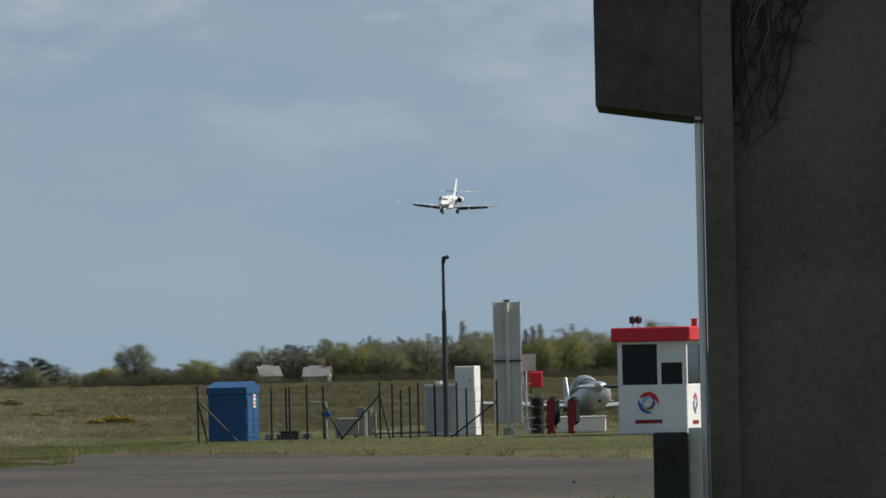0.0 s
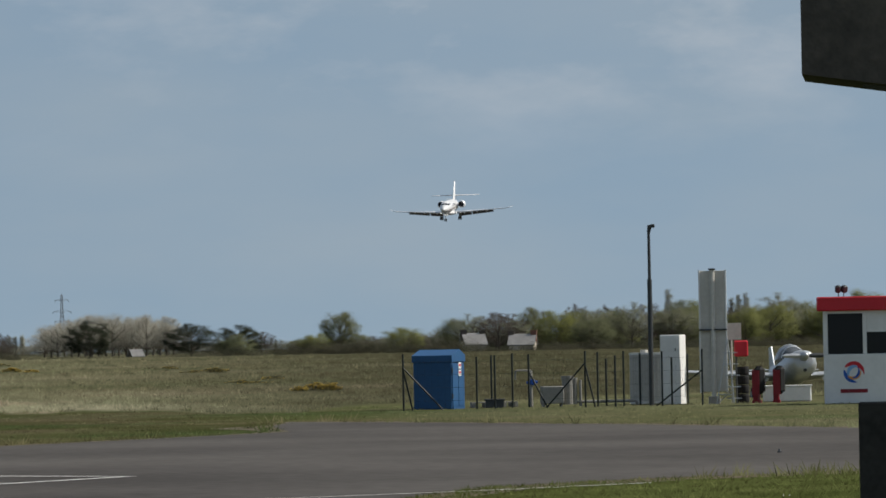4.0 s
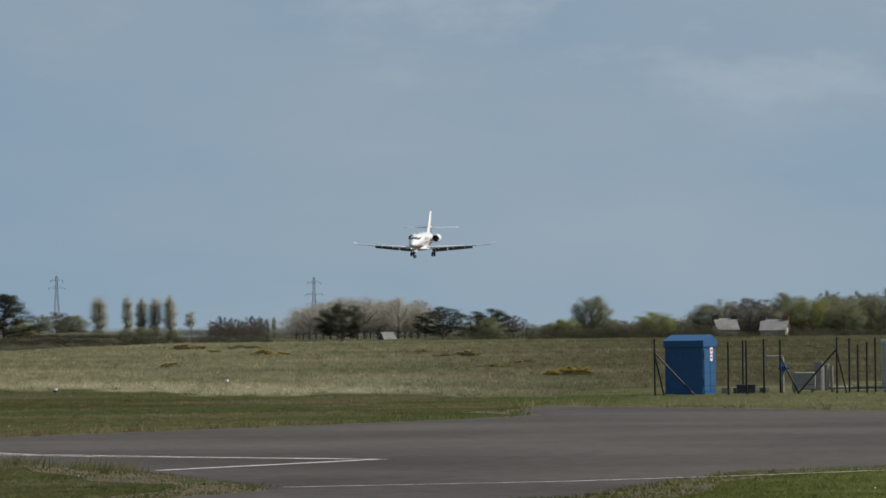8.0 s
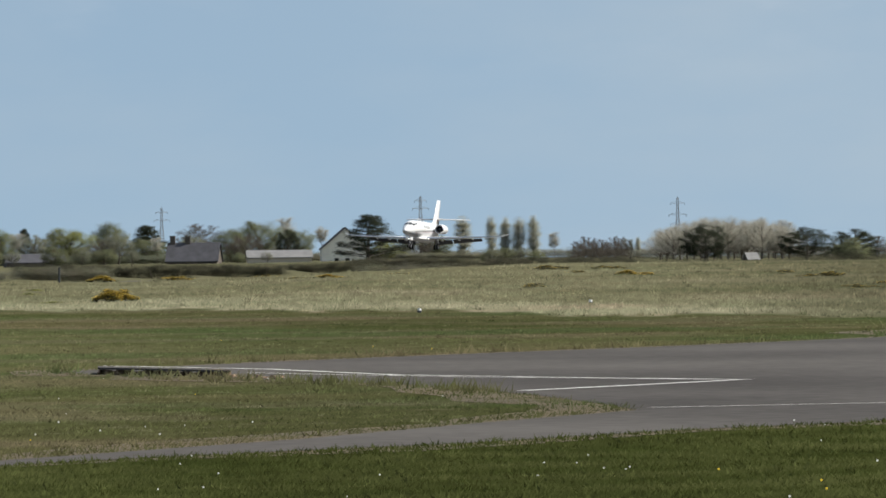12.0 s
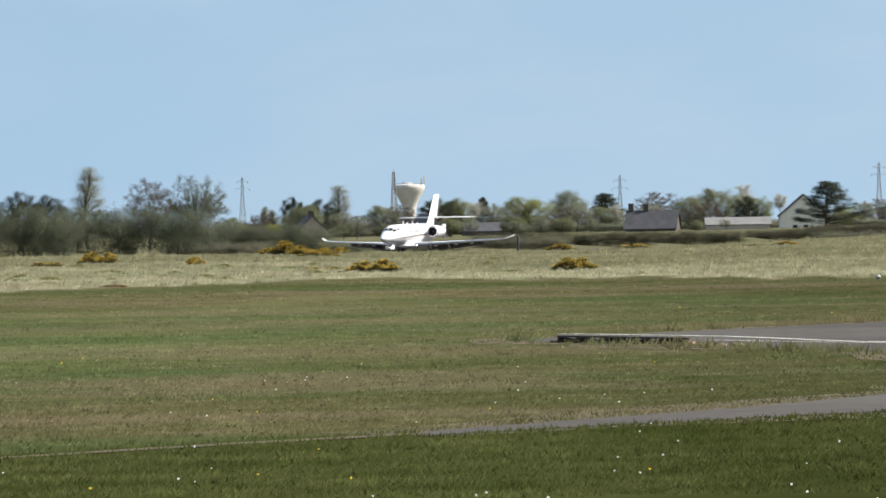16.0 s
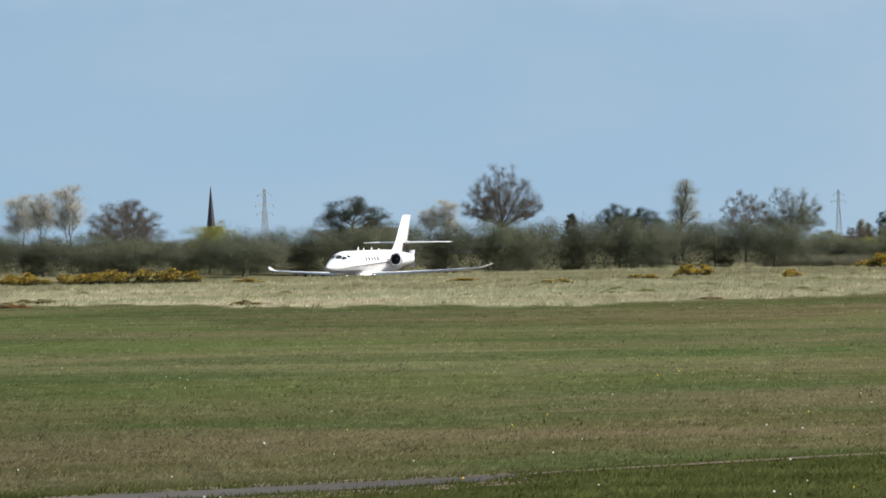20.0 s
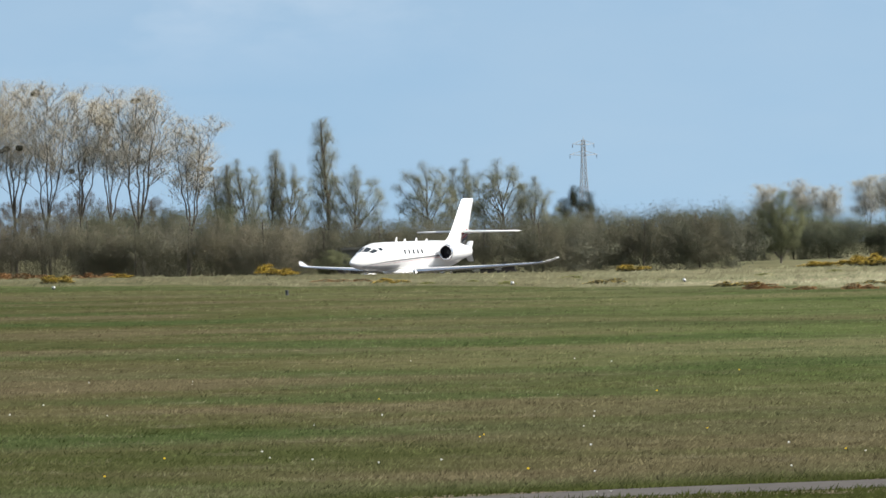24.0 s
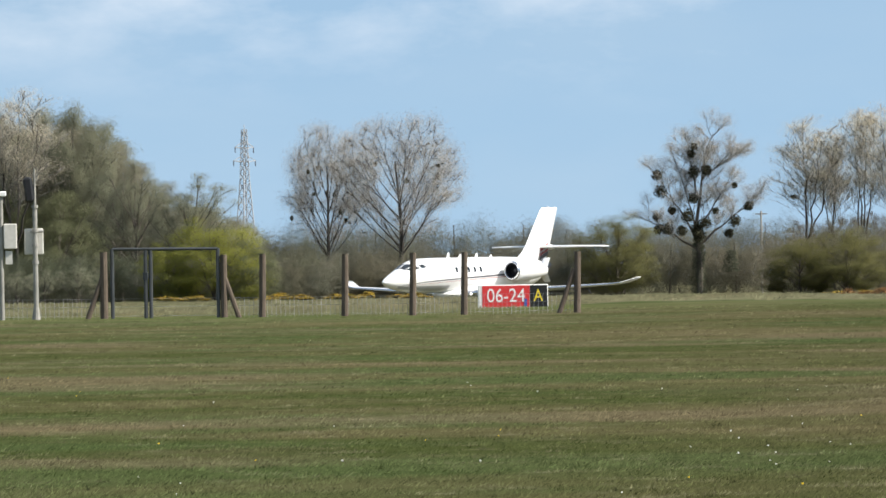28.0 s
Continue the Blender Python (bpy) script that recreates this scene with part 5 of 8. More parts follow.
def belt(b0, b1, d, tops, kinds, label, group, seed, step=None, behind=75):
    """Thickets side by side from bearing b0 to b1; tops: heights along the way."""
    rng = random.Random(seed)
    step = step or 12.0
    n = max(1, int(abs(b1 - b0) / UNIT * d / step))
    for i in range(n + 1):
        b = b0 + (b1 - b0) * i / max(1, n)
        h = float(np.interp(b, *tops) * 1.12 if isinstance(tops[0], tuple) else np.interp(i / max(1, n), np.linspace(0, 1, len(tops)), tops)) * rng.uniform(0.94, 1.06)
        dd = max(d, float(np.interp(b, STRIP_B, STRIP_D)) + behind) * (1 + rng.uniform(-0.01, 0.01)) if d < 1200 and b < 1500 else d * (1 + rng.uniform(-0.012, 0.012))
        src = (THICKETS if d < 1000 else FAR_THICKETS)[kinds[int(rng.random() * len(kinds))]]
        k = step / 12.0 * rng.uniform(0.95, 1.15)
        src.scale = (k, k, h / 5.0)
        x, y = spot(b, dd)
        z = terrain(b, dd)
        h = max(0.6, h - 1.0 - z)
        src.scale = (k, k, h / 5.0)
        t = copy_thing(src, Matrix.Translation((x, y, z)) @ Matrix.Rotation(-b / UNIT + rng.choice((0, math.pi)), 4, "Z"))
        tagged(t, label, "shrubs", group)


belt(1700, 4200, 700, ((1700, 2280, 2400, 2640, 2700, 3000, 4200), (2.3, 2.35, 2.95, 2.95, 2.45, 2.6, 2.7)), (2, 2), "low dark thorn hedge along the field", "field hedge", 1, 9)
belt(870, 1500, 900, (2.4, 2.3, 2.3, 2.35), (2, 2, 1), "low dark hedge before the houses", "house hedge", 2, 8, 58)
belt(330, 870, 900, (1.9, 1.7, 1.8, 2.0, 2.2), (0, 1), "low rough scrub before distant houses", "low scrub", 23, 8, 58)
belt(1480, 1800, 1250, (2.6, 2.7), (2, 2), "low dark hedge before the houses", "house hedge", 22, 10)
belt(2500, 4300, 1960, (4.5, 6, 7, 7.5, 8.5, 8.8), (3, 1, 0), "mixed woodland edge in spring", "woodland", 3, 20)
belt(500, 1500, 2150, (3.6, 3.8, 3.9, 3.6), (0, 1), "garden shrubs round distant houses", "garden shrubs", 4, 20)
SCRUB_B = (-2300, -2040, -1840, -1690, -1590, -1476, -1376, -1275, -1226, -1146, -1056, -956, -876, -780, -676, -576, -525, -396, -355, -275, -186, -126, -45, 25, 80, 143, 293, 353, 400)
SCRUB_H = (6.3, 5.4, 5.3, 4.9, 5.4, 5.6, 5.6, 6.0, 5.4, 5.2, 5.3, 4.9, 4.6, 4.6, 5.3, 5.2, 5.8, 5.2, 6.0, 5.7, 5.2, 5.1, 5.9, 6.4, 6.3, 5.9, 5.2, 4.4, 3.8)
belt(-1500, 400, 840, (SCRUB_B, SCRUB_H), (0, 0, 2, 0), "dense dark evergreen thicket beyond the runway", "runway thicket", 5, 12)
belt(-2300, -1450, 720, (SCRUB_B, SCRUB_H), (1, 0, 1), "dense grey-green thicket beyond the runway", "runway thicket", 6, 11)
belt(-3700, -2250, 698, (5.5, 5.9, 6.6, 7.0, 6.5), (4, 4, 1), "bare brownish thicket under the poplars", "poplar thicket", 7, 11, 40)
belt(-4700, -3650, 690, (6.5, 6.0, 5.5, 5.0), (1, 0, 1), "tall bare thicket near the gate", "gate thicket", 8, 11)
belt(-4700, -3700, 770, (9.5, 9.0, 8.0, 6.5), (4, 1, 4), "dense undergrowth of a copse by the gate", "gate copse", 28, 8)
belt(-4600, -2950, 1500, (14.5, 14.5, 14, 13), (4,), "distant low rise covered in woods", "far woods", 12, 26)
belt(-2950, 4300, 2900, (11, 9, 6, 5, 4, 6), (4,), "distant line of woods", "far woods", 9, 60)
discard(THICKETS + FAR_THICKETS)


# ---------------------------------------------------------------- far landmarks
STEEL = material("galvanised_steel", (0.42, 0.43, 0.44), (0.28, 0.29, 0.30), 0.6, 0.3, scale=2.0)
CONCRETE = material("pale_concrete", (0.64, 0.605, 0.555), (0.52, 0.49, 0.445), 0.9, scale=0.4, fine=6.0)
KIOSKPALE = material("pale_blind", (0.8, 0.8, 0.78), (0.7, 0.7, 0.68), 0.7)
DARKGREYWALL = material("dark_boards", (0.15, 0.148, 0.135), (0.10, 0.098, 0.09), 0.9, scale=1.5, fine=9.0)
SLATE = material("slate_roof", (0.075, 0.075, 0.085), (0.045, 0.045, 0.05), 0.7, scale=0.6, fine=6.0)
STONE = material("granite_wall", (0.13, 0.11, 0.095), (0.075, 0.065, 0.055), 0.95, scale=0.8, fine=5.0)
CREAMWALL = material("whitish_cream_wall", (0.78, 0.74, 0.65), (0.66, 0.62, 0.54), 0.9, scale=0.8, fine=5.0)
RENDERWALL = material("cream_wall", (0.52, 0.47, 0.38), (0.42, 0.38, 0.31), 0.9, scale=0.8, fine=5.0)
TANWALL = material("tan_wall", (0.42, 0.355, 0.295), (0.32, 0.275, 0.23), 0.9, scale=0.8, fine=5.0)
PALEROOF = material("pale_metal_roof", (0.22, 0.215, 0.21), (0.155, 0.155, 0.15), 0.6, scale=0.8, fine=5.0)
BRICK = material("chimney_brick", (0.25, 0.13, 0.09), (0.17, 0.09, 0.065), 0.95, scale=2.0, fine=12.0)
DARKGLASS = glass("dark_glass", (0.02, 0.02, 0.02), 0.08, 0.2)


def lattice(s, x0, z0, w0, x1, z1, w1, n, r):
    """Four legs with cross braces between two levels."""
    for i in range(n):
        f, g = i / n, (i + 1) / n
        za, zb = z0 + (z1 - z0) * f, z0 + (z1 - z0) * g
        wa, wb = w0 + (w1 - w0) * f, w0 + (w1 - w0) * g
        for sx, sy in ((-1, -1), (1, -1), (1, 1), (-1, 1)):
            s.tube((sx * wa, sy * wa, za), (sx * wb, sy * wb, zb), r, r, 4)
        for (ax, ay), (bx, by) in (((-1, -1), (1, -1)), ((1, -1), (1, 1)), ((1, 1), (-1, 1)), ((-1, 1), (-1, -1))):
            s.tube((ax * wa, ay * wa, za), (bx * wb, by * wb, zb), r * 0.6, r * 0.6, 3)
            s.tube((bx * wa, by * wa, za), (ax * wb, ay * wb, zb), r * 0.6, r * 0.6, 3)
            s.tube((ax * wb, ay * wb, zb), (bx * wb, by * wb, zb), r * 0.6, r * 0.6, 3)


def pylon(b, d, u_top, arms, turn):
    h = EYE + u_top * d / UNIT + 1.0
    t = thing("power_pylon", "grey steel lattice power pylon with cross-arms", "pylon", facing(b, d, turn, terrain(max(-4400, min(4400, b)), d)), "power line")
    k = h / 24.0
    s = Shape()
    lattice(s, 0, -0.5, 1.5 * k, 0, h * 0.66, 0.5 * k, 9, 0.075 * k)
    lattice(s, 0, h * 0.66, 0.5 * k, 0, h * 0.97, 0.28 * k, 6, 0.06 * k)
    s.tube((0, 0, h * 0.96), (0, 0, h), 0.09 * k, 0.03 * k, 4)
    part("tower", s, STEEL, t)
    for z, w in arms:
        a = Shape()
        for sd in (-1, 1):
            for y in (-0.3, 0.3):
                a.tube((0.3 * k * sd, y * k, z * h), (w * k * sd, 0, z * h + 0.15), 0.10 * k, 0.07 * k, 4)
            a.tube((0.3 * k * sd, 0, z * h + 0.9 * k), (w * k * sd, 0, z * h + 0.15), 0.07 * k, 0.05 * k, 4)
        arm = part("cross_arm", a, STEEL, t)
        for sd in (-1, 1):
            i = Shape()
            i.tube((w * k * sd, 0, z * h + 0.15), (w * k * sd, 0, z * h - 0.65 * k), 0.07 * k, 0.07 * k, 5)
            part("insulator", i, SLATE, arm)
    return t


pylon(1964, 2600, 96, ((0.88, 2.6), (0.70, 3.4), (0.55, 2.8)), 12)
pylon(1509, 2700, 95.4, ((0.9, 2.4), (0.78, 3.2)), 20)
pylon(1051, 2800, 83.2, ((0.88, 2.6), (0.74, 3.4)), 15)
pylon(383, 2600, 91.5, ((0.9, 2.2), (0.78, 3.0)), 20)
pylon(-632, 2500, 110, ((0.88, 2.6), (0.74, 3.4), (0.62, 3)), 30)
pylon(-1564, 1700, 182, ((0.93, 2.4), (0.84, 3.0)), 25)
pylon(-3884, 1500, 268, ((0.86, 1.6), (0.78, 1.9)), 35)


def water_tower(b, d):
    t = thing("water_tower", "pale concrete water tower with a flared bowl", "water tower", facing(b, d, 0, -1))
    k = d / UNIT
    top = EYE + 76 * k + 1
    prof = [(12, -1), (12, 8 * k + 3), (12, 34 * k + 3), (13.5, 42 * k + 3), (19, 53 * k + 3), (25.5, 65 * k + 3), (28, 71 * k + 3), (28, 76 * k + 3), (26, 77 * k + 3), (10, 78 * k + 3)]
    rings = [[(r * k * math.cos(a), r * k * math.sin(a), z) for a in np.linspace(0, 2 * math.pi, 28, endpoint=False)] for r, z in prof]
    s = Shape().loft(rings)
    part("shell", s, CONCRETE, t, smooth=True)
    s = Shape()
    n = 26
    for i in range(n):
        a = 2 * math.pi * i / n
        p = (27.2 * k * math.cos(a), 27.2 * k * math.sin(a), 76 * k + 3)
        q = (27.2 * k * math.cos(a + 0.24), 27.2 * k * math.sin(a + 0.24), 79.5 * k + 3)
        s.tube(p, (p[0], p[1], 79.5 * k + 3), 0.07, 0.07, 4)
        s.tube((p[0], p[1], 79.5 * k + 3), q, 0.07, 0.07, 4)
    part("railing", s, STEEL, t)
    for x, z in ((27, 91), (22, 88), (-10, 84), (-26, 88)):
        part("antenna", Shape().tube((x * k, 0, 76 * k + 3), (x * k, 0, z * k + 3), 0.22, 0.22, 5), RENDERWALL, t)
    s = Shape().loft([[(r * k * math.cos(a), r * k * math.sin(a), z * k + 3) for a in np.linspace(0, 2 * math.pi, 12, endpoint=False)] for r, z in ((9, 77.5), (6, 80), (1, 81.5))])
    part("dome", s, CONCRETE, t)
    m = thing("lattice_mast", "grey steel lattice radio mast beside a water tower", "mast", facing(b - 27, d - 60, 20, -1))
    s = Shape()
    lattice(s, 0, -0.5, 7 * k, 0, 98 * k + 3, 1.6 * k, 14, 0.12)
    part("tower", s, STEEL, m)
    part("antenna", Shape().tube((0, 0, 98 * k + 3), (0, 0, 104 * k + 3), 0.1, 0.05, 5), STEEL, m)


water_tower(678, 3000)


def church_spire(b, d):
    k = d / UNIT
    t = thing("church", "distant church with a slender slate spire", "church", facing(b, d, 10, -1))
    z0 = EYE + 44 * k
    part("spire", Shape().loft([[(r * k * math.cos(a), r * k * math.sin(a), z) for a in np.linspace(0, 2 * math.pi, 8, endpoint=False)]
                               for r, z in ((9, z0), (5.5, z0 + 30 * k), (0.4, z0 + 81 * k))]), SLATE, t)
    s = Shape().box(0, 0, z0 / 2, 20 * k, 20 * k, z0)
    part("tower", s, STONE, t)
    for x in (-9, 9):
        for y in (-9, 9):
            part("pinnacle", Shape().loft([[(x * k + r * math.cos(a), y * k + r * math.sin(a), z) for a in np.linspace(0, 2 * math.pi, 6, endpoint=False)]
                                          for r, z in ((0.5, z0 - 1), (0.05, z0 + 12 * k))]), SLATE, t)
    part("nave", Shape().prism([(-6, 0), (6, 0), (6, 4), (0, 7), (-6, 4)], 22, pose(0, 22, 0)), STONE, t)


church_spire(-727, 2900)


def house(b, d, w, depth, wall_u, ridge_u, turn, wall, roof, label, chimneys=(), gable=False, windows=(), dormers=()):
    """A house; heights are elevations at its distance."""
    k = d / UNIT
    zw, zr = EYE + wall_u * k + 1, EYE + ridge_u * k + 1
    t = thing("house", label, "house", facing(b, d, turn, -1.0), "distant houses")
    rz = 0 if not gable else 90
    m = Matrix.Rotation(radians(rz), 4, "Z")
    L, W = (w, depth) if not gable else (depth, w)
    part("wall", Shape().prism([(-W / 2, -0.3), (W / 2, -0.3), (W / 2, zw), (0, zr - 0.15), (-W / 2, zw)], L, m @ Matrix.Rotation(radians(90), 4, "Z")), wall, t)
    s = Shape()
    for sd in (-1, 1):
        p = [(-L / 2 - 0.3, sd * (W / 2 + 0.3), zw - 0.25), (L / 2 + 0.3, sd * (W / 2 + 0.3), zw - 0.25), (L / 2 + 0.3, 0, zr), (-L / 2 - 0.3, 0, zr)]
        q = [(x, y, z + 0.2) for x, y, z in p]
        pts = [m @ Vector(v) for v in p + q]
        s.add(pts, [(0, 1, 2, 3), (7, 6, 5, 4), (0, 4, 5, 1), (1, 5, 6, 2), (2, 6, 7, 3), (3, 7, 4, 0)])
    ro = part("roof", s, roof, t)
    for f, top, cm in chimneys:
        p = m @ Vector((f * L / 2, 0, zr))
        c = Shape().box(p.x, p.y, (zr - 1 + top * k + EYE + 1) / 2, 1.1, 0.8, max(0.8, top * k + EYE + 2 - zr + 0.6))
        c.box(p.x, p.y, top * k + EYE + 1.35, 1.25, 0.95, 0.2)
        part("chimney", c, cm, ro)
    for x, z in windows:
        wi = part("window", Shape().box(x, -(depth / 2 + 0.02), z, 1.0, 0.1, 1.3), DARKGLASS, t)
        part("sill", Shape().box(x, -(depth / 2 + 0.08), z - 0.7, 1.2, 0.2, 0.1), PALEROOF, wi)
    for x, z in dormers:
        wi = part("window", Shape().box(x, -(depth * 0.3), z, 1.1, 0.5, 0.9), PALEROOF, t)
    return t


house(1374, 1950, 10.6, 8, 12, 48, 3, CREAMWALL, SLATE, "cream gabled house beside a fir", (), True, ((-2, 1.6), (0.4, 1.6)))
house(1108, 1900, 11, 8, -7, 24, -8, STONE, SLATE, "dark stone cottage with two wide chimneys", ((-0.85, 34, STONE), (-0.25, 33, STONE)), False, ())
house(1258, 1850, 13.4, 8, -2, 9, 2, RENDERWALL, PALEROOF, "long low shed with a pale metal roof", (), False, ())
house(500, 1750, 6.8, 9, -6, 25, 8, TANWALL, SLATE, "rendered gabled house with slate roof among trees", ((-0.7, 30, STONE),), True, ((-2.4, 1.7), (1.6, 1.7)))
house(712, 1700, 6.5, 9, -4, 24, 20, STONE, SLATE, "dark stone gabled cottage by a water tower", ((-0.9, 33, STONE),), True, ())
house(825, 1800, 12, 8, -6, 7, 5, STONE, SLATE, "long dark slate-roofed cottage", ((0.7, 13, BRICK),), False, ())
house(2690, 1650, 3.8, 7, -6, 12, 10, RENDERWALL, PALEROOF, "small house with a pale roof and stone chimneys", ((-0.95, 15.5, STONE), (0.9, 14, STONE)), False, ())
house(2778, 1650, 4.6, 7, -8, 9, -6, RENDERWALL, PALEROOF, "small house with a pale roof behind bushes", ((-0.95, 11.5, STONE), (0.9, 12.5, BRICK)), False, ())
house(-441, 1100, 5.5, 6, 30, 39, 0, STONE, STONE, "low brown-roofed shed over a thicket", (), False, ())
house(2093, 2300, 3.0, 4, -16, -5, 20, STONE, PALEROOF, "distant small cottage with pale roof by pines", (), False, ())

cabin = thing("cabin", "dark low cabin with two pale windows in the scrub", "cabin", facing(-1915, 718, 0, -1.2))
part("wall", Shape().box(-0.6, 1.5, 1.4, 6.2, 3.0, 3.0, bevel=0.03), DARKGREYWALL, cabin)
part("roof", Shape().prism([(-3.3, 2.86), (3.3, 2.86), (3.1, 3.05), (-3.1, 3.05)], 3.5, pose(-0.6, 1.5, 0)), DARKGREYWALL, cabin)
for x in (-2.04, -0.5, 0.97):
    wi = part("window", Shape().box(x, -0.02, 2.45, 0.62, 0.06, 0.45), DARKGLASS, cabin)
    part("blind", Shape().box(x, -0.06, 2.45, 0.58, 0.02, 0.42), KIOSKPALE, wi, "pale closed blind")

# ---------------------------------------------------------------- business jet
WHITE = material("white_gloss_paint", (0.80, 0.80, 0.795), (0.75, 0.75, 0.745), 0.28, scale=0.8, fine=6.0, spec=0.5, coat=0.3)
GREYPAINT = material("dark_grey_stripe", (0.10, 0.10, 0.11), (0.07, 0.07, 0.08), 0.4, scale=1.0)
LIGHTGREY = material("light_grey_paint", (0.42, 0.42, 0.43), (0.36, 0.36, 0.37), 0.4, scale=1.0)
CHROME = material("polished_metal", (0.75, 0.75, 0.76), (0.6, 0.6, 0.62), 0.2, 1.0, scale=1.0)
BLACK = material("black_rubber", (0.02, 0.02, 0.02), (0.012, 0.012, 0.012), 0.85, scale=6.0)
FANDARK = material("fan_blades", (0.035, 0.035, 0.04), (0.015, 0.015, 0.018), 0.5, 0.5, scale=8.0)
REDSTRIPE = material("dark_red_stripe", (0.33, 0.03, 0.03), (0.25, 0.025, 0.025), 0.4)
LAMPGLOW = material("landing_light", (1.0, 0.97, 0.9), (1.0, 0.97, 0.9), 0.4, emit=2.5)
COCKPIT = glass("cockpit_glass", (0.025, 0.03, 0.035), 0.06)

FUS = [(9.95, 1.930, 0.028, 0.028), (9.78, 1.930, 0.190, 0.160), (9.42, 1.940, 0.361, 0.320), (8.9, 1.980, 0.541, 0.489), (8.3, 2.050, 0.703, 0.658), (7.66, 2.150, 0.836, 0.837),
       (7, 2.240, 0.941, 0.978), (6.2, 2.290, 1.007, 1.053), (4.5, 2.300, 1.036, 1.072), (2, 2.300, 1.036, 1.072), (-3, 2.300, 1.036, 1.072), (-4.4, 2.320, 0.988, 1.015), (-5.6, 2.380, 0.883, 0.902),
       (-6.6, 2.460, 0.684, 0.714), (-7.3, 2.580, 0.456, 0.489), (-7.9, 2.680, 0.257, 0.282), (-8.3, 2.740, 0.114, 0.122)]
FX = [f[0] for f in FUS][::-1]


def hull(x, a, off=0.0):
    """A point of the fuselage's skin: a is the angle from the top, towards the left side."""
    zc, w, h = (float(np.interp(x, FX, [f[k] for f in FUS][::-1])) for k in (1, 2, 3))
    return Vector((x, math.sin(a) * (w + off), zc + math.cos(a) * (h + off)))


def skin_patch(x0, x1, a0, a1, off, nx=4, na=4, slant=0.0):
    s = Shape()
    g = [[hull(x0 + (x1 - x0) * i / nx + slant * (j / na - 0.5), a0 + (a1 - a0) * j / na, off) for j in range(na + 1)] for i in range(nx + 1)]
    vs = [p for r in g for p in r]
    k = na + 1
    fs = [(i * k + j, i * k + j + 1, (i + 1) * k + j + 1, (i + 1) * k + j) for i in range(nx) for j in range(na)]
    s.add(vs, fs)
    return s


def swept_patch(x0, x1, sd, a0, a1, wide, off, n=26):
    """A narrow band on the skin that climbs from angle a0 at its front to a1 at its rear."""
    rows = []
    for i in range(n + 1):
        f = i / n
        a = a0 + (a1 - a0) * f ** 0.8
        x = x0 + (x1 - x0) * f
        rows.append((hull(x, sd * (a - wide * (0.3 + 0.7 * f) / 2), off), hull(x, sd * (a + wide * (0.3 + 0.7 * f) / 2), off)))
    s = Shape()
    s.add([p for r in rows for p in r], [(2 * i, 2 * i + 1, 2 * i + 3, 2 * i + 2) for i in range(n)])
    return s


def foil(chord, thick, n=7):
    """Outline of a wing section from the leading edge (0) back to -chord."""
    xs = [0.0, 0.02, 0.1, 0.3, 0.55, 0.8, 1.0]
    up = [0.0, 0.32, 0.75, 1.0, 0.8, 0.4, 0.04]
    lo = [0.0, -0.25, -0.45, -0.55, -0.42, -0.2, -0.02]
    return [(-c * chord, u * thick / 1.6) for c, u in zip(xs, up)] + [(-c * chord, l * thick / 1.6) for c, l in reversed(list(zip(xs, lo))[1:])]


def wing_loft(stations, side):
    rings = []
    for y, xle, chord, z, th in stations:
        rings.append([(xle + px, side * y, z + pz) for px, pz in foil(chord, th)])
    return Shape().loft(rings)


def wheel(s_parent, name, x, y, z, r, w):
    t = part(name, Shape().disc((x, y, z), (0, 1, 0), r, 18, w), BLACK, s_parent)
    part("rim", Shape().disc((x, y, z), (0, 1, 0), r * 0.5, 12, w + 0.02), LIGHTGREY, t)


REVERSERS = []


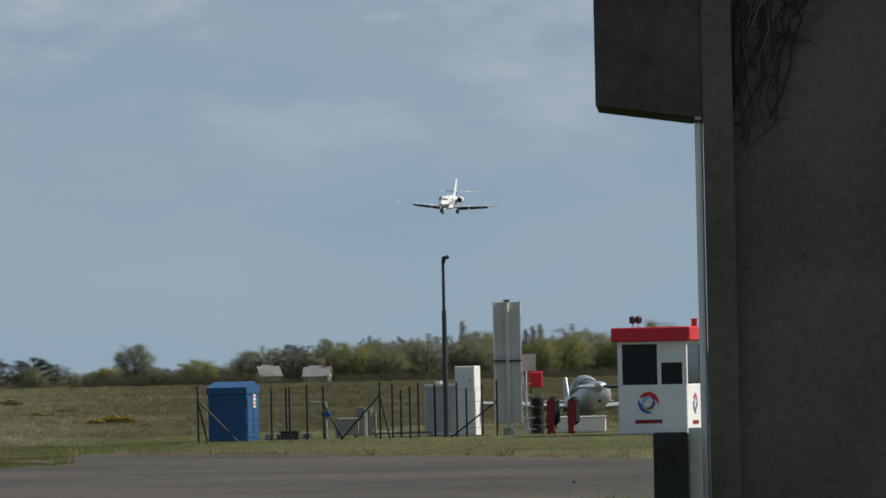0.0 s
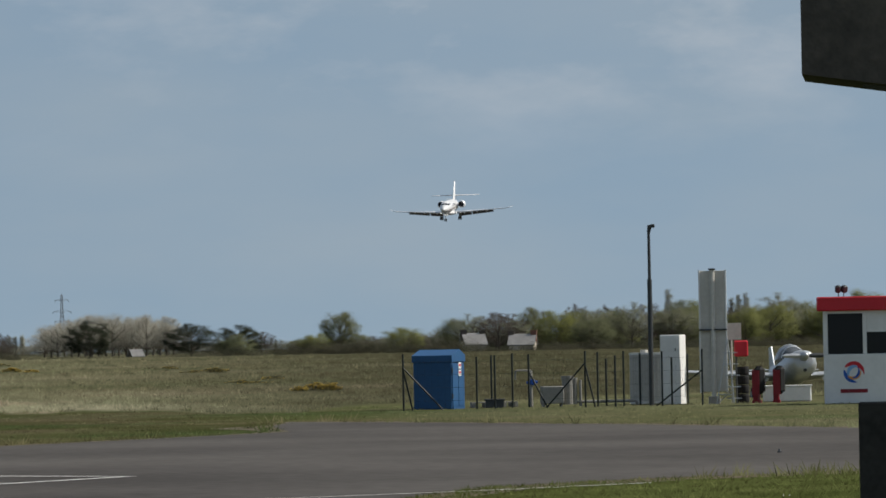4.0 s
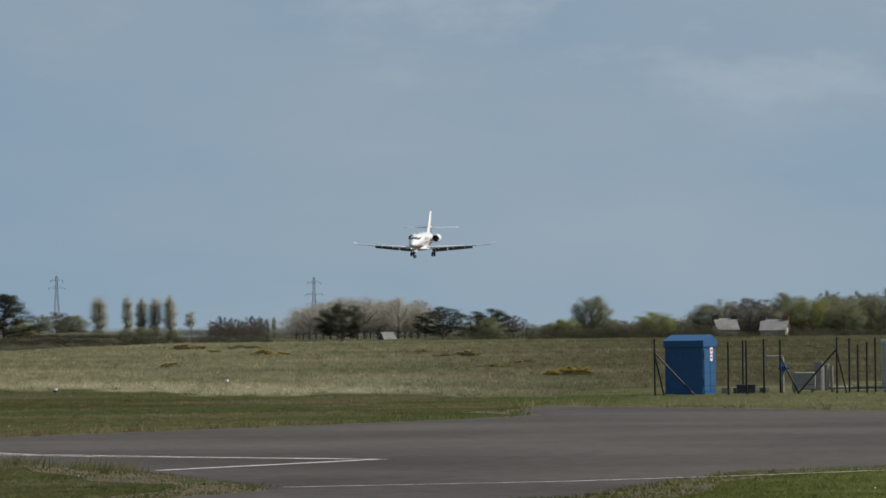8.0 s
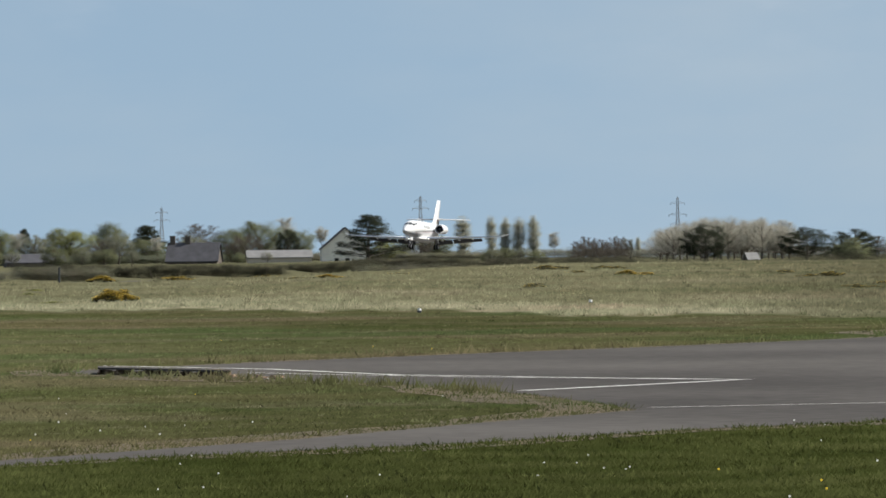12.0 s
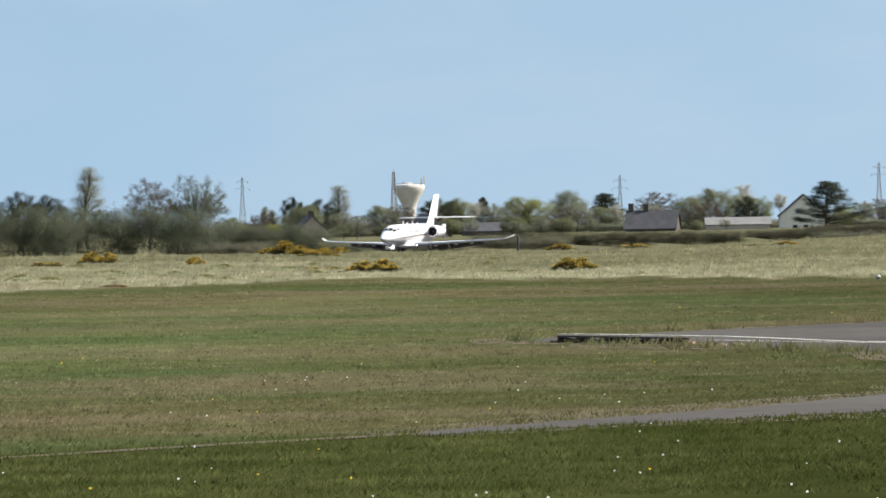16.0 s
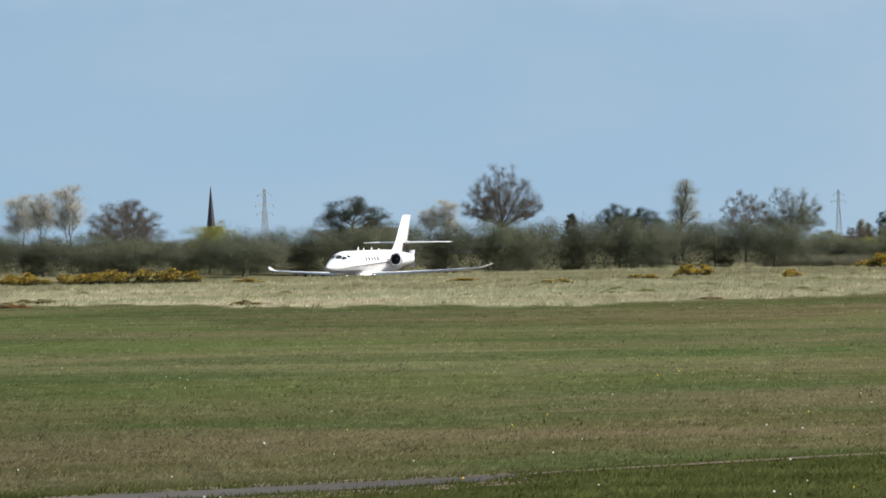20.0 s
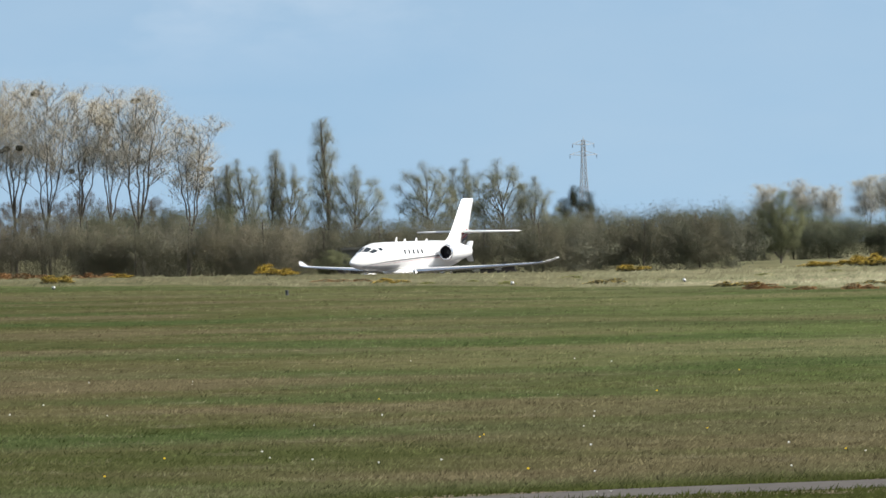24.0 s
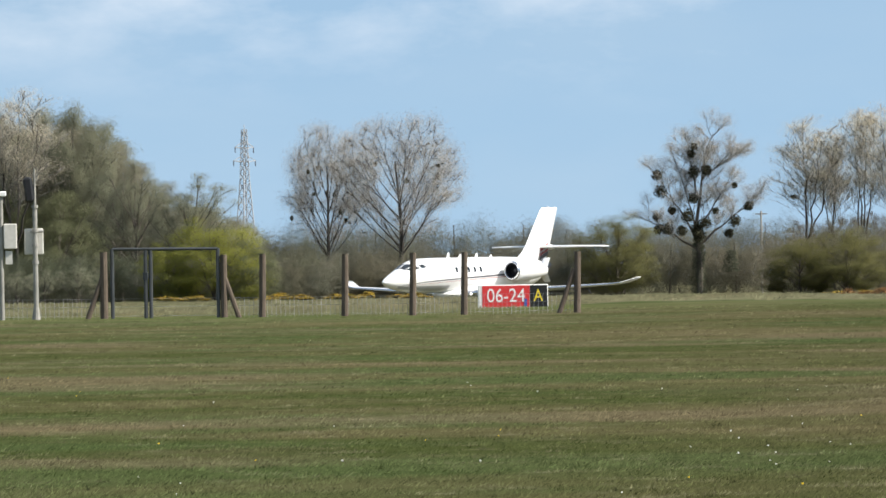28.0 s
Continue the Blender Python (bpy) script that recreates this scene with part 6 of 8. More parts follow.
def build_jet():
    jet = thing("business_jet", "white twin-engined business jet with grey stripes, wheels down", "airplane")
    rings = [[hull(x, 2 * math.pi * k / 28) for k in range(28)] for x in
             (9.95, 9.88, 9.78, 9.6, 9.42, 9.15, 8.9, 8.6, 8.3, 7.98, 7.66, 7.35, 7.0, 6.6, 6.2, 5.4, 4.5, 2, -0.5, -3, -3.7, -4.4, -5, -5.6, -6.1, -6.6, -7.0, -7.3, -7.6, -7.9, -8.3)]
    part("fuselage", Shape().loft(rings), WHITE, jet, smooth=True)
    # belly fairing
    part("belly_fairing", Shape().loft([[(x, math.cos(a) * w, 1.12 + math.sin(a) * h) for a in np.linspace(0, 2 * math.pi, 20, endpoint=False)]
                                       for x, w, h in ((4.2, 0.2, 0.1), (3.4, 0.85, 0.26), (2, 1.25, 0.36), (-1.5, 1.3, 0.38), (-3, 0.9, 0.26), (-4, 0.2, 0.1))]), WHITE, jet, smooth=True)
    for sd in (1, -1):
        # windscreen: two front panes and a side pane each side
        part("windscreen_pane", skin_patch(8.22, 7.5, sd * 0.05, sd * 0.58, 0.012, slant=-0.12), COCKPIT, jet)
        part("windscreen_pane", skin_patch(7.92, 7.22, sd * 0.64, sd * 0.99, 0.012, slant=-0.3), COCKPIT, jet)
        part("cockpit_window", skin_patch(6.98, 6.52, sd * 0.76, sd * 1.03, 0.012, slant=-0.2), COCKPIT, jet)
        for k in range(5):
            x = 3.38 - 0.66 * k
            w = part("cabin_window", skin_patch(x + 0.13, x - 0.13, sd * 1.10, sd * 1.42, 0.01, 2, 3), COCKPIT, jet)
        # stripes that sweep up along the side
        part("stripe", swept_patch(8.6, -4.3, sd, 2.05, 1.52, 0.13, 0.008), GREYPAINT, jet, "dark grey cheat line")
        part("stripe", swept_patch(8.2, -4.2, sd, 2.16, 1.64, 0.035, 0.008), REDSTRIPE, jet, "thin dark red cheat line")
        # shade below the nose, put on as a light grey patch
        part("lower_band", skin_patch(8.9, 3.9, sd * 2.2, sd * 2.62, 0.006, 16, 3), LIGHTGREY, jet, "light grey shade painted under the nose")
        # wing
        st = [(0.9, 2.5, 4.0, 1.15, 0.44), (3.5, 1.6, 2.95, 1.27, 0.32), (6.5, 0.55, 2.2, 1.40, 0.22), (9.5, -0.5, 1.5, 1.56, 0.14), (10.15, -0.85, 1.2, 1.66, 0.10), (10.5, -1.3, 0.9, 1.80, 0.07), (10.8, -1.8, 0.55, 1.98, 0.04)]
        wing = part("wing", wing_loft(st, sd), WHITE, jet, smooth=True)
        part("leading_edge", wing_loft([(1.15, 2.43, 0.28, 1.16, 0.24), (3.5, 1.62, 0.22, 1.275, 0.2), (9.5, -0.48, 0.14, 1.565, 0.10), (10.15, -0.82, 0.1, 1.665, 0.07)], sd), CHROME, wing, "polished metal leading edge")
        # flaps let down; dark grey puts the shade of their faces into the colour
        for y0, y1, c0, c1, xa, xb, za, zb in ((1.3, 3.6, 0.95, 0.8, -1.15, -1.15, 1.02, 1.13), (3.75, 7.4, 0.78, 0.56, -1.15, -1.5, 1.14, 1.35)):
            fl = Shape()
            fl.loft([[(x, sd * y, z), (x - c * 0.80, sd * y, z - c * 0.58), (x - c * 0.82, sd * y, z - c * 0.62), (x - 0.02, sd * y, z - 0.1)] for y, c, x, z in ((y0, c0, xa, za), (y1, c1, xb, zb))])
            part("flap", fl, GREYPAINT, wing, "lowered flap, its shade put in as dark grey")
        for y, x, z in ((2.4, -0.6, 0.98), (4.6, -0.9, 1.1), (6.3, -1.2, 1.2)):
            part("flap_fairing", Shape().loft([[(x + q, sd * y + r * math.cos(a), z + 0.9 * r * math.sin(a)) for a in np.linspace(0, 2 * math.pi, 8, endpoint=False)] for q, r in ((0.7, 0.02), (0.3, 0.1), (-0.6, 0.11), (-1.1, 0.02))]), WHITE, wing, smooth=True)
        part("landing_light", Shape().disc((2.36, sd * 1.32, 1.12), (1, 0, 0), 0.075, 12, 0.05), LAMPGLOW, wing, "bright white landing light")
        # engine
        ez, ey = 2.5, sd * 1.78
        prof = [(-1.72, 0.50), (-1.66, 0.56), (-1.75, 0.61), (-2.3, 0.68), (-3.2, 0.69), (-4.2, 0.60), (-5.0, 0.45), (-5.25, 0.40)]
        ring = lambda x, r: [(x + 0.25, ey + 0.93 * r * math.cos(a), ez + 0.93 * r * math.sin(a)) for a in np.linspace(0, 2 * math.pi, 24, endpoint=False)]
        nac = part("nacelle", Shape().loft([ring(x, r) for x, r in prof], close=False), WHITE, jet, smooth=True)
        part("inlet_duct", Shape().loft([ring(x, r) for x, r in ((-5.2, 0.37), (-2.5, 0.45), (-1.95, 0.475), (-1.74, 0.50))], close=False), FANDARK, nac, "dark inside of the engine duct")
        part("intake_lip", Shape().loft([ring(x, r) for x, r in ((-1.80, 0.485), (-1.70, 0.50), (-1.645, 0.56), (-1.74, 0.622), (-1.84, 0.632))], close=False), CHROME, nac, "polished metal intake lip", True)
        part("fan", Shape().disc((-2.0, ey, ez), (1, 0, 0), 0.43, 20, 0.05), FANDARK, nac)
        part("spinner", Shape().loft([ring(x, r) for x, r in ((-2.22, 0.13), (-2.1, 0.09), (-1.98, 0.02))]), GREYPAINT, nac)
        part("exhaust", Shape().tube((-4.85, ey, ez), (-5.2, ey, ez), 0.33, 0.28, 16), FANDARK, nac)
        part("engine_pylon", wing_loft([(0.75, -2.3, 2.6, 2.5, 0.3), (1.35, -2.5, 2.4, 2.5, 0.24)], sd), WHITE, jet)
        # thrust reverser doors, hinged at the rear of the nacelle
        for up in (1, -1):
            door = Shape().loft([[(q, r * math.sin(a), up * (r * math.cos(a) - 0.60)) for a in np.linspace(-0.5, 0.5, 7)] + [(q, (r - 0.02) * math.sin(a), up * ((r - 0.02) * math.cos(a) - 0.60)) for a in np.linspace(0.5, -0.5, 7)] for q, r in ((0.25, 0.615), (0.0, 0.58), (-0.4, 0.50))])
            REVERSERS.append((part("reverser_door", door, WHITE, jet, "white thrust reverser door"), up, ey, ez))
        # tailplane
        part("tailplane", wing_loft([(0.02, -7.05, 1.9, 3.92, 0.22), (4.12, -8.05, 1.0, 3.92, 0.1), (4.22, -8.3, 0.7, 3.92, 0.05)], sd), WHITE, jet, smooth=True)
        # main gear
        g = part("main_gear", Shape().tube((-0.7, sd * 1.55, 1.2), (-0.7, sd * 1.6, 0.2), 0.09, 0.08, 10).tube((-0.7, sd * 1.55, 1.0), (-0.2, sd * 1.5, 1.25), 0.05, 0.05, 6).tube((-0.7, sd * 1.36, 0.14), (-0.7, sd * 1.84, 0.14), 0.05, 0.05, 6), LIGHTGREY, jet)
        for k in (-0.17, 0.17):
            wheel(g, "tyre", -0.7, sd * 1.6 + k, 0.14, 0.34, 0.2)
        part("gear_door", Shape().box(-0.7, sd * 1.82, 0.9, 0.8, 0.03, 0.55, pose(0, 0, 0, sd * 12, 0, 0)), WHITE, g)
    # fin
    fin = [(3.0, -3.7, 4.2, 0.22), (3.25, -4.7, 3.3, 0.30), (3.6, -5.25, 3.0, 0.28), (4.1, -5.75, 2.72, 0.24), (6.25, -7.42, 1.9, 0.16), (6.4, -7.6, 1.7, 0.10)]
    s = Shape().loft([[(x + px, pz * 1.1, z) for px, pz in [(a, b) for a, b in foil(c, th)]] for z, x, c, th in fin])
    fn = part("fin", s, WHITE, jet, smooth=True)
    part("bullet_fairing", Shape().loft([[(x, r * math.cos(a), 3.92 + r * math.sin(a)) for a in np.linspace(0, 2 * math.pi, 12, endpoint=False)] for x, r in ((-6.7, 0.02), (-7.2, 0.17), (-8.6, 0.17), (-9.2, 0.03))]), WHITE, fn, smooth=True)
    for z0, z1, m in ((3.1, 3.34, GREYPAINT), (3.36, 3.5, REDSTRIPE), (3.52, 3.62, LIGHTGREY), (3.64, 3.84, REDSTRIPE)):
        for sd in (1, -1):
            q = Shape().add([(-6.95 - (z1 - 3.2) * 0.2, sd * 0.215, z0), (-8.05, sd * 0.15, z0 + 0.35), (-8.05, sd * 0.15, z1 + 0.35), (-6.95 - (z1 - 3.2) * 0.2, sd * 0.215, z1)], [(0, 1, 2, 3)])
            part("tail_stripe", q, m, fn)
    part("tail_cone", Shape().loft([[(x, r * math.cos(a), z + r * math.sin(a)) for a in np.linspace(0, 2 * math.pi, 12, endpoint=False)] for x, r, z in ((-7.55, 0.41, 2.66), (-8.1, 0.26, 2.74), (-8.55, 0.05, 2.8))]), GREYPAINT, jet, "dark grey tail cone")
    part("beacon", Shape().disc((-8.3, 0, 6.42), (0, 0, 1), 0.07, 8, 0.08), WHITE, fn)
    # antennas
    for x, h in ((2.9, 0.34), (1.6, 0.22), (-0.2, 0.26), (-1.8, 0.16)):
        part("antenna", Shape().prism([(-0.16, 0), (0.16, 0), (-0.02, h), (-0.14, h)], 0.04, pose(x, 0, 3.35)), WHITE, jet)
    # nose gear
    g = part("nose_gear", Shape().tube((7.1, 0, 1.4), (7.2, 0, 0.1), 0.07, 0.06, 10).tube((7.2, -0.18, 0.06), (7.2, 0.18, 0.06), 0.04, 0.04, 6), LIGHTGREY, jet)
    for k in (-0.14, 0.14):
        wheel(g, "tyre", 7.2, k, 0.05, 0.25, 0.13)
    part("taxi_light", Shape().disc((7.28, 0, 0.95), (1, 0, 0), 0.06, 10, 0.05), LAMPGLOW, g, "bright white taxi light")
    for sd in (1, -1):
        part("gear_door", Shape().box(7.3, sd * 0.3, 0.95, 1.2, 0.03, 0.4), WHITE, g)
    return jet


jet = build_jet()

# ---------------------------------------------------------------- fuel station
BLUE = material("blue_painted_metal", (0.026, 0.098, 0.225), (0.019, 0.075, 0.18), 0.5, scale=1.2, fine=10.0)
REDPAINT = material("red_painted_metal", (0.62, 0.03, 0.045), (0.5, 0.025, 0.035), 0.45, scale=1.0)
KIOSKWHITE = material("white_panel", (0.78, 0.78, 0.76), (0.68, 0.68, 0.66), 0.6, scale=0.9, fine=8.0)
CABINETGREY = material("weathered_white_sheet", (0.56, 0.555, 0.53), (0.42, 0.415, 0.39), 0.6, scale=0.9, fine=8.0)
BOARDGREY = material("grey_sheet_metal", (0.60, 0.58, 0.53), (0.47, 0.455, 0.41), 0.6, 0.0, scale=1.0, fine=8.0)
DARKGREEN = material("dark_green_fence_paint", (0.018, 0.026, 0.022), (0.012, 0.016, 0.015), 0.6, scale=2.0)
DARKGREY = material("dark_grey_metal", (0.07, 0.075, 0.08), (0.045, 0.05, 0.052), 0.55, 0.3, scale=2.0)
LOGOBLUE = material("logo_blue", (0.02, 0.10, 0.42), (0.02, 0.09, 0.38), 0.5)
POLEGREY = material("dull_galvanised_pole", (0.34, 0.33, 0.30), (0.22, 0.215, 0.195), 0.7, 0.1, scale=1.2, fine=8.0)
DARKRED = material("dark_red_paint", (0.27, 0.02, 0.03), (0.19, 0.016, 0.024), 0.5, scale=1.5)
LOGOPALE = material("logo_pale_blue", (0.25, 0.45, 0.7), (0.22, 0.4, 0.65), 0.5)
LOGOORANGE = material("logo_orange", (0.75, 0.35, 0.05), (0.7, 0.3, 0.05), 0.5)
OLDCONCRETE = material("dark_weathered_concrete", (0.170, 0.148, 0.122), (0.095, 0.083, 0.068), 0.95, scale=0.5, fine=14.0, bump=0.5)
# eave concrete, a darker tone than the wall
EAVECONCRETE = material("dark_eave_concrete", (0.115, 0.098, 0.082), (0.055, 0.048, 0.042), 0.95, scale=0.7, fine=10.0, bump=0.5)
BARECONCRETE = material("grey_concrete", (0.34, 0.33, 0.30), (0.24, 0.23, 0.21), 0.95, scale=2.0, fine=14.0)
SILVER = material("bare_aluminium", (0.52, 0.54, 0.56), (0.42, 0.44, 0.46), 0.35, 0.45, scale=1.0, fine=8.0)
# low wall concrete, nearly black throughout
BLACKWALL = material("near_black_concrete", (0.05, 0.047, 0.043), (0.025, 0.024, 0.022), 0.95, scale=1.5, fine=12.0, bump=0.4)
CLEARGLASS = glass("canopy_glass", (0.09, 0.10, 0.11), 0.05)
DF = 238.0
K = DF / UNIT


def fx(b, b0):
    """Sideways metres from the bearing b0 at the fuel station."""
    return (b - b0) * K


def kiosk():
    b0 = 3384
    t = thing("fuel_kiosk", "white fuel kiosk with red roof band and dark windows", "kiosk", facing(b0, 234, -13))
    w, dp, h = 1.88, 1.9, 2.52
    k = 240 / UNIT
    part("body", Shape().box(0, 0, 0.66, w, dp, 1.32, bevel=0.02), KIOSKWHITE, t)
    part("ceiling_panel", Shape().box(0, 0, 2.46, w, dp, 0.12), KIOSKWHITE, t)
    for x in (-w / 2 + 0.06, w / 2 - 0.06):
        for y in (-dp / 2 + 0.06, dp / 2 - 0.06):
            part("corner_post", Shape().box(x, y, 1.86, 0.12, 0.12, 1.08), KIOSKWHITE, t)
    part("mullion", Shape().box(0.19, -dp / 2 + 0.05, 1.86, 0.1, 0.1, 1.08), KIOSKWHITE, t)
    part("upper_panel", Shape().box(0.53, -dp / 2 + 0.05, 2.15, 0.6, 0.06, 0.5), KIOSKWHITE, t)
    part("roof_band", Shape().box(0, 0, 2.66, w + 0.28, dp + 0.28, 0.38, bevel=0.03), REDPAINT, t, "bright red roof band")
    part("window", Shape().box(-0.40, -dp / 2 + 0.05, 1.86, 1.06, 0.02, 1.08), DARKGLASS, t)
    part("window", Shape().box(0.53, -dp / 2 + 0.05, 1.62, 0.6, 0.02, 0.58), DARKGLASS, t)
    for x in (-w / 2 + 0.05, w / 2 - 0.05):
        part("window", Shape().box(x, 0, 1.86, 0.02, dp - 0.2, 1.08), DARKGLASS, t)
    part("window", Shape().box(0, dp / 2 - 0.05, 1.86, w - 0.2, 0.02, 1.08), DARKGLASS, t)
    # a plain round emblem of coloured crescents, and a bar for the name
    def crescent(cx, cz, r, a0, a1, thick, place):
        s, n = Shape(), 12
        for i in range(n):
            f, g = i / n, (i + 1) / n
            pts = []
            for q, out in ((f, 0), (f, 1), (g, 1), (g, 0)):
                a = a0 + (a1 - a0) * q
                rr = r - (0 if out else thick * math.sin(math.pi * min(1, q * 0.9 + 0.1)))
                pts.append(place(cx + rr * math.cos(a), cz + rr * math.sin(a)))
            s.add(pts, [(0, 1, 2, 3)])
        return s
    arcs = ((0.29, 2.6, -0.3, 0.15, REDPAINT), (0.285, 2.9, 5.1, 0.12, LOGOBLUE), (0.19, 0.9, 4.2, 0.10, LOGOPALE), (0.20, 3.7, 6.6, 0.09, LOGOORANGE), (0.17, 4.4, 7.3, 0.07, LOGOBLUE))
    for k, (r, a0, a1, th, m) in enumerate(arcs):
        part("emblem", crescent(-0.12, 0.84, r, a0, a1, th, lambda x, z: (x, -dp / 2 - 0.006 - 0.003 * k, z)), m, t)
        part("emblem", crescent(0.0, 0.8, r * 0.95, a0, a1, th, lambda x, z: (w / 2 + 0.006 + 0.003 * k, x, z)), m, t)
    part("name_bar", Shape().box(-0.12, -dp / 2 - 0.006, 0.34, 0.74, 0.008, 0.10), DARKRED, t, "dark red bar in place of lettering")
    part("name_bar", Shape().box(w / 2 + 0.006, 0.0, 0.3, 0.008, 0.7, 0.10), DARKRED, t, "dark red bar in place of lettering")
    # floodlight on the roof
    x0, y0, z0 = spot(b0, 234)[0], spot(b0, 234)[1], 2.9
    f = thing("floodlight", "small dark floodlight on a kiosk roof", "floodlight", facing(b0 - 42, 233.6, 10, 2.85))
    part("bracket", Shape().tube((-0.07, 0, 0), (-0.07, 0, 0.14), 0.012, 0.012, 5).tube((0.07, 0, 0), (0.07, 0, 0.14), 0.012, 0.012, 5), DARKGREY, f)
    for x in (-0.08, 0.09):
        part("housing", Shape().box(x, 0, 0.24, 0.15, 0.16, 0.2, pose(0, 0, 0, 12, 0, 20 * (1 if x > 0 else -1)), 0.03), DARKGREY, f)
    g = thing("warning_lamp", "small red lamp box on a kiosk roof", "lamp", facing(b0 + 62, 234.6, 0, 2.85))
    part("housing", Shape().box(0, 0, 0.11, 0.16, 0.16, 0.22, bevel=0.02), REDPAINT, g)
    part("cap", Shape().box(0, 0, 0.235, 0.18, 0.18, 0.03), REDPAINT, g)


def storage_box():
    t = thing("storage_cabinet", "blue painted metal storage cabinet with a gabled lid", "cabinet", facing(2628, 238.5, -20))
    w, dp, h = 1.10, 1.02, 1.42
    part("body", Shape().box(0, 0, h / 2, w, dp, h, bevel=0.015), BLUE, t)
    part("lid", Shape().prism([(-dp / 2 - 0.03, h - 0.14), (dp / 2 + 0.03, h - 0.14), (dp / 2 + 0.03, h + 0.04), (0.1, h + 0.2), (-dp / 2 - 0.03, h + 0.04)], w + 0.06, Matrix.Rotation(radians(90), 4, "Z")), BLUE, t)
    part("door", Shape().box(w / 2 + 0.012, -0.24, h / 2 - 0.06, 0.02, 0.44, h - 0.3), BLUE, t)
    part("door", Shape().box(w / 2 + 0.012, 0.24, h / 2 - 0.06, 0.02, 0.44, h - 0.3), BLUE, t)
    part("hinge", Shape().box(w / 2 + 0.02, -0.48, 1.05, 0.03, 0.04, 0.14), DARKGREY, t)
    part("hinge", Shape().box(w / 2 + 0.02, -0.48, 0.35, 0.03, 0.04, 0.14), DARKGREY, t)
    for z in (1.18, 0.98):
        part("warning_label", Shape().box(w / 2 + 0.026, 0.1, z, 0.006, 0.2, 0.17), KIOSKWHITE, t)
        part("warning_bar", Shape().box(w / 2 + 0.031, 0.1, z + 0.01, 0.004, 0.13, 0.06), REDPAINT, t)
    part("skid", Shape().box(0, 0, 0.03, w + 0.06, dp - 0.1, 0.08), BLUE, t)


FENCE_A = [2565, 2695, 2721, 2727, 2758, 2787, 2887, 2909, 2924, 2940, 2955, 2984, 3023, 3040, 3068, 3094]


def compound_fence():
    f = thing("compound_fence", "dark green wire fence with angled braces round fuel equipment", "fence", Matrix())
    rng = random.Random(5)
    for i, b in enumerate(FENCE_A):
        d = 236.5 + (i % 3) * 1.4 * (1 if 1 < i < 15 else 0)
        p = on_ground(b, d)
        h = 1.52 if i in (0, 6, 15) else rng.uniform(1.28, 1.5)
        part("post", Shape().tube(p, p + Vector((0, 0, h)), 0.027, 0.027, 6), DARKGREEN, f)
    for b, db, h in ((2565, 70, 1.15), (2565, 16, 1.1), (2887, -70, 1.2), (2887, 17, 1.15), (3094, -82, 0.95), (2787, 33, 1.0)):
        p, q = on_ground(b, 236.4), on_ground(b + db, 236.3)
        part("brace", Shape().tube(p + Vector((0, 0, h)), q, 0.024, 0.024, 6), DARKGREEN, f)
    # wire mesh, drawn thin
    s = Shape()
    for z in (0.25, 0.6, 0.95, 1.3):
        pts = [on_ground(b, 236.5) + Vector((0, 0, z)) for b in (2565, 2887, 3094)]
        s.path(pts, [0.003] * 3, 3)
    for b in range(2567, 3094, 12):
        p = on_ground(b, 236.5)
        s.tube(p + Vector((0, 0, 0.05)), p + Vector((0, 0, 1.36)), 0.0014, 0.0014, 3, False)
    part("wire_mesh", s, DARKGREEN, f)


def pipework():
    t = thing("fuel_pipework", "grey and blue fuel pipes with a valve", "pipes", Matrix())
    def P(b, z, d=239.5):
        return on_ground(b, d) + Vector((0, 0, z))
    part("riser", Shape().path([P(2791, 0), P(2791, 1.0)], [0.05, 0.04], 8).path([P(2791, 1.0), P(2764, 1.0), P(2763, 0.75)], [0.025] * 3, 6), POLEGREY, t)
    part("valve", Shape().box(*P(2793, 0.68), 0.13, 0.16, 0.17, bevel=0.03).tube(P(2783, 0.66), P(2803, 0.68), 0.035, 0.035, 8), LOGOBLUE, t, "blue valve")
    part("low_pipe", Shape().path([P(2846, 0.12), P(2976, 0.12), P(2980, 0.0)], [0.04] * 3, 8), POLEGREY, t)
    for b, r, h in ((2856, 0.16, 0.75), (2868, 0.07, 0.7)):
        c = part("filter", Shape().tube(P(b, 0.05), P(b, h), r, r, 14).tube(P(b, h), P(b, h + 0.08), r * 1.15, r * 1.15, 14), POLEGREY, t)
    part("post", Shape().tube(P(2878, 0), P(2878, 0.72), 0.04, 0.04, 6), POLEGREY, t)
    m = facing(2828, 239.2, 10)
    g = thing("meter_cabinet", "dull grey metal meter cabinet on short legs", "cabinet", m)
    part("body", Shape().box(0, 0, 0.32, 0.6, 0.4, 0.48, bevel=0.02), POLEGREY, g)
    for x in (-0.25, 0.25):
        part("leg", Shape().box(x, 0, 0.05, 0.05, 0.3, 0.12), POLEGREY, g)
    for k, (b, d) in enumerate(((2709, 240), (2738, 240.5))):
        p = thing("pallet", "weathered wooden pallet lying in the grass", "pallet", facing(b, d, 6 + 9 * k), "pallets")
        for j in range(5):
            part("board", Shape().box(0, -0.3 + 0.15 * j, 0.14, 0.75, 0.1, 0.025), BARECONCRETE, p)
        for x in (-0.33, 0, 0.33):
            part("bearer", Shape().box(x, 0, 0.065, 0.09, 0.7, 0.12), BARECONCRETE, p)
    q = thing("manhole_cover", "dark metal cover on a low plinth", "cover", facing(2726, 238.6, 0))
    part("plinth", Shape().box(0, 0, 0.1, 0.5, 0.4, 0.2), DARKGREY, q)
    part("cover", Shape().box(0, 0, 0.225, 0.56, 0.46, 0.05, bevel=0.01), DARKGREY, q)


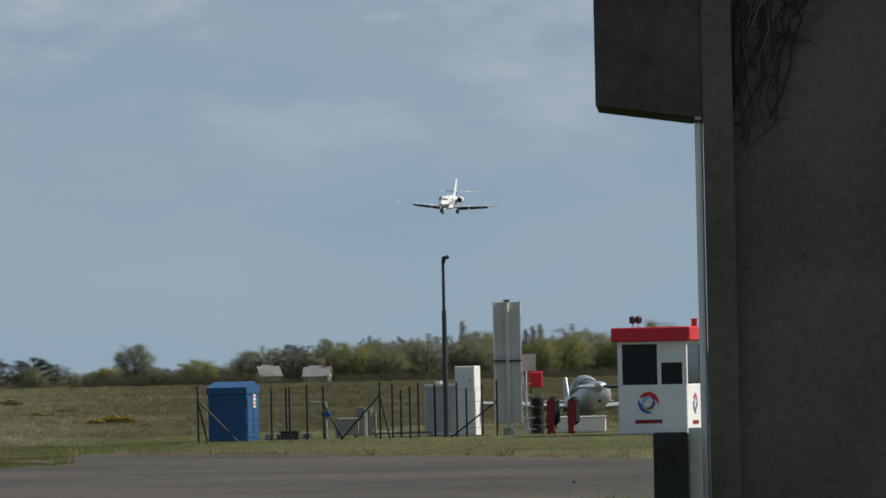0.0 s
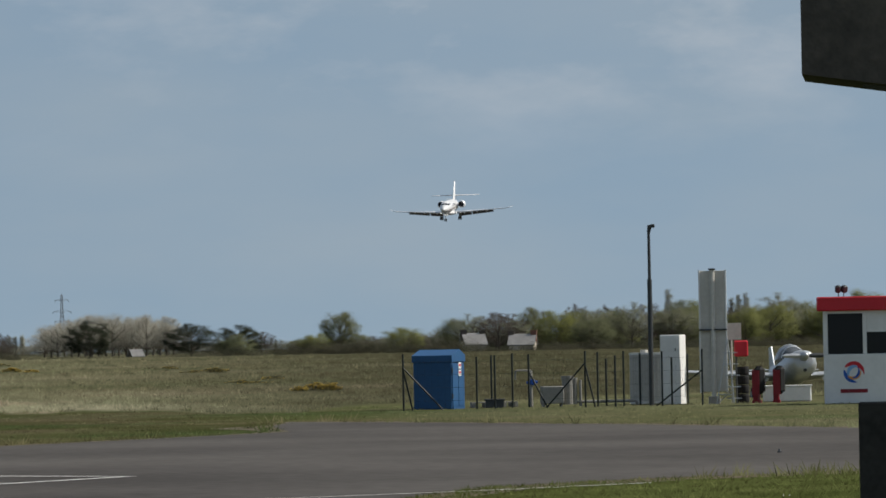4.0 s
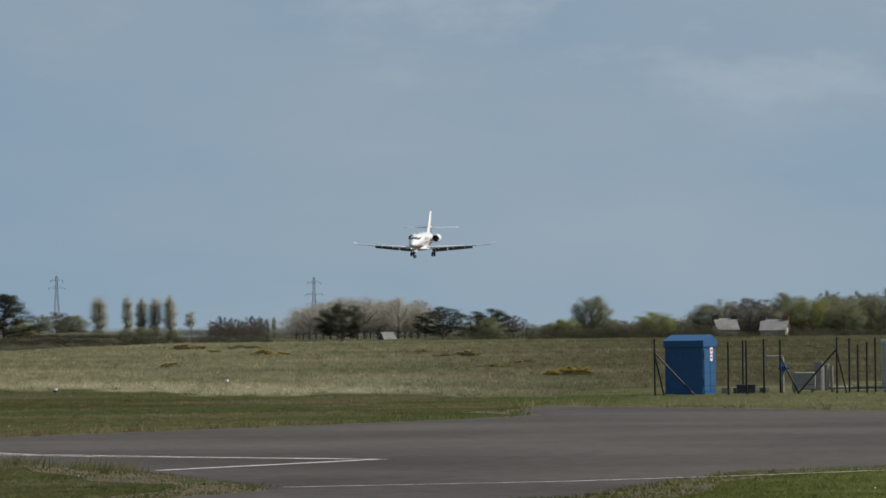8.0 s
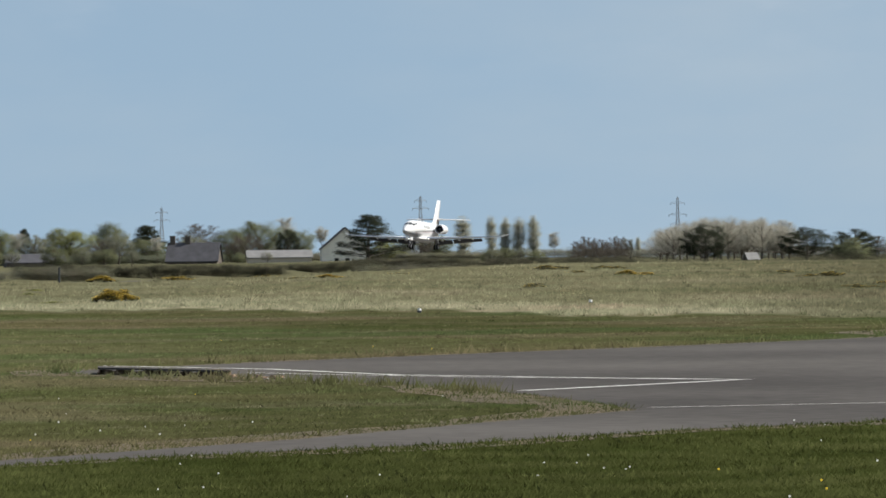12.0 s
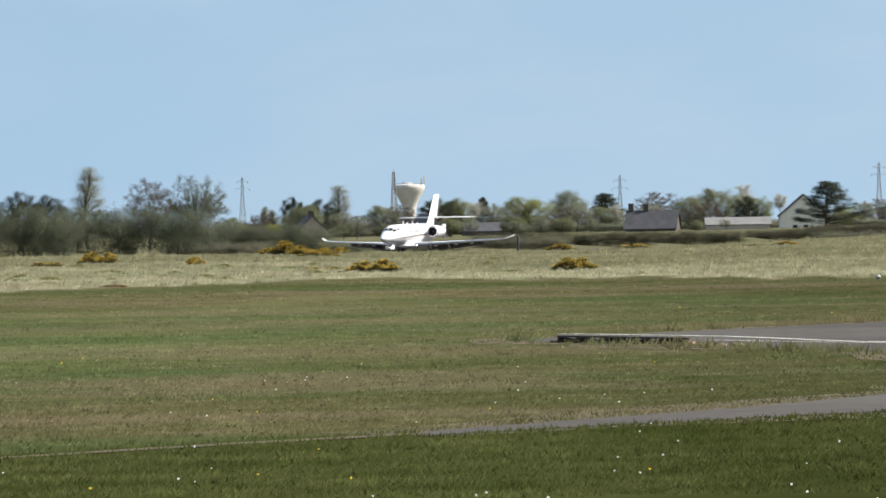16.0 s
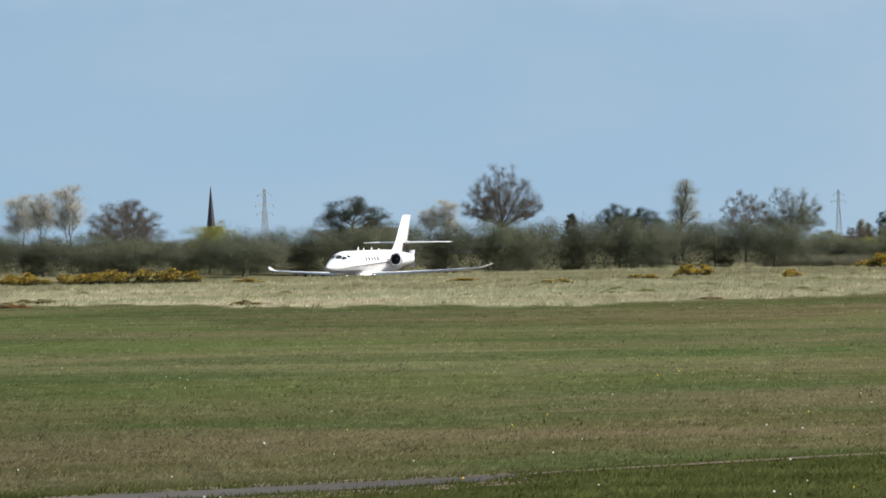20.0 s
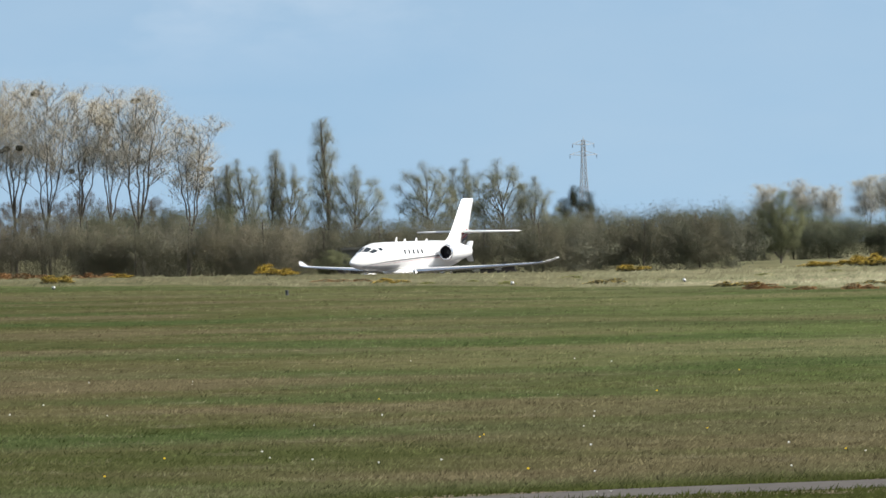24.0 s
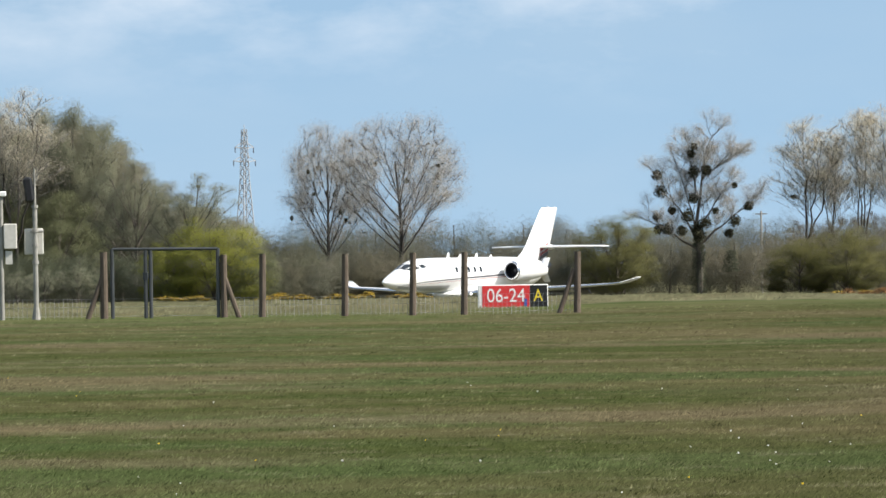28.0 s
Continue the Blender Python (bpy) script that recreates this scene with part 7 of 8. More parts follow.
def white_cabinets():
    t = thing("fuel_tank_cabinet", "low white metal tank cabinet", "cabinet", facing(3011, 241, -8))
    part("body", Shape().box(-0.02, 0, 0.71, 1.24, 1.0, 1.42, bevel=0.02), CABINETGREY, t)
    for j in range(15):
        part("rib", Shape().box(-0.6 + 0.083 * j, -0.515, 0.70, 0.04, 0.03, 1.32), CABINETGREY, t)
    for z in (0.05, 1.39):
        part("rail", Shape().box(-0.02, -0.52, z, 1.24, 0.05, 0.06), KIOSKWHITE, t)
    part("cap", Shape().tube((-0.3, 0, 1.42), (-0.3, 0, 1.5), 0.1, 0.1, 10), BOARDGREY, t)
    t = thing("electrical_cabinet", "tall white electrical cabinet", "cabinet", facing(3043, 239.6, -16))
    part("body", Shape().box(0, 0, 0.95, 0.56, 0.6, 1.9, bevel=0.015), KIOSKWHITE, t)
    part("door", Shape().box(-0.02, -0.31, 1.66, 0.46, 0.02, 0.4), KIOSKWHITE, t)
    part("door", Shape().box(-0.02, -0.31, 0.72, 0.46, 0.02, 1.3), KIOSKWHITE, t)
    part("handle", Shape().box(0.16, -0.33, 1.5, 0.02, 0.03, 0.08), DARKGREY, t)


def lamp_post():
    t = thing("lamp_post", "slender dark grey street lamp post with a short head", "street lamp", facing(3004, 237.5, 0))
    part("base_tube", Shape().tube((0, 0, 0), (0, 0, 3.42), 0.07, 0.065, 12), DARKGREY, t)
    part("upper_tube", Shape().tube((0, 0, 3.42), (0, 0, 4.82), 0.045, 0.04, 12), DARKGREY, t)
    part("head", Shape().box(0.07, 0, 4.86, 0.2, 0.14, 0.1, pose(0, 0, 0, 0, -12, 0), 0.02).tube((0, 0, 4.7), (0.03, 0, 4.86), 0.05, 0.055, 10), DARKGREY, t)


def price_board():
    t = thing("sign_board", "tall grey metal board seen from behind on one post", "sign board", facing(3115, 239, -4))
    part("panel", Shape().box(0, 0, 1.98, 0.74, 0.08, 3.3, bevel=0.01), BOARDGREY, t)
    for x in (-0.36, 0.36):
        part("edge_rail", Shape().box(x, -0.05, 1.98, 0.04, 0.06, 3.34), KIOSKWHITE, t)
    part("post", Shape().tube((0, -0.09, 0), (0, -0.09, 3.66), 0.07, 0.07, 12), BOARDGREY, t)
    part("strap", Shape().box(0, -0.1, 2.02, 0.76, 0.1, 0.045), DARKGREY, t)
    part("cap", Shape().box(0, -0.09, 3.67, 0.18, 0.18, 0.04), DARKGREY, t)
    part("foot", Shape().box(0, -0.05, 0.1, 0.3, 0.3, 0.2), BARECONCRETE, t)


def ladder_and_pumps():
    t = thing("aircraft_ladder", "light metal fuelling step ladder", "ladder", facing(3141, 238.2, 0))
    part("rail", Shape().tube((-0.34, 0, 0), (-0.02, 0, 1.75), 0.018, 0.018, 6), SILVER, t)
    part("rail", Shape().tube((0.14, 0, 0), (-0.02, 0, 1.78), 0.018, 0.018, 6), SILVER, t)
    part("rail", Shape().tube((0.14, 0.35, 0), (-0.02, 0.2, 1.78), 0.018, 0.018, 6), SILVER, t)
    for k in range(5):
        z = 0.15 + 0.31 * k
        part("step", Shape().box(0.1 - 0.09 * z + 0.06, 0.15, z, 0.4, 0.32, 0.025), SILVER, t)
    part("cross_bar", Shape().tube((-0.3, 0, 0.25), (0.12, 0, 0.25), 0.015, 0.015, 6).tube((-0.3, 0.1, 0.02), (0.1, 0.1, 0.4), 0.012, 0.012, 6), SILVER, t)
    t = thing("information_panel", "small grey panel on a thin post", "panel", facing(3150, 240, 0))
    part("panel", Shape().box(0.03, 0, 1.96, 0.38, 0.04, 0.46), BOARDGREY, t)
    part("post", Shape().tube((-0.05, 0.05, 0), (-0.05, 0.05, 2.1), 0.025, 0.025, 6), BOARDGREY, t)
    t = thing("extinguisher_box", "bright red fire extinguisher box on a post", "box", facing(3161, 239.4, 0))
    part("box", Shape().box(0.04, 0, 1.49, 0.38, 0.26, 0.44, bevel=0.03), REDPAINT, t)
    part("post", Shape().tube((-0.1, 0.12, 0), (-0.1, 0.12, 1.5), 0.025, 0.025, 6), DARKGREY, t)
    t = thing("tyre_stack", "upright stack of black rubber tyres", "tyres", facing(3166, 240.2, 0))
    for k in range(4):
        s = Shape().loft([[(r * math.cos(a), r * math.sin(a), z) for a in np.linspace(0, 2 * math.pi, 16, endpoint=False)] for r, z in ((0.1, 0.02 + 0.25 * k), (0.155, 0.0 + 0.25 * k), (0.17, 0.06 + 0.25 * k), (0.17, 0.18 + 0.25 * k), (0.155, 0.24 + 0.25 * k), (0.1, 0.22 + 0.25 * k))])
        part("tyre", s, BLACK, t)
    for k, b in enumerate((3192, 3227)):
        t = thing("fuel_pump", "dark red fuel hose cabinet with a black reel", "fuel pump", facing(b, 238.8, -10 + 8 * k), "fuel pumps")
        part("pillar", Shape().box(-0.04, 0, 0.46, 0.16, 0.3, 0.92, bevel=0.02), DARKRED, t)
        part("hose_drum", Shape().box(0.05, -0.05, 0.62, 0.3, 0.34, 0.78, bevel=0.1), BLACK, t, "black hose drum")
        part("side_plate", Shape().box(-0.02, -0.23, 0.56, 0.2, 0.03, 0.66), DARKRED, t)
        part("foot", Shape().box(-0.03, 0, 0.04, 0.2, 0.4, 0.08), DARKRED, t)
    t = thing("concrete_trough", "low white painted concrete block", "block", facing(3237, 241, 4))
    part("block", Shape().box(0.1, 0, 0.21, 1.3, 0.6, 0.42, bevel=0.03), KIOSKWHITE, t)
    part("rim", Shape().box(0.1, 0, 0.43, 1.34, 0.64, 0.04, bevel=0.01), KIOSKWHITE, t)


def light_aircraft():
    b0 = 3252
    t = thing("light_aircraft", "parked bare-metal low-wing light aircraft with bubble canopy", "airplane", facing(b0, 254, 0, -0.16) @ Matrix.Rotation(radians(-80.5), 4, "Z") @ Matrix.Rotation(radians(-6), 4, "Y"))
    sec = [(2.34, 1.08, 0.24, 0.22), (2.28, 1.06, 0.36, 0.32), (1.9, 1.02, 0.44, 0.40), (1.0, 1.0, 0.46, 0.42), (0.0, 1.0, 0.46, 0.42), (-1.2, 1.06, 0.36, 0.36), (-2.6, 1.2, 0.24, 0.28), (-3.8, 1.28, 0.08, 0.14)]
    part("fuselage", Shape().loft([[(x, w * math.cos(a), z + h * math.sin(a)) for a in np.linspace(0, 2 * math.pi, 20, endpoint=False)] for x, z, w, h in sec]), SILVER, t, smooth=True)
    c = part("canopy", Shape().loft([[(x, w * math.cos(a), 1.36 + h * math.sin(a)) for a in np.linspace(0, 2 * math.pi, 16, endpoint=False)] for x, w, h in ((0.75, 0.1, 0.06), (0.45, 0.34, 0.30), (0.0, 0.42, 0.42), (-0.6, 0.38, 0.38), (-1.4, 0.08, 0.14))]), CLEARGLASS, t, smooth=True)
    for x, r in ((0.45, 0.31), (-0.1, 0.43)):
        part("canopy_frame", Shape().path([(x, (0.41 if x < 0 else 0.33) * math.cos(a), 1.36 + r * math.sin(a)) for a in np.linspace(0, math.pi, 9)], [0.024] * 9, 5), SILVER, c)
    for sd in (1, -1):
        part("wing", wing_loft([(0.3, 0.9, 1.5, 0.78, 0.22), (3.4, 0.7, 1.1, 0.98, 0.14), (3.9, 0.55, 0.8, 1.02, 0.06)], sd), SILVER, t)
        part("tailplane", wing_loft([(0.05, -2.9, 0.8, 1.35, 0.08), (1.35, -3.1, 0.55, 1.35, 0.05)], sd), SILVER, t)
        g = part("main_gear", Shape().tube((0.65, sd * 0.75, 0.8), (0.65, sd * 1.2, 0.28), 0.035, 0.03, 6), KIOSKWHITE, t)
        wheel(g, "tyre", 0.65, sd * 1.24, 0.28, 0.2, 0.1)
    part("fin", Shape().loft([[(x + px, pz, z) for px, pz in foil(ch, 0.08)] for z, x, ch in ((1.3, -2.8, 1.0), (2.08, -3.3, 0.55))]), SILVER, t)
    # twin blades: the right one's shade is put in as dark grey
    for sd in (1, -1):
        part("propeller_blade", Shape().loft([[(2.50, sd * y, 1.2 + w), (2.56, sd * y, 1.2), (2.52, sd * y, 1.2 - w), (2.46, sd * y, 1.2)] for y, w in ((0.08, 0.045), (0.3, 0.075), (0.55, 0.06), (0.64, 0.02))]), DARKGREY if sd > 0 else SILVER, t, "propeller blade with shade in its colour" if sd > 0 else "bright metal propeller blade")
    part("spinner", Shape().loft([[(x, r * math.cos(a), 1.2 + r * math.sin(a)) for a in np.linspace(0, 2 * math.pi, 12, endpoint=False)] for x, r in ((2.3, 0.15), (2.52, 0.13), (2.68, 0.07), (2.74, 0.01))]), SILVER, t, smooth=True)
    part("exhaust", Shape().tube((2.1, 0.02, 0.82), (2.36, 0.02, 0.8), 0.05, 0.05, 8), DARKGREY, t, "dark exhaust stub")
    g = part("tail_gear", Shape().tube((-3.3, 0, 1.1), (-3.4, 0, 0.12), 0.03, 0.02, 5), DARKGREY, t)
    wheel(g, "tyre", -3.4, 0, 0.1, 0.1, 0.05)


kiosk()
storage_box()
compound_fence()
pipework()
white_cabinets()
lamp_post()
price_board()
ladder_and_pumps()
light_aircraft()

# ---------------------------------------------------------------- near concrete building
def near_building():
    d = 85.0
    k = d / UNIT
    t = thing("concrete_building", "dark weathered concrete building corner with projecting eaves", "building", facing(3466, d, 0))
    u = lambda e: EYE + e * k
    part("wall", Shape().box(0.26 + 3.0, 1.7, 2.45, 6.0, 3.0, 6.7, bevel=0.02), OLDCONCRETE, t)
    part("pier", Shape().box(0.165, 1.34, 2.45, 0.29, 2.6, 6.7), OLDCONCRETE, t, "recessed concrete pier")
    e = part("eave", Shape().prism([(-1.02, u(461)), (-0.1, u(437)), (0.035, u(438)), (0.035, u(459) + 1.35), (-1.02, u(459) + 1.35)], 2.6, pose(0, 1.36, 0)), EAVECONCRETE, t)
    part("moss_strip", Shape().box(-0.18, 0.08, u(434) - 0.01, 0.5, 0.04, 0.03, pose(0, 0, 0, 0, 8, 0)), MISTLE, e, "mossy edge")
    part("downpipe", Shape().tube((-0.025, 0.12, -0.85), (-0.025, 0.12, u(440)), 0.04, 0.04, 10), KIOSKWHITE, t, "white plastic downpipe")
    part("roof", Shape().box(3.0, 1.7, 5.9, 7.0, 3.4, 0.25), OLDCONCRETE, t)
    # bare creeper stems on the wall
    rng = random.Random(8)
    for i in range(22):
        s = Shape()
        x0 = rng.uniform(0.32, 1.5)
        p = Vector((x0, 0.17, 5.7))
        goal = Vector((0.34 + (x0 - 0.32) * rng.uniform(0.1, 0.5), 0.17, rng.uniform(3.9, 4.9)))
        r = rng.uniform(0.008, 0.02)
        n = rng.randint(6, 10)
        for j in range(n):
            q = p.lerp(goal, 1 / (n - j)) + Vector((rng.gauss(0, 0.06), 0, 0))
            s.tube(p, q, r, r * 0.88, 5)
            if rng.random() < 0.5:
                s.tube(q, q + Vector((rng.uniform(-0.15, 0.3), 0, rng.uniform(-0.2, 0.15))), r * 0.6, r * 0.3, 4)
            p, r = q, r * 0.88
        part("creeper_stem", s, DARKBARK if i % 4 else PALEBARK, t, "bare dry creeper stem")
    w = thing("low_wall", "low dark concrete wall beside a building", "wall", facing(3400, d - 0.6, 0))
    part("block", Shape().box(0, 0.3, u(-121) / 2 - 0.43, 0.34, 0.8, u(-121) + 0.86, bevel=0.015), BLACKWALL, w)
    part("white_post", Shape().box(0.235, 0.2, u(-113) / 2 - 0.43, 0.125, 0.12, u(-113) + 0.86, bevel=0.01), BOARDGREY, w)
    # the corner stands about 60 m off
    near = Matrix.Translation((0, 0, EYE)) @ Matrix.Scale(0.7, 4) @ Matrix.Translation((0, 0, -EYE))
    for o in (t, w):
        o.matrix_world = near @ o.matrix_world


near_building()

# ---------------------------------------------------------------- gate, posts, runway sign, instruments
WOOD = material("weathered_post_wood", (0.14, 0.11, 0.085), (0.07, 0.055, 0.042), 0.95, scale=2.0, fine=14.0, stretch=(6, 6, 1))
SIGNRED = material("sign_red", (0.66, 0.05, 0.05), (0.56, 0.04, 0.045), 0.4)
SIGNBLACK = material("sign_black", (0.02, 0.02, 0.022), (0.015, 0.015, 0.016), 0.4)
SIGNYELLOW = material("sign_yellow", (0.8, 0.62, 0.04), (0.75, 0.58, 0.04), 0.4)
SIGNWHITE = material("sign_white", (0.82, 0.82, 0.8), (0.78, 0.78, 0.76), 0.4)
FD = 330.0


def letters(text, size, m, mat, parent, x, y, z):
    c = bpy.data.curves.new("letters", "FONT")
    c.body, c.size, c.align_x, c.align_y, c.extrude = text, size, "CENTER", "CENTER", 0.004
    tmp = new("letters", c)
    bpy.context.view_layer.update()
    me = bpy.data.meshes.new_from_object(tmp.evaluated_get(bpy.context.evaluated_depsgraph_get()))
    bpy.data.objects.remove(tmp)
    me.transform(pose(x, y, z, 90, 0, 0) @ Matrix.Diagonal((m, 1, 1, 1)))
    me.materials.clear()
    me.materials.append(mat)
    ob = new("lettering", me)
    ob.parent = parent
    return ob


def runway_sign():
    d = 369.0
    k = d / UNIT
    z0 = EYE - 61 * k
    t = thing("runway_sign", "red and black runway holding sign reading 06-24 A", "sign", facing(-3413, d, 4, z0))
    w, h = 2.95, 0.98
    part("case", Shape().box(0, 0, h / 2 + 0.04, w, 0.22, h, bevel=0.02), SIGNWHITE, t)
    part("red_face", Shape().box(-0.36 + 0.06, -0.115, h / 2 + 0.04, 2.0, 0.012, h - 0.08), SIGNRED, t)
    part("black_face", Shape().box(1.08, -0.115, h / 2 + 0.04, 0.74, 0.012, h - 0.08), SIGNBLACK, t)
    letters("06-24", 0.82, 0.86, SIGNWHITE, t, -0.3, -0.125, h / 2 + 0.05)
    letters("A", 0.74, 0.8, SIGNYELLOW, t, 1.06, -0.125, h / 2 + 0.04)
    part("blue_mark", Shape().box(0.52, -0.13, 0.25, 0.12, 0.01, 0.34), LOGOBLUE, t)
    for x in (-1.2, 0, 1.2):
        part("foot", Shape().tube((x, 0, -0.3), (x, 0, 0.06), 0.04, 0.04, 8), DARKGREY, t)


def boundary_fence():
    f = thing("boundary_fence", "weathered wooden fence posts with thin wire netting", "fence", Matrix())
    def P(b, z=0.0):
        x, y = spot(b, FD)
        return Vector((x, y, terrain(b, FD) + z))
    for b, h in ((-3857, 2.48), (-3711, 2.45), (-3591, 2.46), (-3500, 2.46), (-3300, 2.4)):
        p = P(b, -0.1)
        part("post", Shape().tube(p, p + Vector((0.03, 0, h * 0.5)), 0.135, 0.13, 9).tube(p + Vector((0.03, 0, h * 0.5)), p + Vector((0.05, 0, h)), 0.13, 0.12, 9), WOOD, f)
    p = P(-3332, -0.05)
    part("brace", Shape().tube(p, P(-3304, 1.65), 0.1, 0.09, 8), WOOD, f)
    s = Shape()
    for z in (0.1, 0.45, 0.75):
        s.path([P(b, z) for b in (-4400, -4140, -3860, -3590, -3300)], [0.006] * 5, 3)
    b = -4400
    while b < -3300:
        if not -4130 < b < -3925:
            s.tube(P(b, 0.02), P(b, 0.75), 0.006, 0.006, 3, False)
        b += 8
    part("wire_netting", s, STEEL, f)
    g = thing("field_gate", "grey steel double gate between wooden posts, closed", "gate", Matrix())
    for b, r, h in ((-4136, 0.15, 2.62), (-3924, 0.13, 2.47)):
        p = P(b, -0.1)
        part("gate_post", Shape().tube(p, p + Vector((0, 0, h)), r, r * 0.95, 9), WOOD, g)
    for b0, b1, h in ((-4136, -4166, 1.7), (-3924, -3897, 1.6)):
        part("brace", Shape().tube(P(b0, h), P(b1, -0.05), 0.1, 0.1, 8), WOOD, g)
    for b in (-4121, -4062, -4053, -3934):
        part("frame_upright", Shape().tube(P(b, -0.05), P(b, 2.62 if b < -4100 or b > -4000 else 2.57), 0.075, 0.075, 8), DARKGREY, g)
    part("frame_top", Shape().tube(P(-4121, 2.62), P(-3934, 2.6), 0.06, 0.06, 8), DARKGREY, g)
    part("latch", Shape().box(*P(-4062, 1.6), 0.2, 0.14, 0.3, bevel=0.02), DARKGREY, g)


def instruments():
    d = 330.0
    t = thing("sensor_mast", "thin grey mast carrying grey boxes and a black lamp", "mast", facing(-4256, d, 0))
    part("pole", Shape().tube((0, 0, -0.1), (0, 0, 4.2), 0.10, 0.085, 10).tube((0, 0, 4.2), (0, 0, 5.7), 0.06, 0.03, 8), POLEGREY, t)
    part("foot", Shape().tube((0, 0, -0.1), (0, 0, 0.5), 0.17, 0.11, 10), POLEGREY, t)
    for z in (2.1, 2.75, 3.3, 4.2):
        part("collar", Shape().tube((0, 0, z), (0, 0, z + 0.12), 0.125, 0.125, 10), POLEGREY, t)
    part("bracket", Shape().tube((-0.2, -0.02, 3.32), (0.3, -0.02, 3.32), 0.04, 0.04, 6), POLEGREY, t)
    part("antenna", Shape().tube((0.1, 0, 5.2), (0.1, 0, 5.75), 0.018, 0.012, 5).tube((0.0, 0, 5.25), (0.14, 0, 5.25), 0.018, 0.018, 5), POLEGREY, t)
    part("box", Shape().box(-0.05, 0.24, 2.95, 0.72, 0.26, 0.98, bevel=0.03), BOARDGREY, t)
    part("dark_lamp", Shape().box(-0.22, -0.06, 4.9, 0.34, 0.3, 0.95, pose(0, 0, 0, 0, -6, 0), 0.08), SIGNBLACK, t, "black lamp housing")
    t = thing("instrument_post", "grey instrument post with a box and white lamp head", "post", facing(-4316, d, 0))
    part("pole", Shape().tube((0, 0, -0.1), (0, 0, 4.65), 0.085, 0.08, 10), POLEGREY, t)
    part("box", Shape().box(0.34, -0.05, 3.15, 0.5, 0.3, 0.95, bevel=0.03), BOARDGREY, t)
    part("lamp_head", Shape().box(0.0, 0, 4.75, 0.42, 0.3, 0.2, bevel=0.03), SIGNWHITE, t)
    part("small_box", Shape().box(0.28, 0, 2.35, 0.26, 0.2, 0.5), BOARDGREY, t)


runway_sign()
boundary_fence()
instruments()


# ---------------------------------------------------------------- gorse, bracken and small field marks
def make_gorse(seed, flowers):
    rng = np.random.default_rng(seed)
    t = thing("gorse_bush", "gorse bush", "shrub")
    cs = []
    for i in range(46):
        a, r = rng.uniform(0, 6.28), rng.uniform(0, 1) ** 0.6
        cs.append((math.cos(a) * r * 0.5, math.sin(a) * r * 0.35, rng.uniform(0.05, 1.0) * (1 - 0.55 * r * r) * 0.9))
    part("spiny_growth", raw_mesh("spiny_growth", leaf_cloud(rng, cs, 40, 0.055, 0.045, 1.0), 3, GORSEGREEN), None, t)
    top = [(x, y, z + 0.05) for x, y, z in cs if z > 0.25]
    if flowers:
        part("blossom", raw_mesh("blossom", leaf_cloud(rng, top, flowers * 2, 0.07, 0.035, 0.9), 3, GORSEYELLOW), None, t)
    s = Shape()
    for c in cs[:16]:
        s.tube((c[0] * 0.2, c[1] * 0.2, -0.1), c, 0.02, 0.008, 4)
    part("stem", s, BARK, t)
    return t


GORSES = [make_gorse(201, 30), make_gorse(202, 22), make_gorse(203, 5)]
YELLOWS = [(968, -78, 62, 24), (611, -75, 75, 24), (500, -42, 40, 18), (545, -38, 50, 14), (440, -36, 60, 16), (520, -70, 55, 8), (943, -33, 30, 12), (1076, -35, 44, 12), (1345, -40, 36, 8), (1890, -41, 60, 10),
           (-668, -52, 40, 12), (-850, -51, 200, 26), (-1005, -51, 130, 20), (-1120, -48, 120, 16), (-280, -56, 40, 12), (130, -52, 60, 20), (35, -56, 50, 14), (-120, -62, 50, 10)]
YELLOWS2 = [(2408, -84, 80, 19), (468, -42, 60, 22), (520, -46, 60, 14), (300, -58, 30, 14), (-1480, -52, 60, 14), (-1070, -42, 60, 20), (-940, -44, 60, 16), (-2815, -36, 70, 10), (-2500, -56, 55, 18), (-2110, -44, 70, 22), (-2390, -42, 40, 12), (-1905, -66, 60, 10),
            (-3820, -33, 90, 14), (-3700, -33, 80, 14), (-4000, -33, 90, 14), (-3600, -33, 70, 12)]
DARKS = [(1745, -30, 56, 14), (1840, -30, 50, 10), (2150, -40, 24, 8), (2215, -48, 60, 12), (2290, -68, 70, 10), (1290, -40, 30, 6), (1710, -62, 34, 12), (1780, -36, 30, 6), (2330, -62, 34, 8), (-1530, -74, 60, 12), (-2830, -40, 60, 8), (-660, -92, 60, 12), (-1290, -82, 80, 14), (-1040, -84, 70, 12), (1470, -35, 24, 5), (1240, -31, 30, 5)]


def strew(models, rows, label, group, seed, mat=None):
    rng = random.Random(seed)
    for b, u, w, h in rows:
        d = ground_range(b, u - 0.0)
        if d > 610:
            d = np.interp(b, CREST_B, CREST_D) - 6
        src = models[int(rng.random() * len(models))]
        n = max(1, round(w / 30))
        for i in range(n):
            bb = b + (i - (n - 1) / 2) * w / n + rng.uniform(-4, 4)
            k = d / UNIT
            src.scale = (w / n * k * 1.7, w / n * k * 1.5, max(0.2, h * k * 1.15) * rng.uniform(0.6, 1.1))
            dj = d + rng.uniform(-1.5, 1.5)
            x, y = spot(bb, dj)
            t = copy_thing(src, Matrix.Translation((x, y, terrain(bb, dj) - 0.05)) @ Matrix.Rotation(rng.uniform(0, 6.28), 4, "Z"))
            tagged(t, label, "shrub", group)


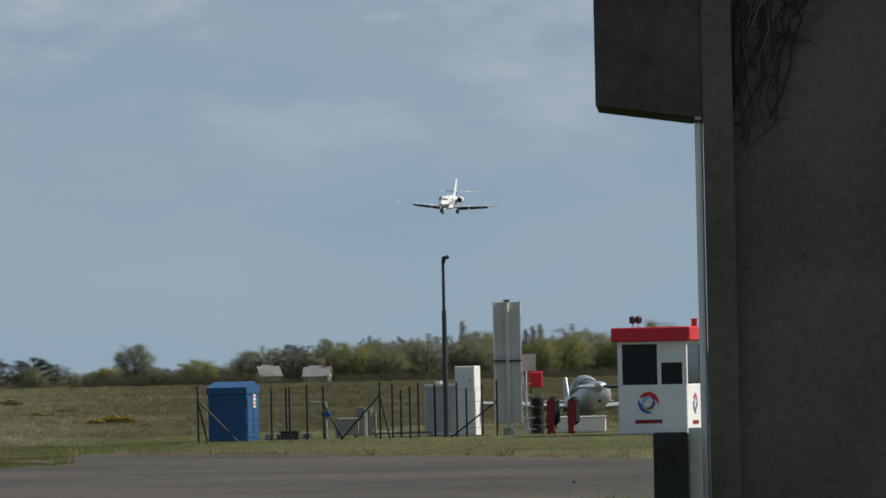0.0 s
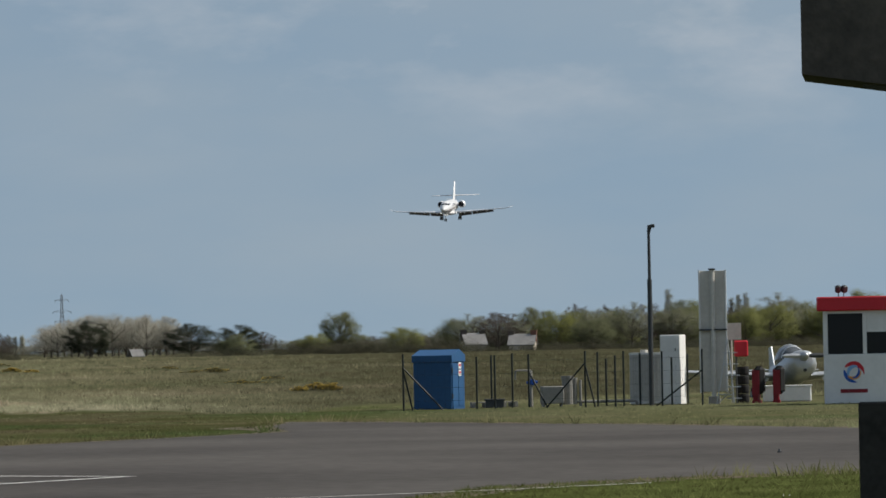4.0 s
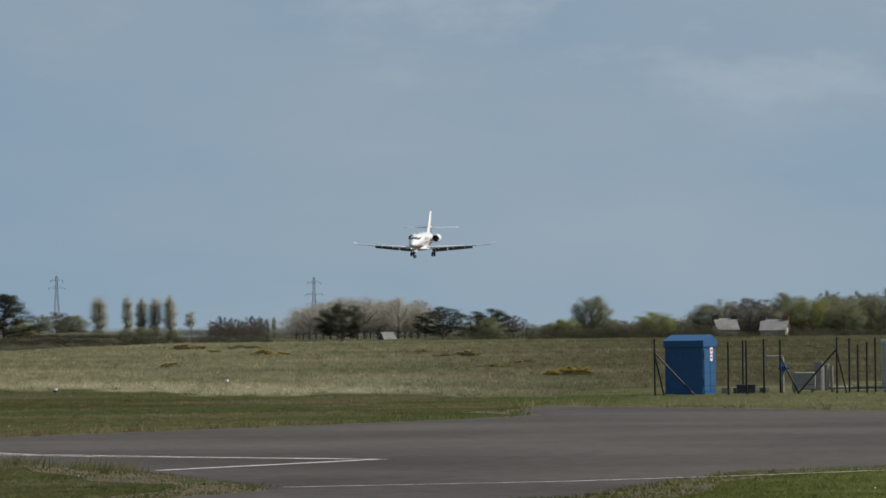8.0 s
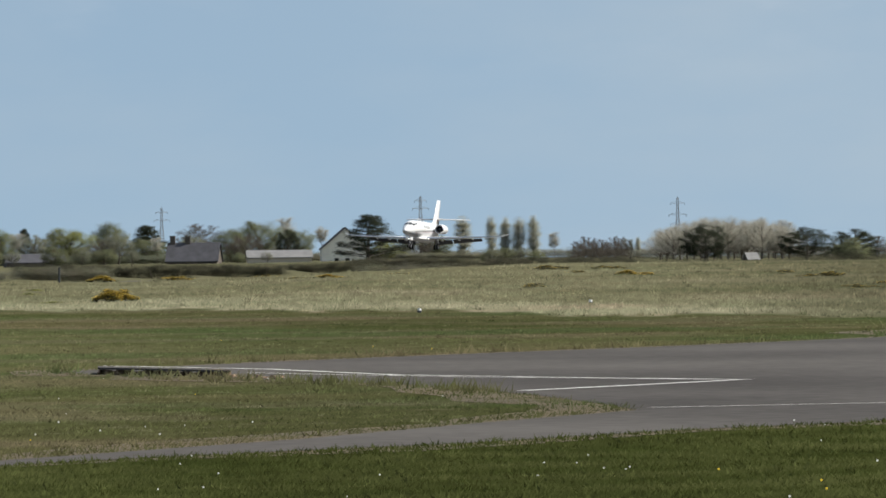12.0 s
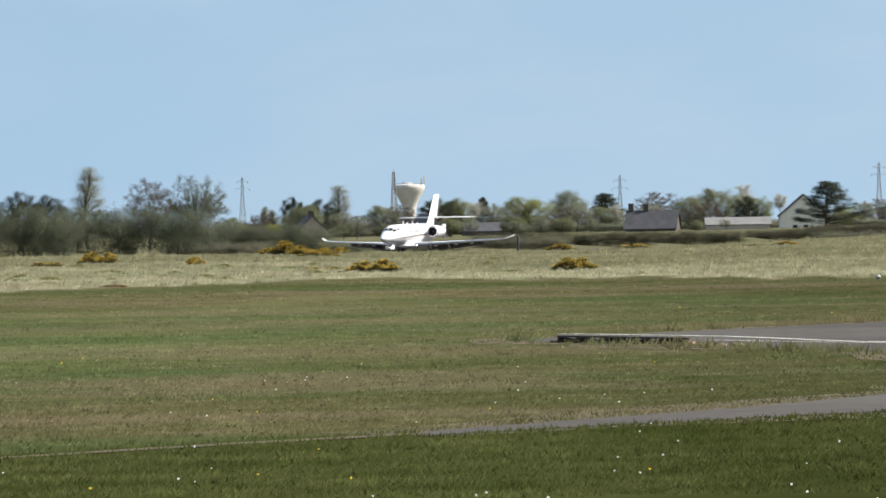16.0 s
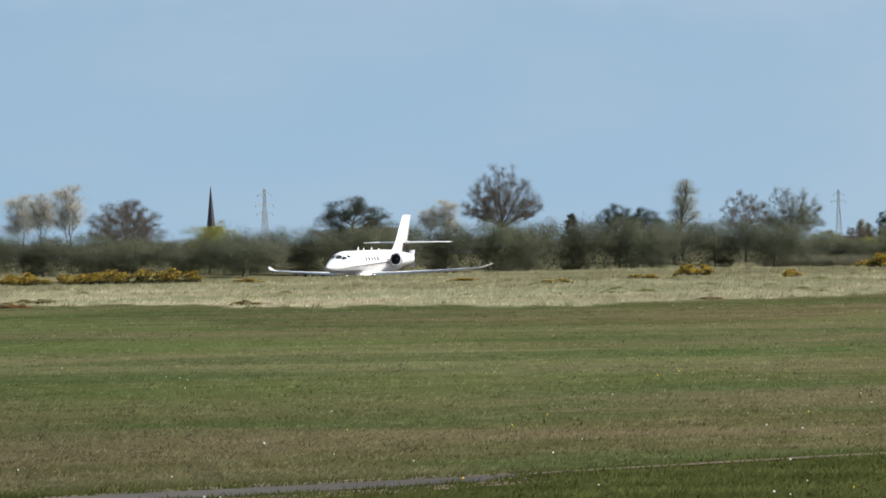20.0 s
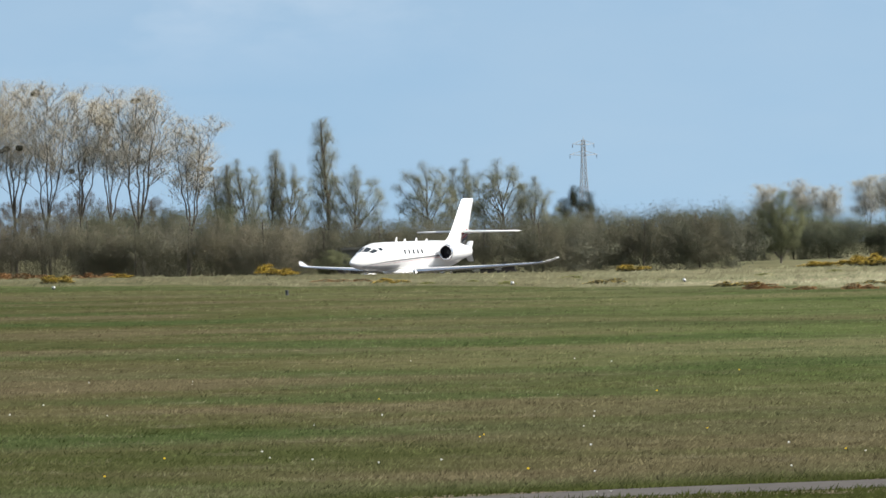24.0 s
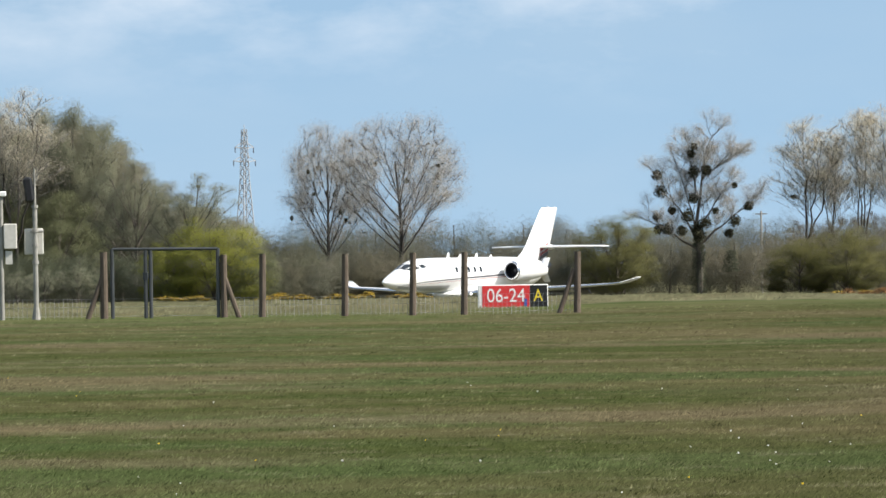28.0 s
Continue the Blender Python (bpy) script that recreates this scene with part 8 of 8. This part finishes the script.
strew(GORSES[:2], YELLOWS, "gorse bush covered in yellow flowers", "flowering gorse", 1)
strew(GORSES[:2], YELLOWS2, "low gorse bush in yellow flower", "flowering gorse", 2)
strew(GORSES[2:], DARKS, "low dark gorse clump with few flowers", "dark gorse", 3)
bracken = make_gorse(204, 0)
for o in bracken.children:
    if o.name.startswith("spiny"):
        o.name = "foliage"
        o.data.materials[0] = BRACKEN
BRACKENS = [(-2790, -36, 90, 11), (-2720, -35, 110, 15), (-2640, -36, 110, 18), (-2560, -40, 90, 14), (150, -96, 40, 12), (40, -86, 26, 10), (-1080, -92, 60, 12), (-1250, -88, 60, 14), (-1180, -90, 40, 10), (-1990, -62, 100, 10), (-2440, -40, 80, 12)]
strew([bracken], BRACKENS, "low clump of rust-brown dead bracken", "dead bracken", 5)
weed = make_gorse(205, 0)
for o in weed.children:
    if o.name.startswith("spiny"):
        o.name = "foliage"
        o.data.materials[0] = LEAFMID
        nv = len(o.data.vertices)
        set_clumps(o.data, np.tile((0.0, 0.0, 1.0), (nv, 1)), np.ones((nv, 1)))
hrng = random.Random(61)
WEEDS = [(hrng.uniform(-700, 1000), hrng.uniform(-84, -56), hrng.uniform(16, 38), hrng.uniform(5, 9)) for i in range(26)] + [(hrng.uniform(-1900, -900), hrng.uniform(-74, -58), hrng.uniform(14, 30), hrng.uniform(4, 7)) for i in range(8)]
strew([weed], WEEDS, "low grey-green weed clump in dry grass", "field weeds", 6)
discard(GORSES + [bracken, weed])

# broken edge of the asphalt with dark soil
edge = thing("broken_edge", "crumbled asphalt edge over dark soil", "kerb", Matrix(), kind="structure")
erng = random.Random(4)
eb = 938
while eb < 1262:
    ew = erng.uniform(5, 16)
    dd = float(np.interp(eb, (938, 1262), (142.5, 134.5)))
    x, y = spot(eb + ew / 2, dd)
    hh = erng.uniform(0.07, 0.14) if eb < 1165 else erng.uniform(0.03, 0.07)
    part("soil_clod", Shape().box(x, y + 0.4, hh / 2 - 0.01, ew * dd / UNIT * 1.08, 0.9, hh, pose(0, 0, 0, 0, erng.uniform(-4, 4), erng.uniform(-8, 8)), 0.03), SOIL, edge)
    eb += ew
cap = Shape()
for b0, b1 in ((935, 1045), (1045, 1170)):
    d0, d1 = np.interp(b0, (938, 1262), (142.5, 134.5)), np.interp(b1, (938, 1262), (142.5, 134.5))
    p, q = Vector((*spot(b0, d0 - 0.12), 0.125)), Vector((*spot(b1, d1 - 0.12), 0.125))
    r, s2 = Vector((*spot(b1, d1 + 2.2), 0.125)), Vector((*spot(b0, d0 + 2.2), 0.125))
    cap.add([p, q, r, s2] + [v - Vector((0, 0, 0.03)) for v in (p, q, r, s2)], [(0, 1, 2, 3), (7, 6, 5, 4), (0, 4, 5, 1), (1, 5, 6, 2), (2, 6, 7, 3), (3, 7, 4, 0)])
part("asphalt_lip", cap, ASPHALT, edge)

# small field markers
for b, u, h in ((869, -42, 0.75), (-2093, -84, 0.14)):
    d = min(ground_range(b, u), 600)
    t = thing("marker_post", "short dark marker post in the grass", "post", facing(b, d, 0), "marker posts")
    part("stake", Shape().tube((0, 0, -0.1), (0, 0, h), 0.06, 0.05, 8), DARKGREY, t)
    part("cap", Shape().tube((0, 0, h), (0, 0, h + 0.03), 0.07, 0.06, 8), DARKGREY, t)
for b, u in ((-1694, -73), (-2505, -66), (1505, -104), (1808, -92), (-800, -64), (-1390, -73)):
    d = min(ground_range(b, u), 600)
    t = thing("edge_light", "small white runway edge marker in the grass", "marker", facing(b, d, 0), "edge markers")
    part("base", Shape().tube((0, 0, -0.05), (0, 0, 0.06), 0.06, 0.06, 8), DARKGREY, t)
    part("cap", Shape().tube((0, 0, 0.06), (0, 0, 0.13), 0.06, 0.05, 8), KIOSKWHITE, t)
t = thing("utility_pole", "thin grey wooden utility pole among far shrubs", "pole", facing(-2972, 900, 0, -1))
part("pole", Shape().tube((0, 0, 0), (0, 0, 9.0), 0.13, 0.1, 8), BARECONCRETE, t)
part("crossbar", Shape().box(0, 0, 8.7, 1.2, 0.1, 0.12), BARECONCRETE, t)
t = thing("bollard", "tiny dark cone on the apron", "cone", facing(3228, 141, 0))
part("cone", Shape().tube((0, 0, 0.01), (0, 0, 0.07), 0.035, 0.012, 10), DARKGREY, t)
part("base", Shape().box(0, 0, 0.018, 0.08, 0.08, 0.012), DARKGREY, t)

# ---------------------------------------------------------------- grass
tufts("mown_blades", 210000, (-4350, 3700), (-480, -60), 0.036, 0.013, GRASS, "short mown airfield grass", keep_mown, seed=3, near=0.2, blades=5)
tufts("field_blades", 90000, (-4350, 3700), (-140, -14), 0.07, 0.014, GRASS, "tall dry field grass", keep_field, seed=4)
tufts("verge_blades", 34000, (-4350, 3700), (-250, -120), 0.13, 0.014, GRASS, "longer green grass along the asphalt", keep_verge, seed=5)
tufts("lane_blades", 18000, (-4350, 3700), (-440, -250), 0.055, 0.012, GRASS, "green grass along the near lane", keep_verge, seed=8)


def flowers(name, n, u_range, mat, label, seed, size, bias):
    rng = np.random.default_rng(seed)
    out = []
    for b, d in zip(*scatter(n, (-4350, 3700), u_range, keep_mown, rng)):
        if noise.noise((b * 0.006, d * 0.06, bias)) < 0.12:
            continue
        x, y = spot(b, d)
        z = terrain(b, d) + rng.uniform(0.05, 0.12)
        r = size * rng.uniform(0.6, 1.2)
        for a in range(5):
            g, h = a * 1.2566, (a + 1) * 1.2566
            out += [(x, y, z), (x + r * math.cos(g), y + r * 0.5 * math.sin(g), z + r * 0.8 * math.sin(g)), (x + r * math.cos(h), y + r * 0.5 * math.sin(h), z + r * 0.8 * math.sin(h))]
    tagged(new(name, raw_mesh(name, np.array(out), 3, mat)), label, "flowers", kind="stuff")


flowers("daisies", 700, (-520, -200), PETAL, "scattered white daisies in the grass", 6, 0.0095, 1)
flowers("buttercups", 220, (-480, -150), YELLOWPETAL, "scattered yellow buttercups in the grass", 7, 0.011, 5)


# ---------------------------------------------------------------- what moves
def motions():
    for door, up, ey, ez in REVERSERS:
        shut, wide = pose(-4.4, ey, ez + up * 0.56), pose(-5.1, ey, ez + up * 0.46, 0, up * 62, 0)
        walk(door, [(0, shut), (13.9, shut), (14.5, wide), (28, wide)])
    walk(jet, [(t, pose(x, y, z, bank, pitch, turn)) for t, x, y, z, bank, pitch, turn in FLIGHT])


motions()
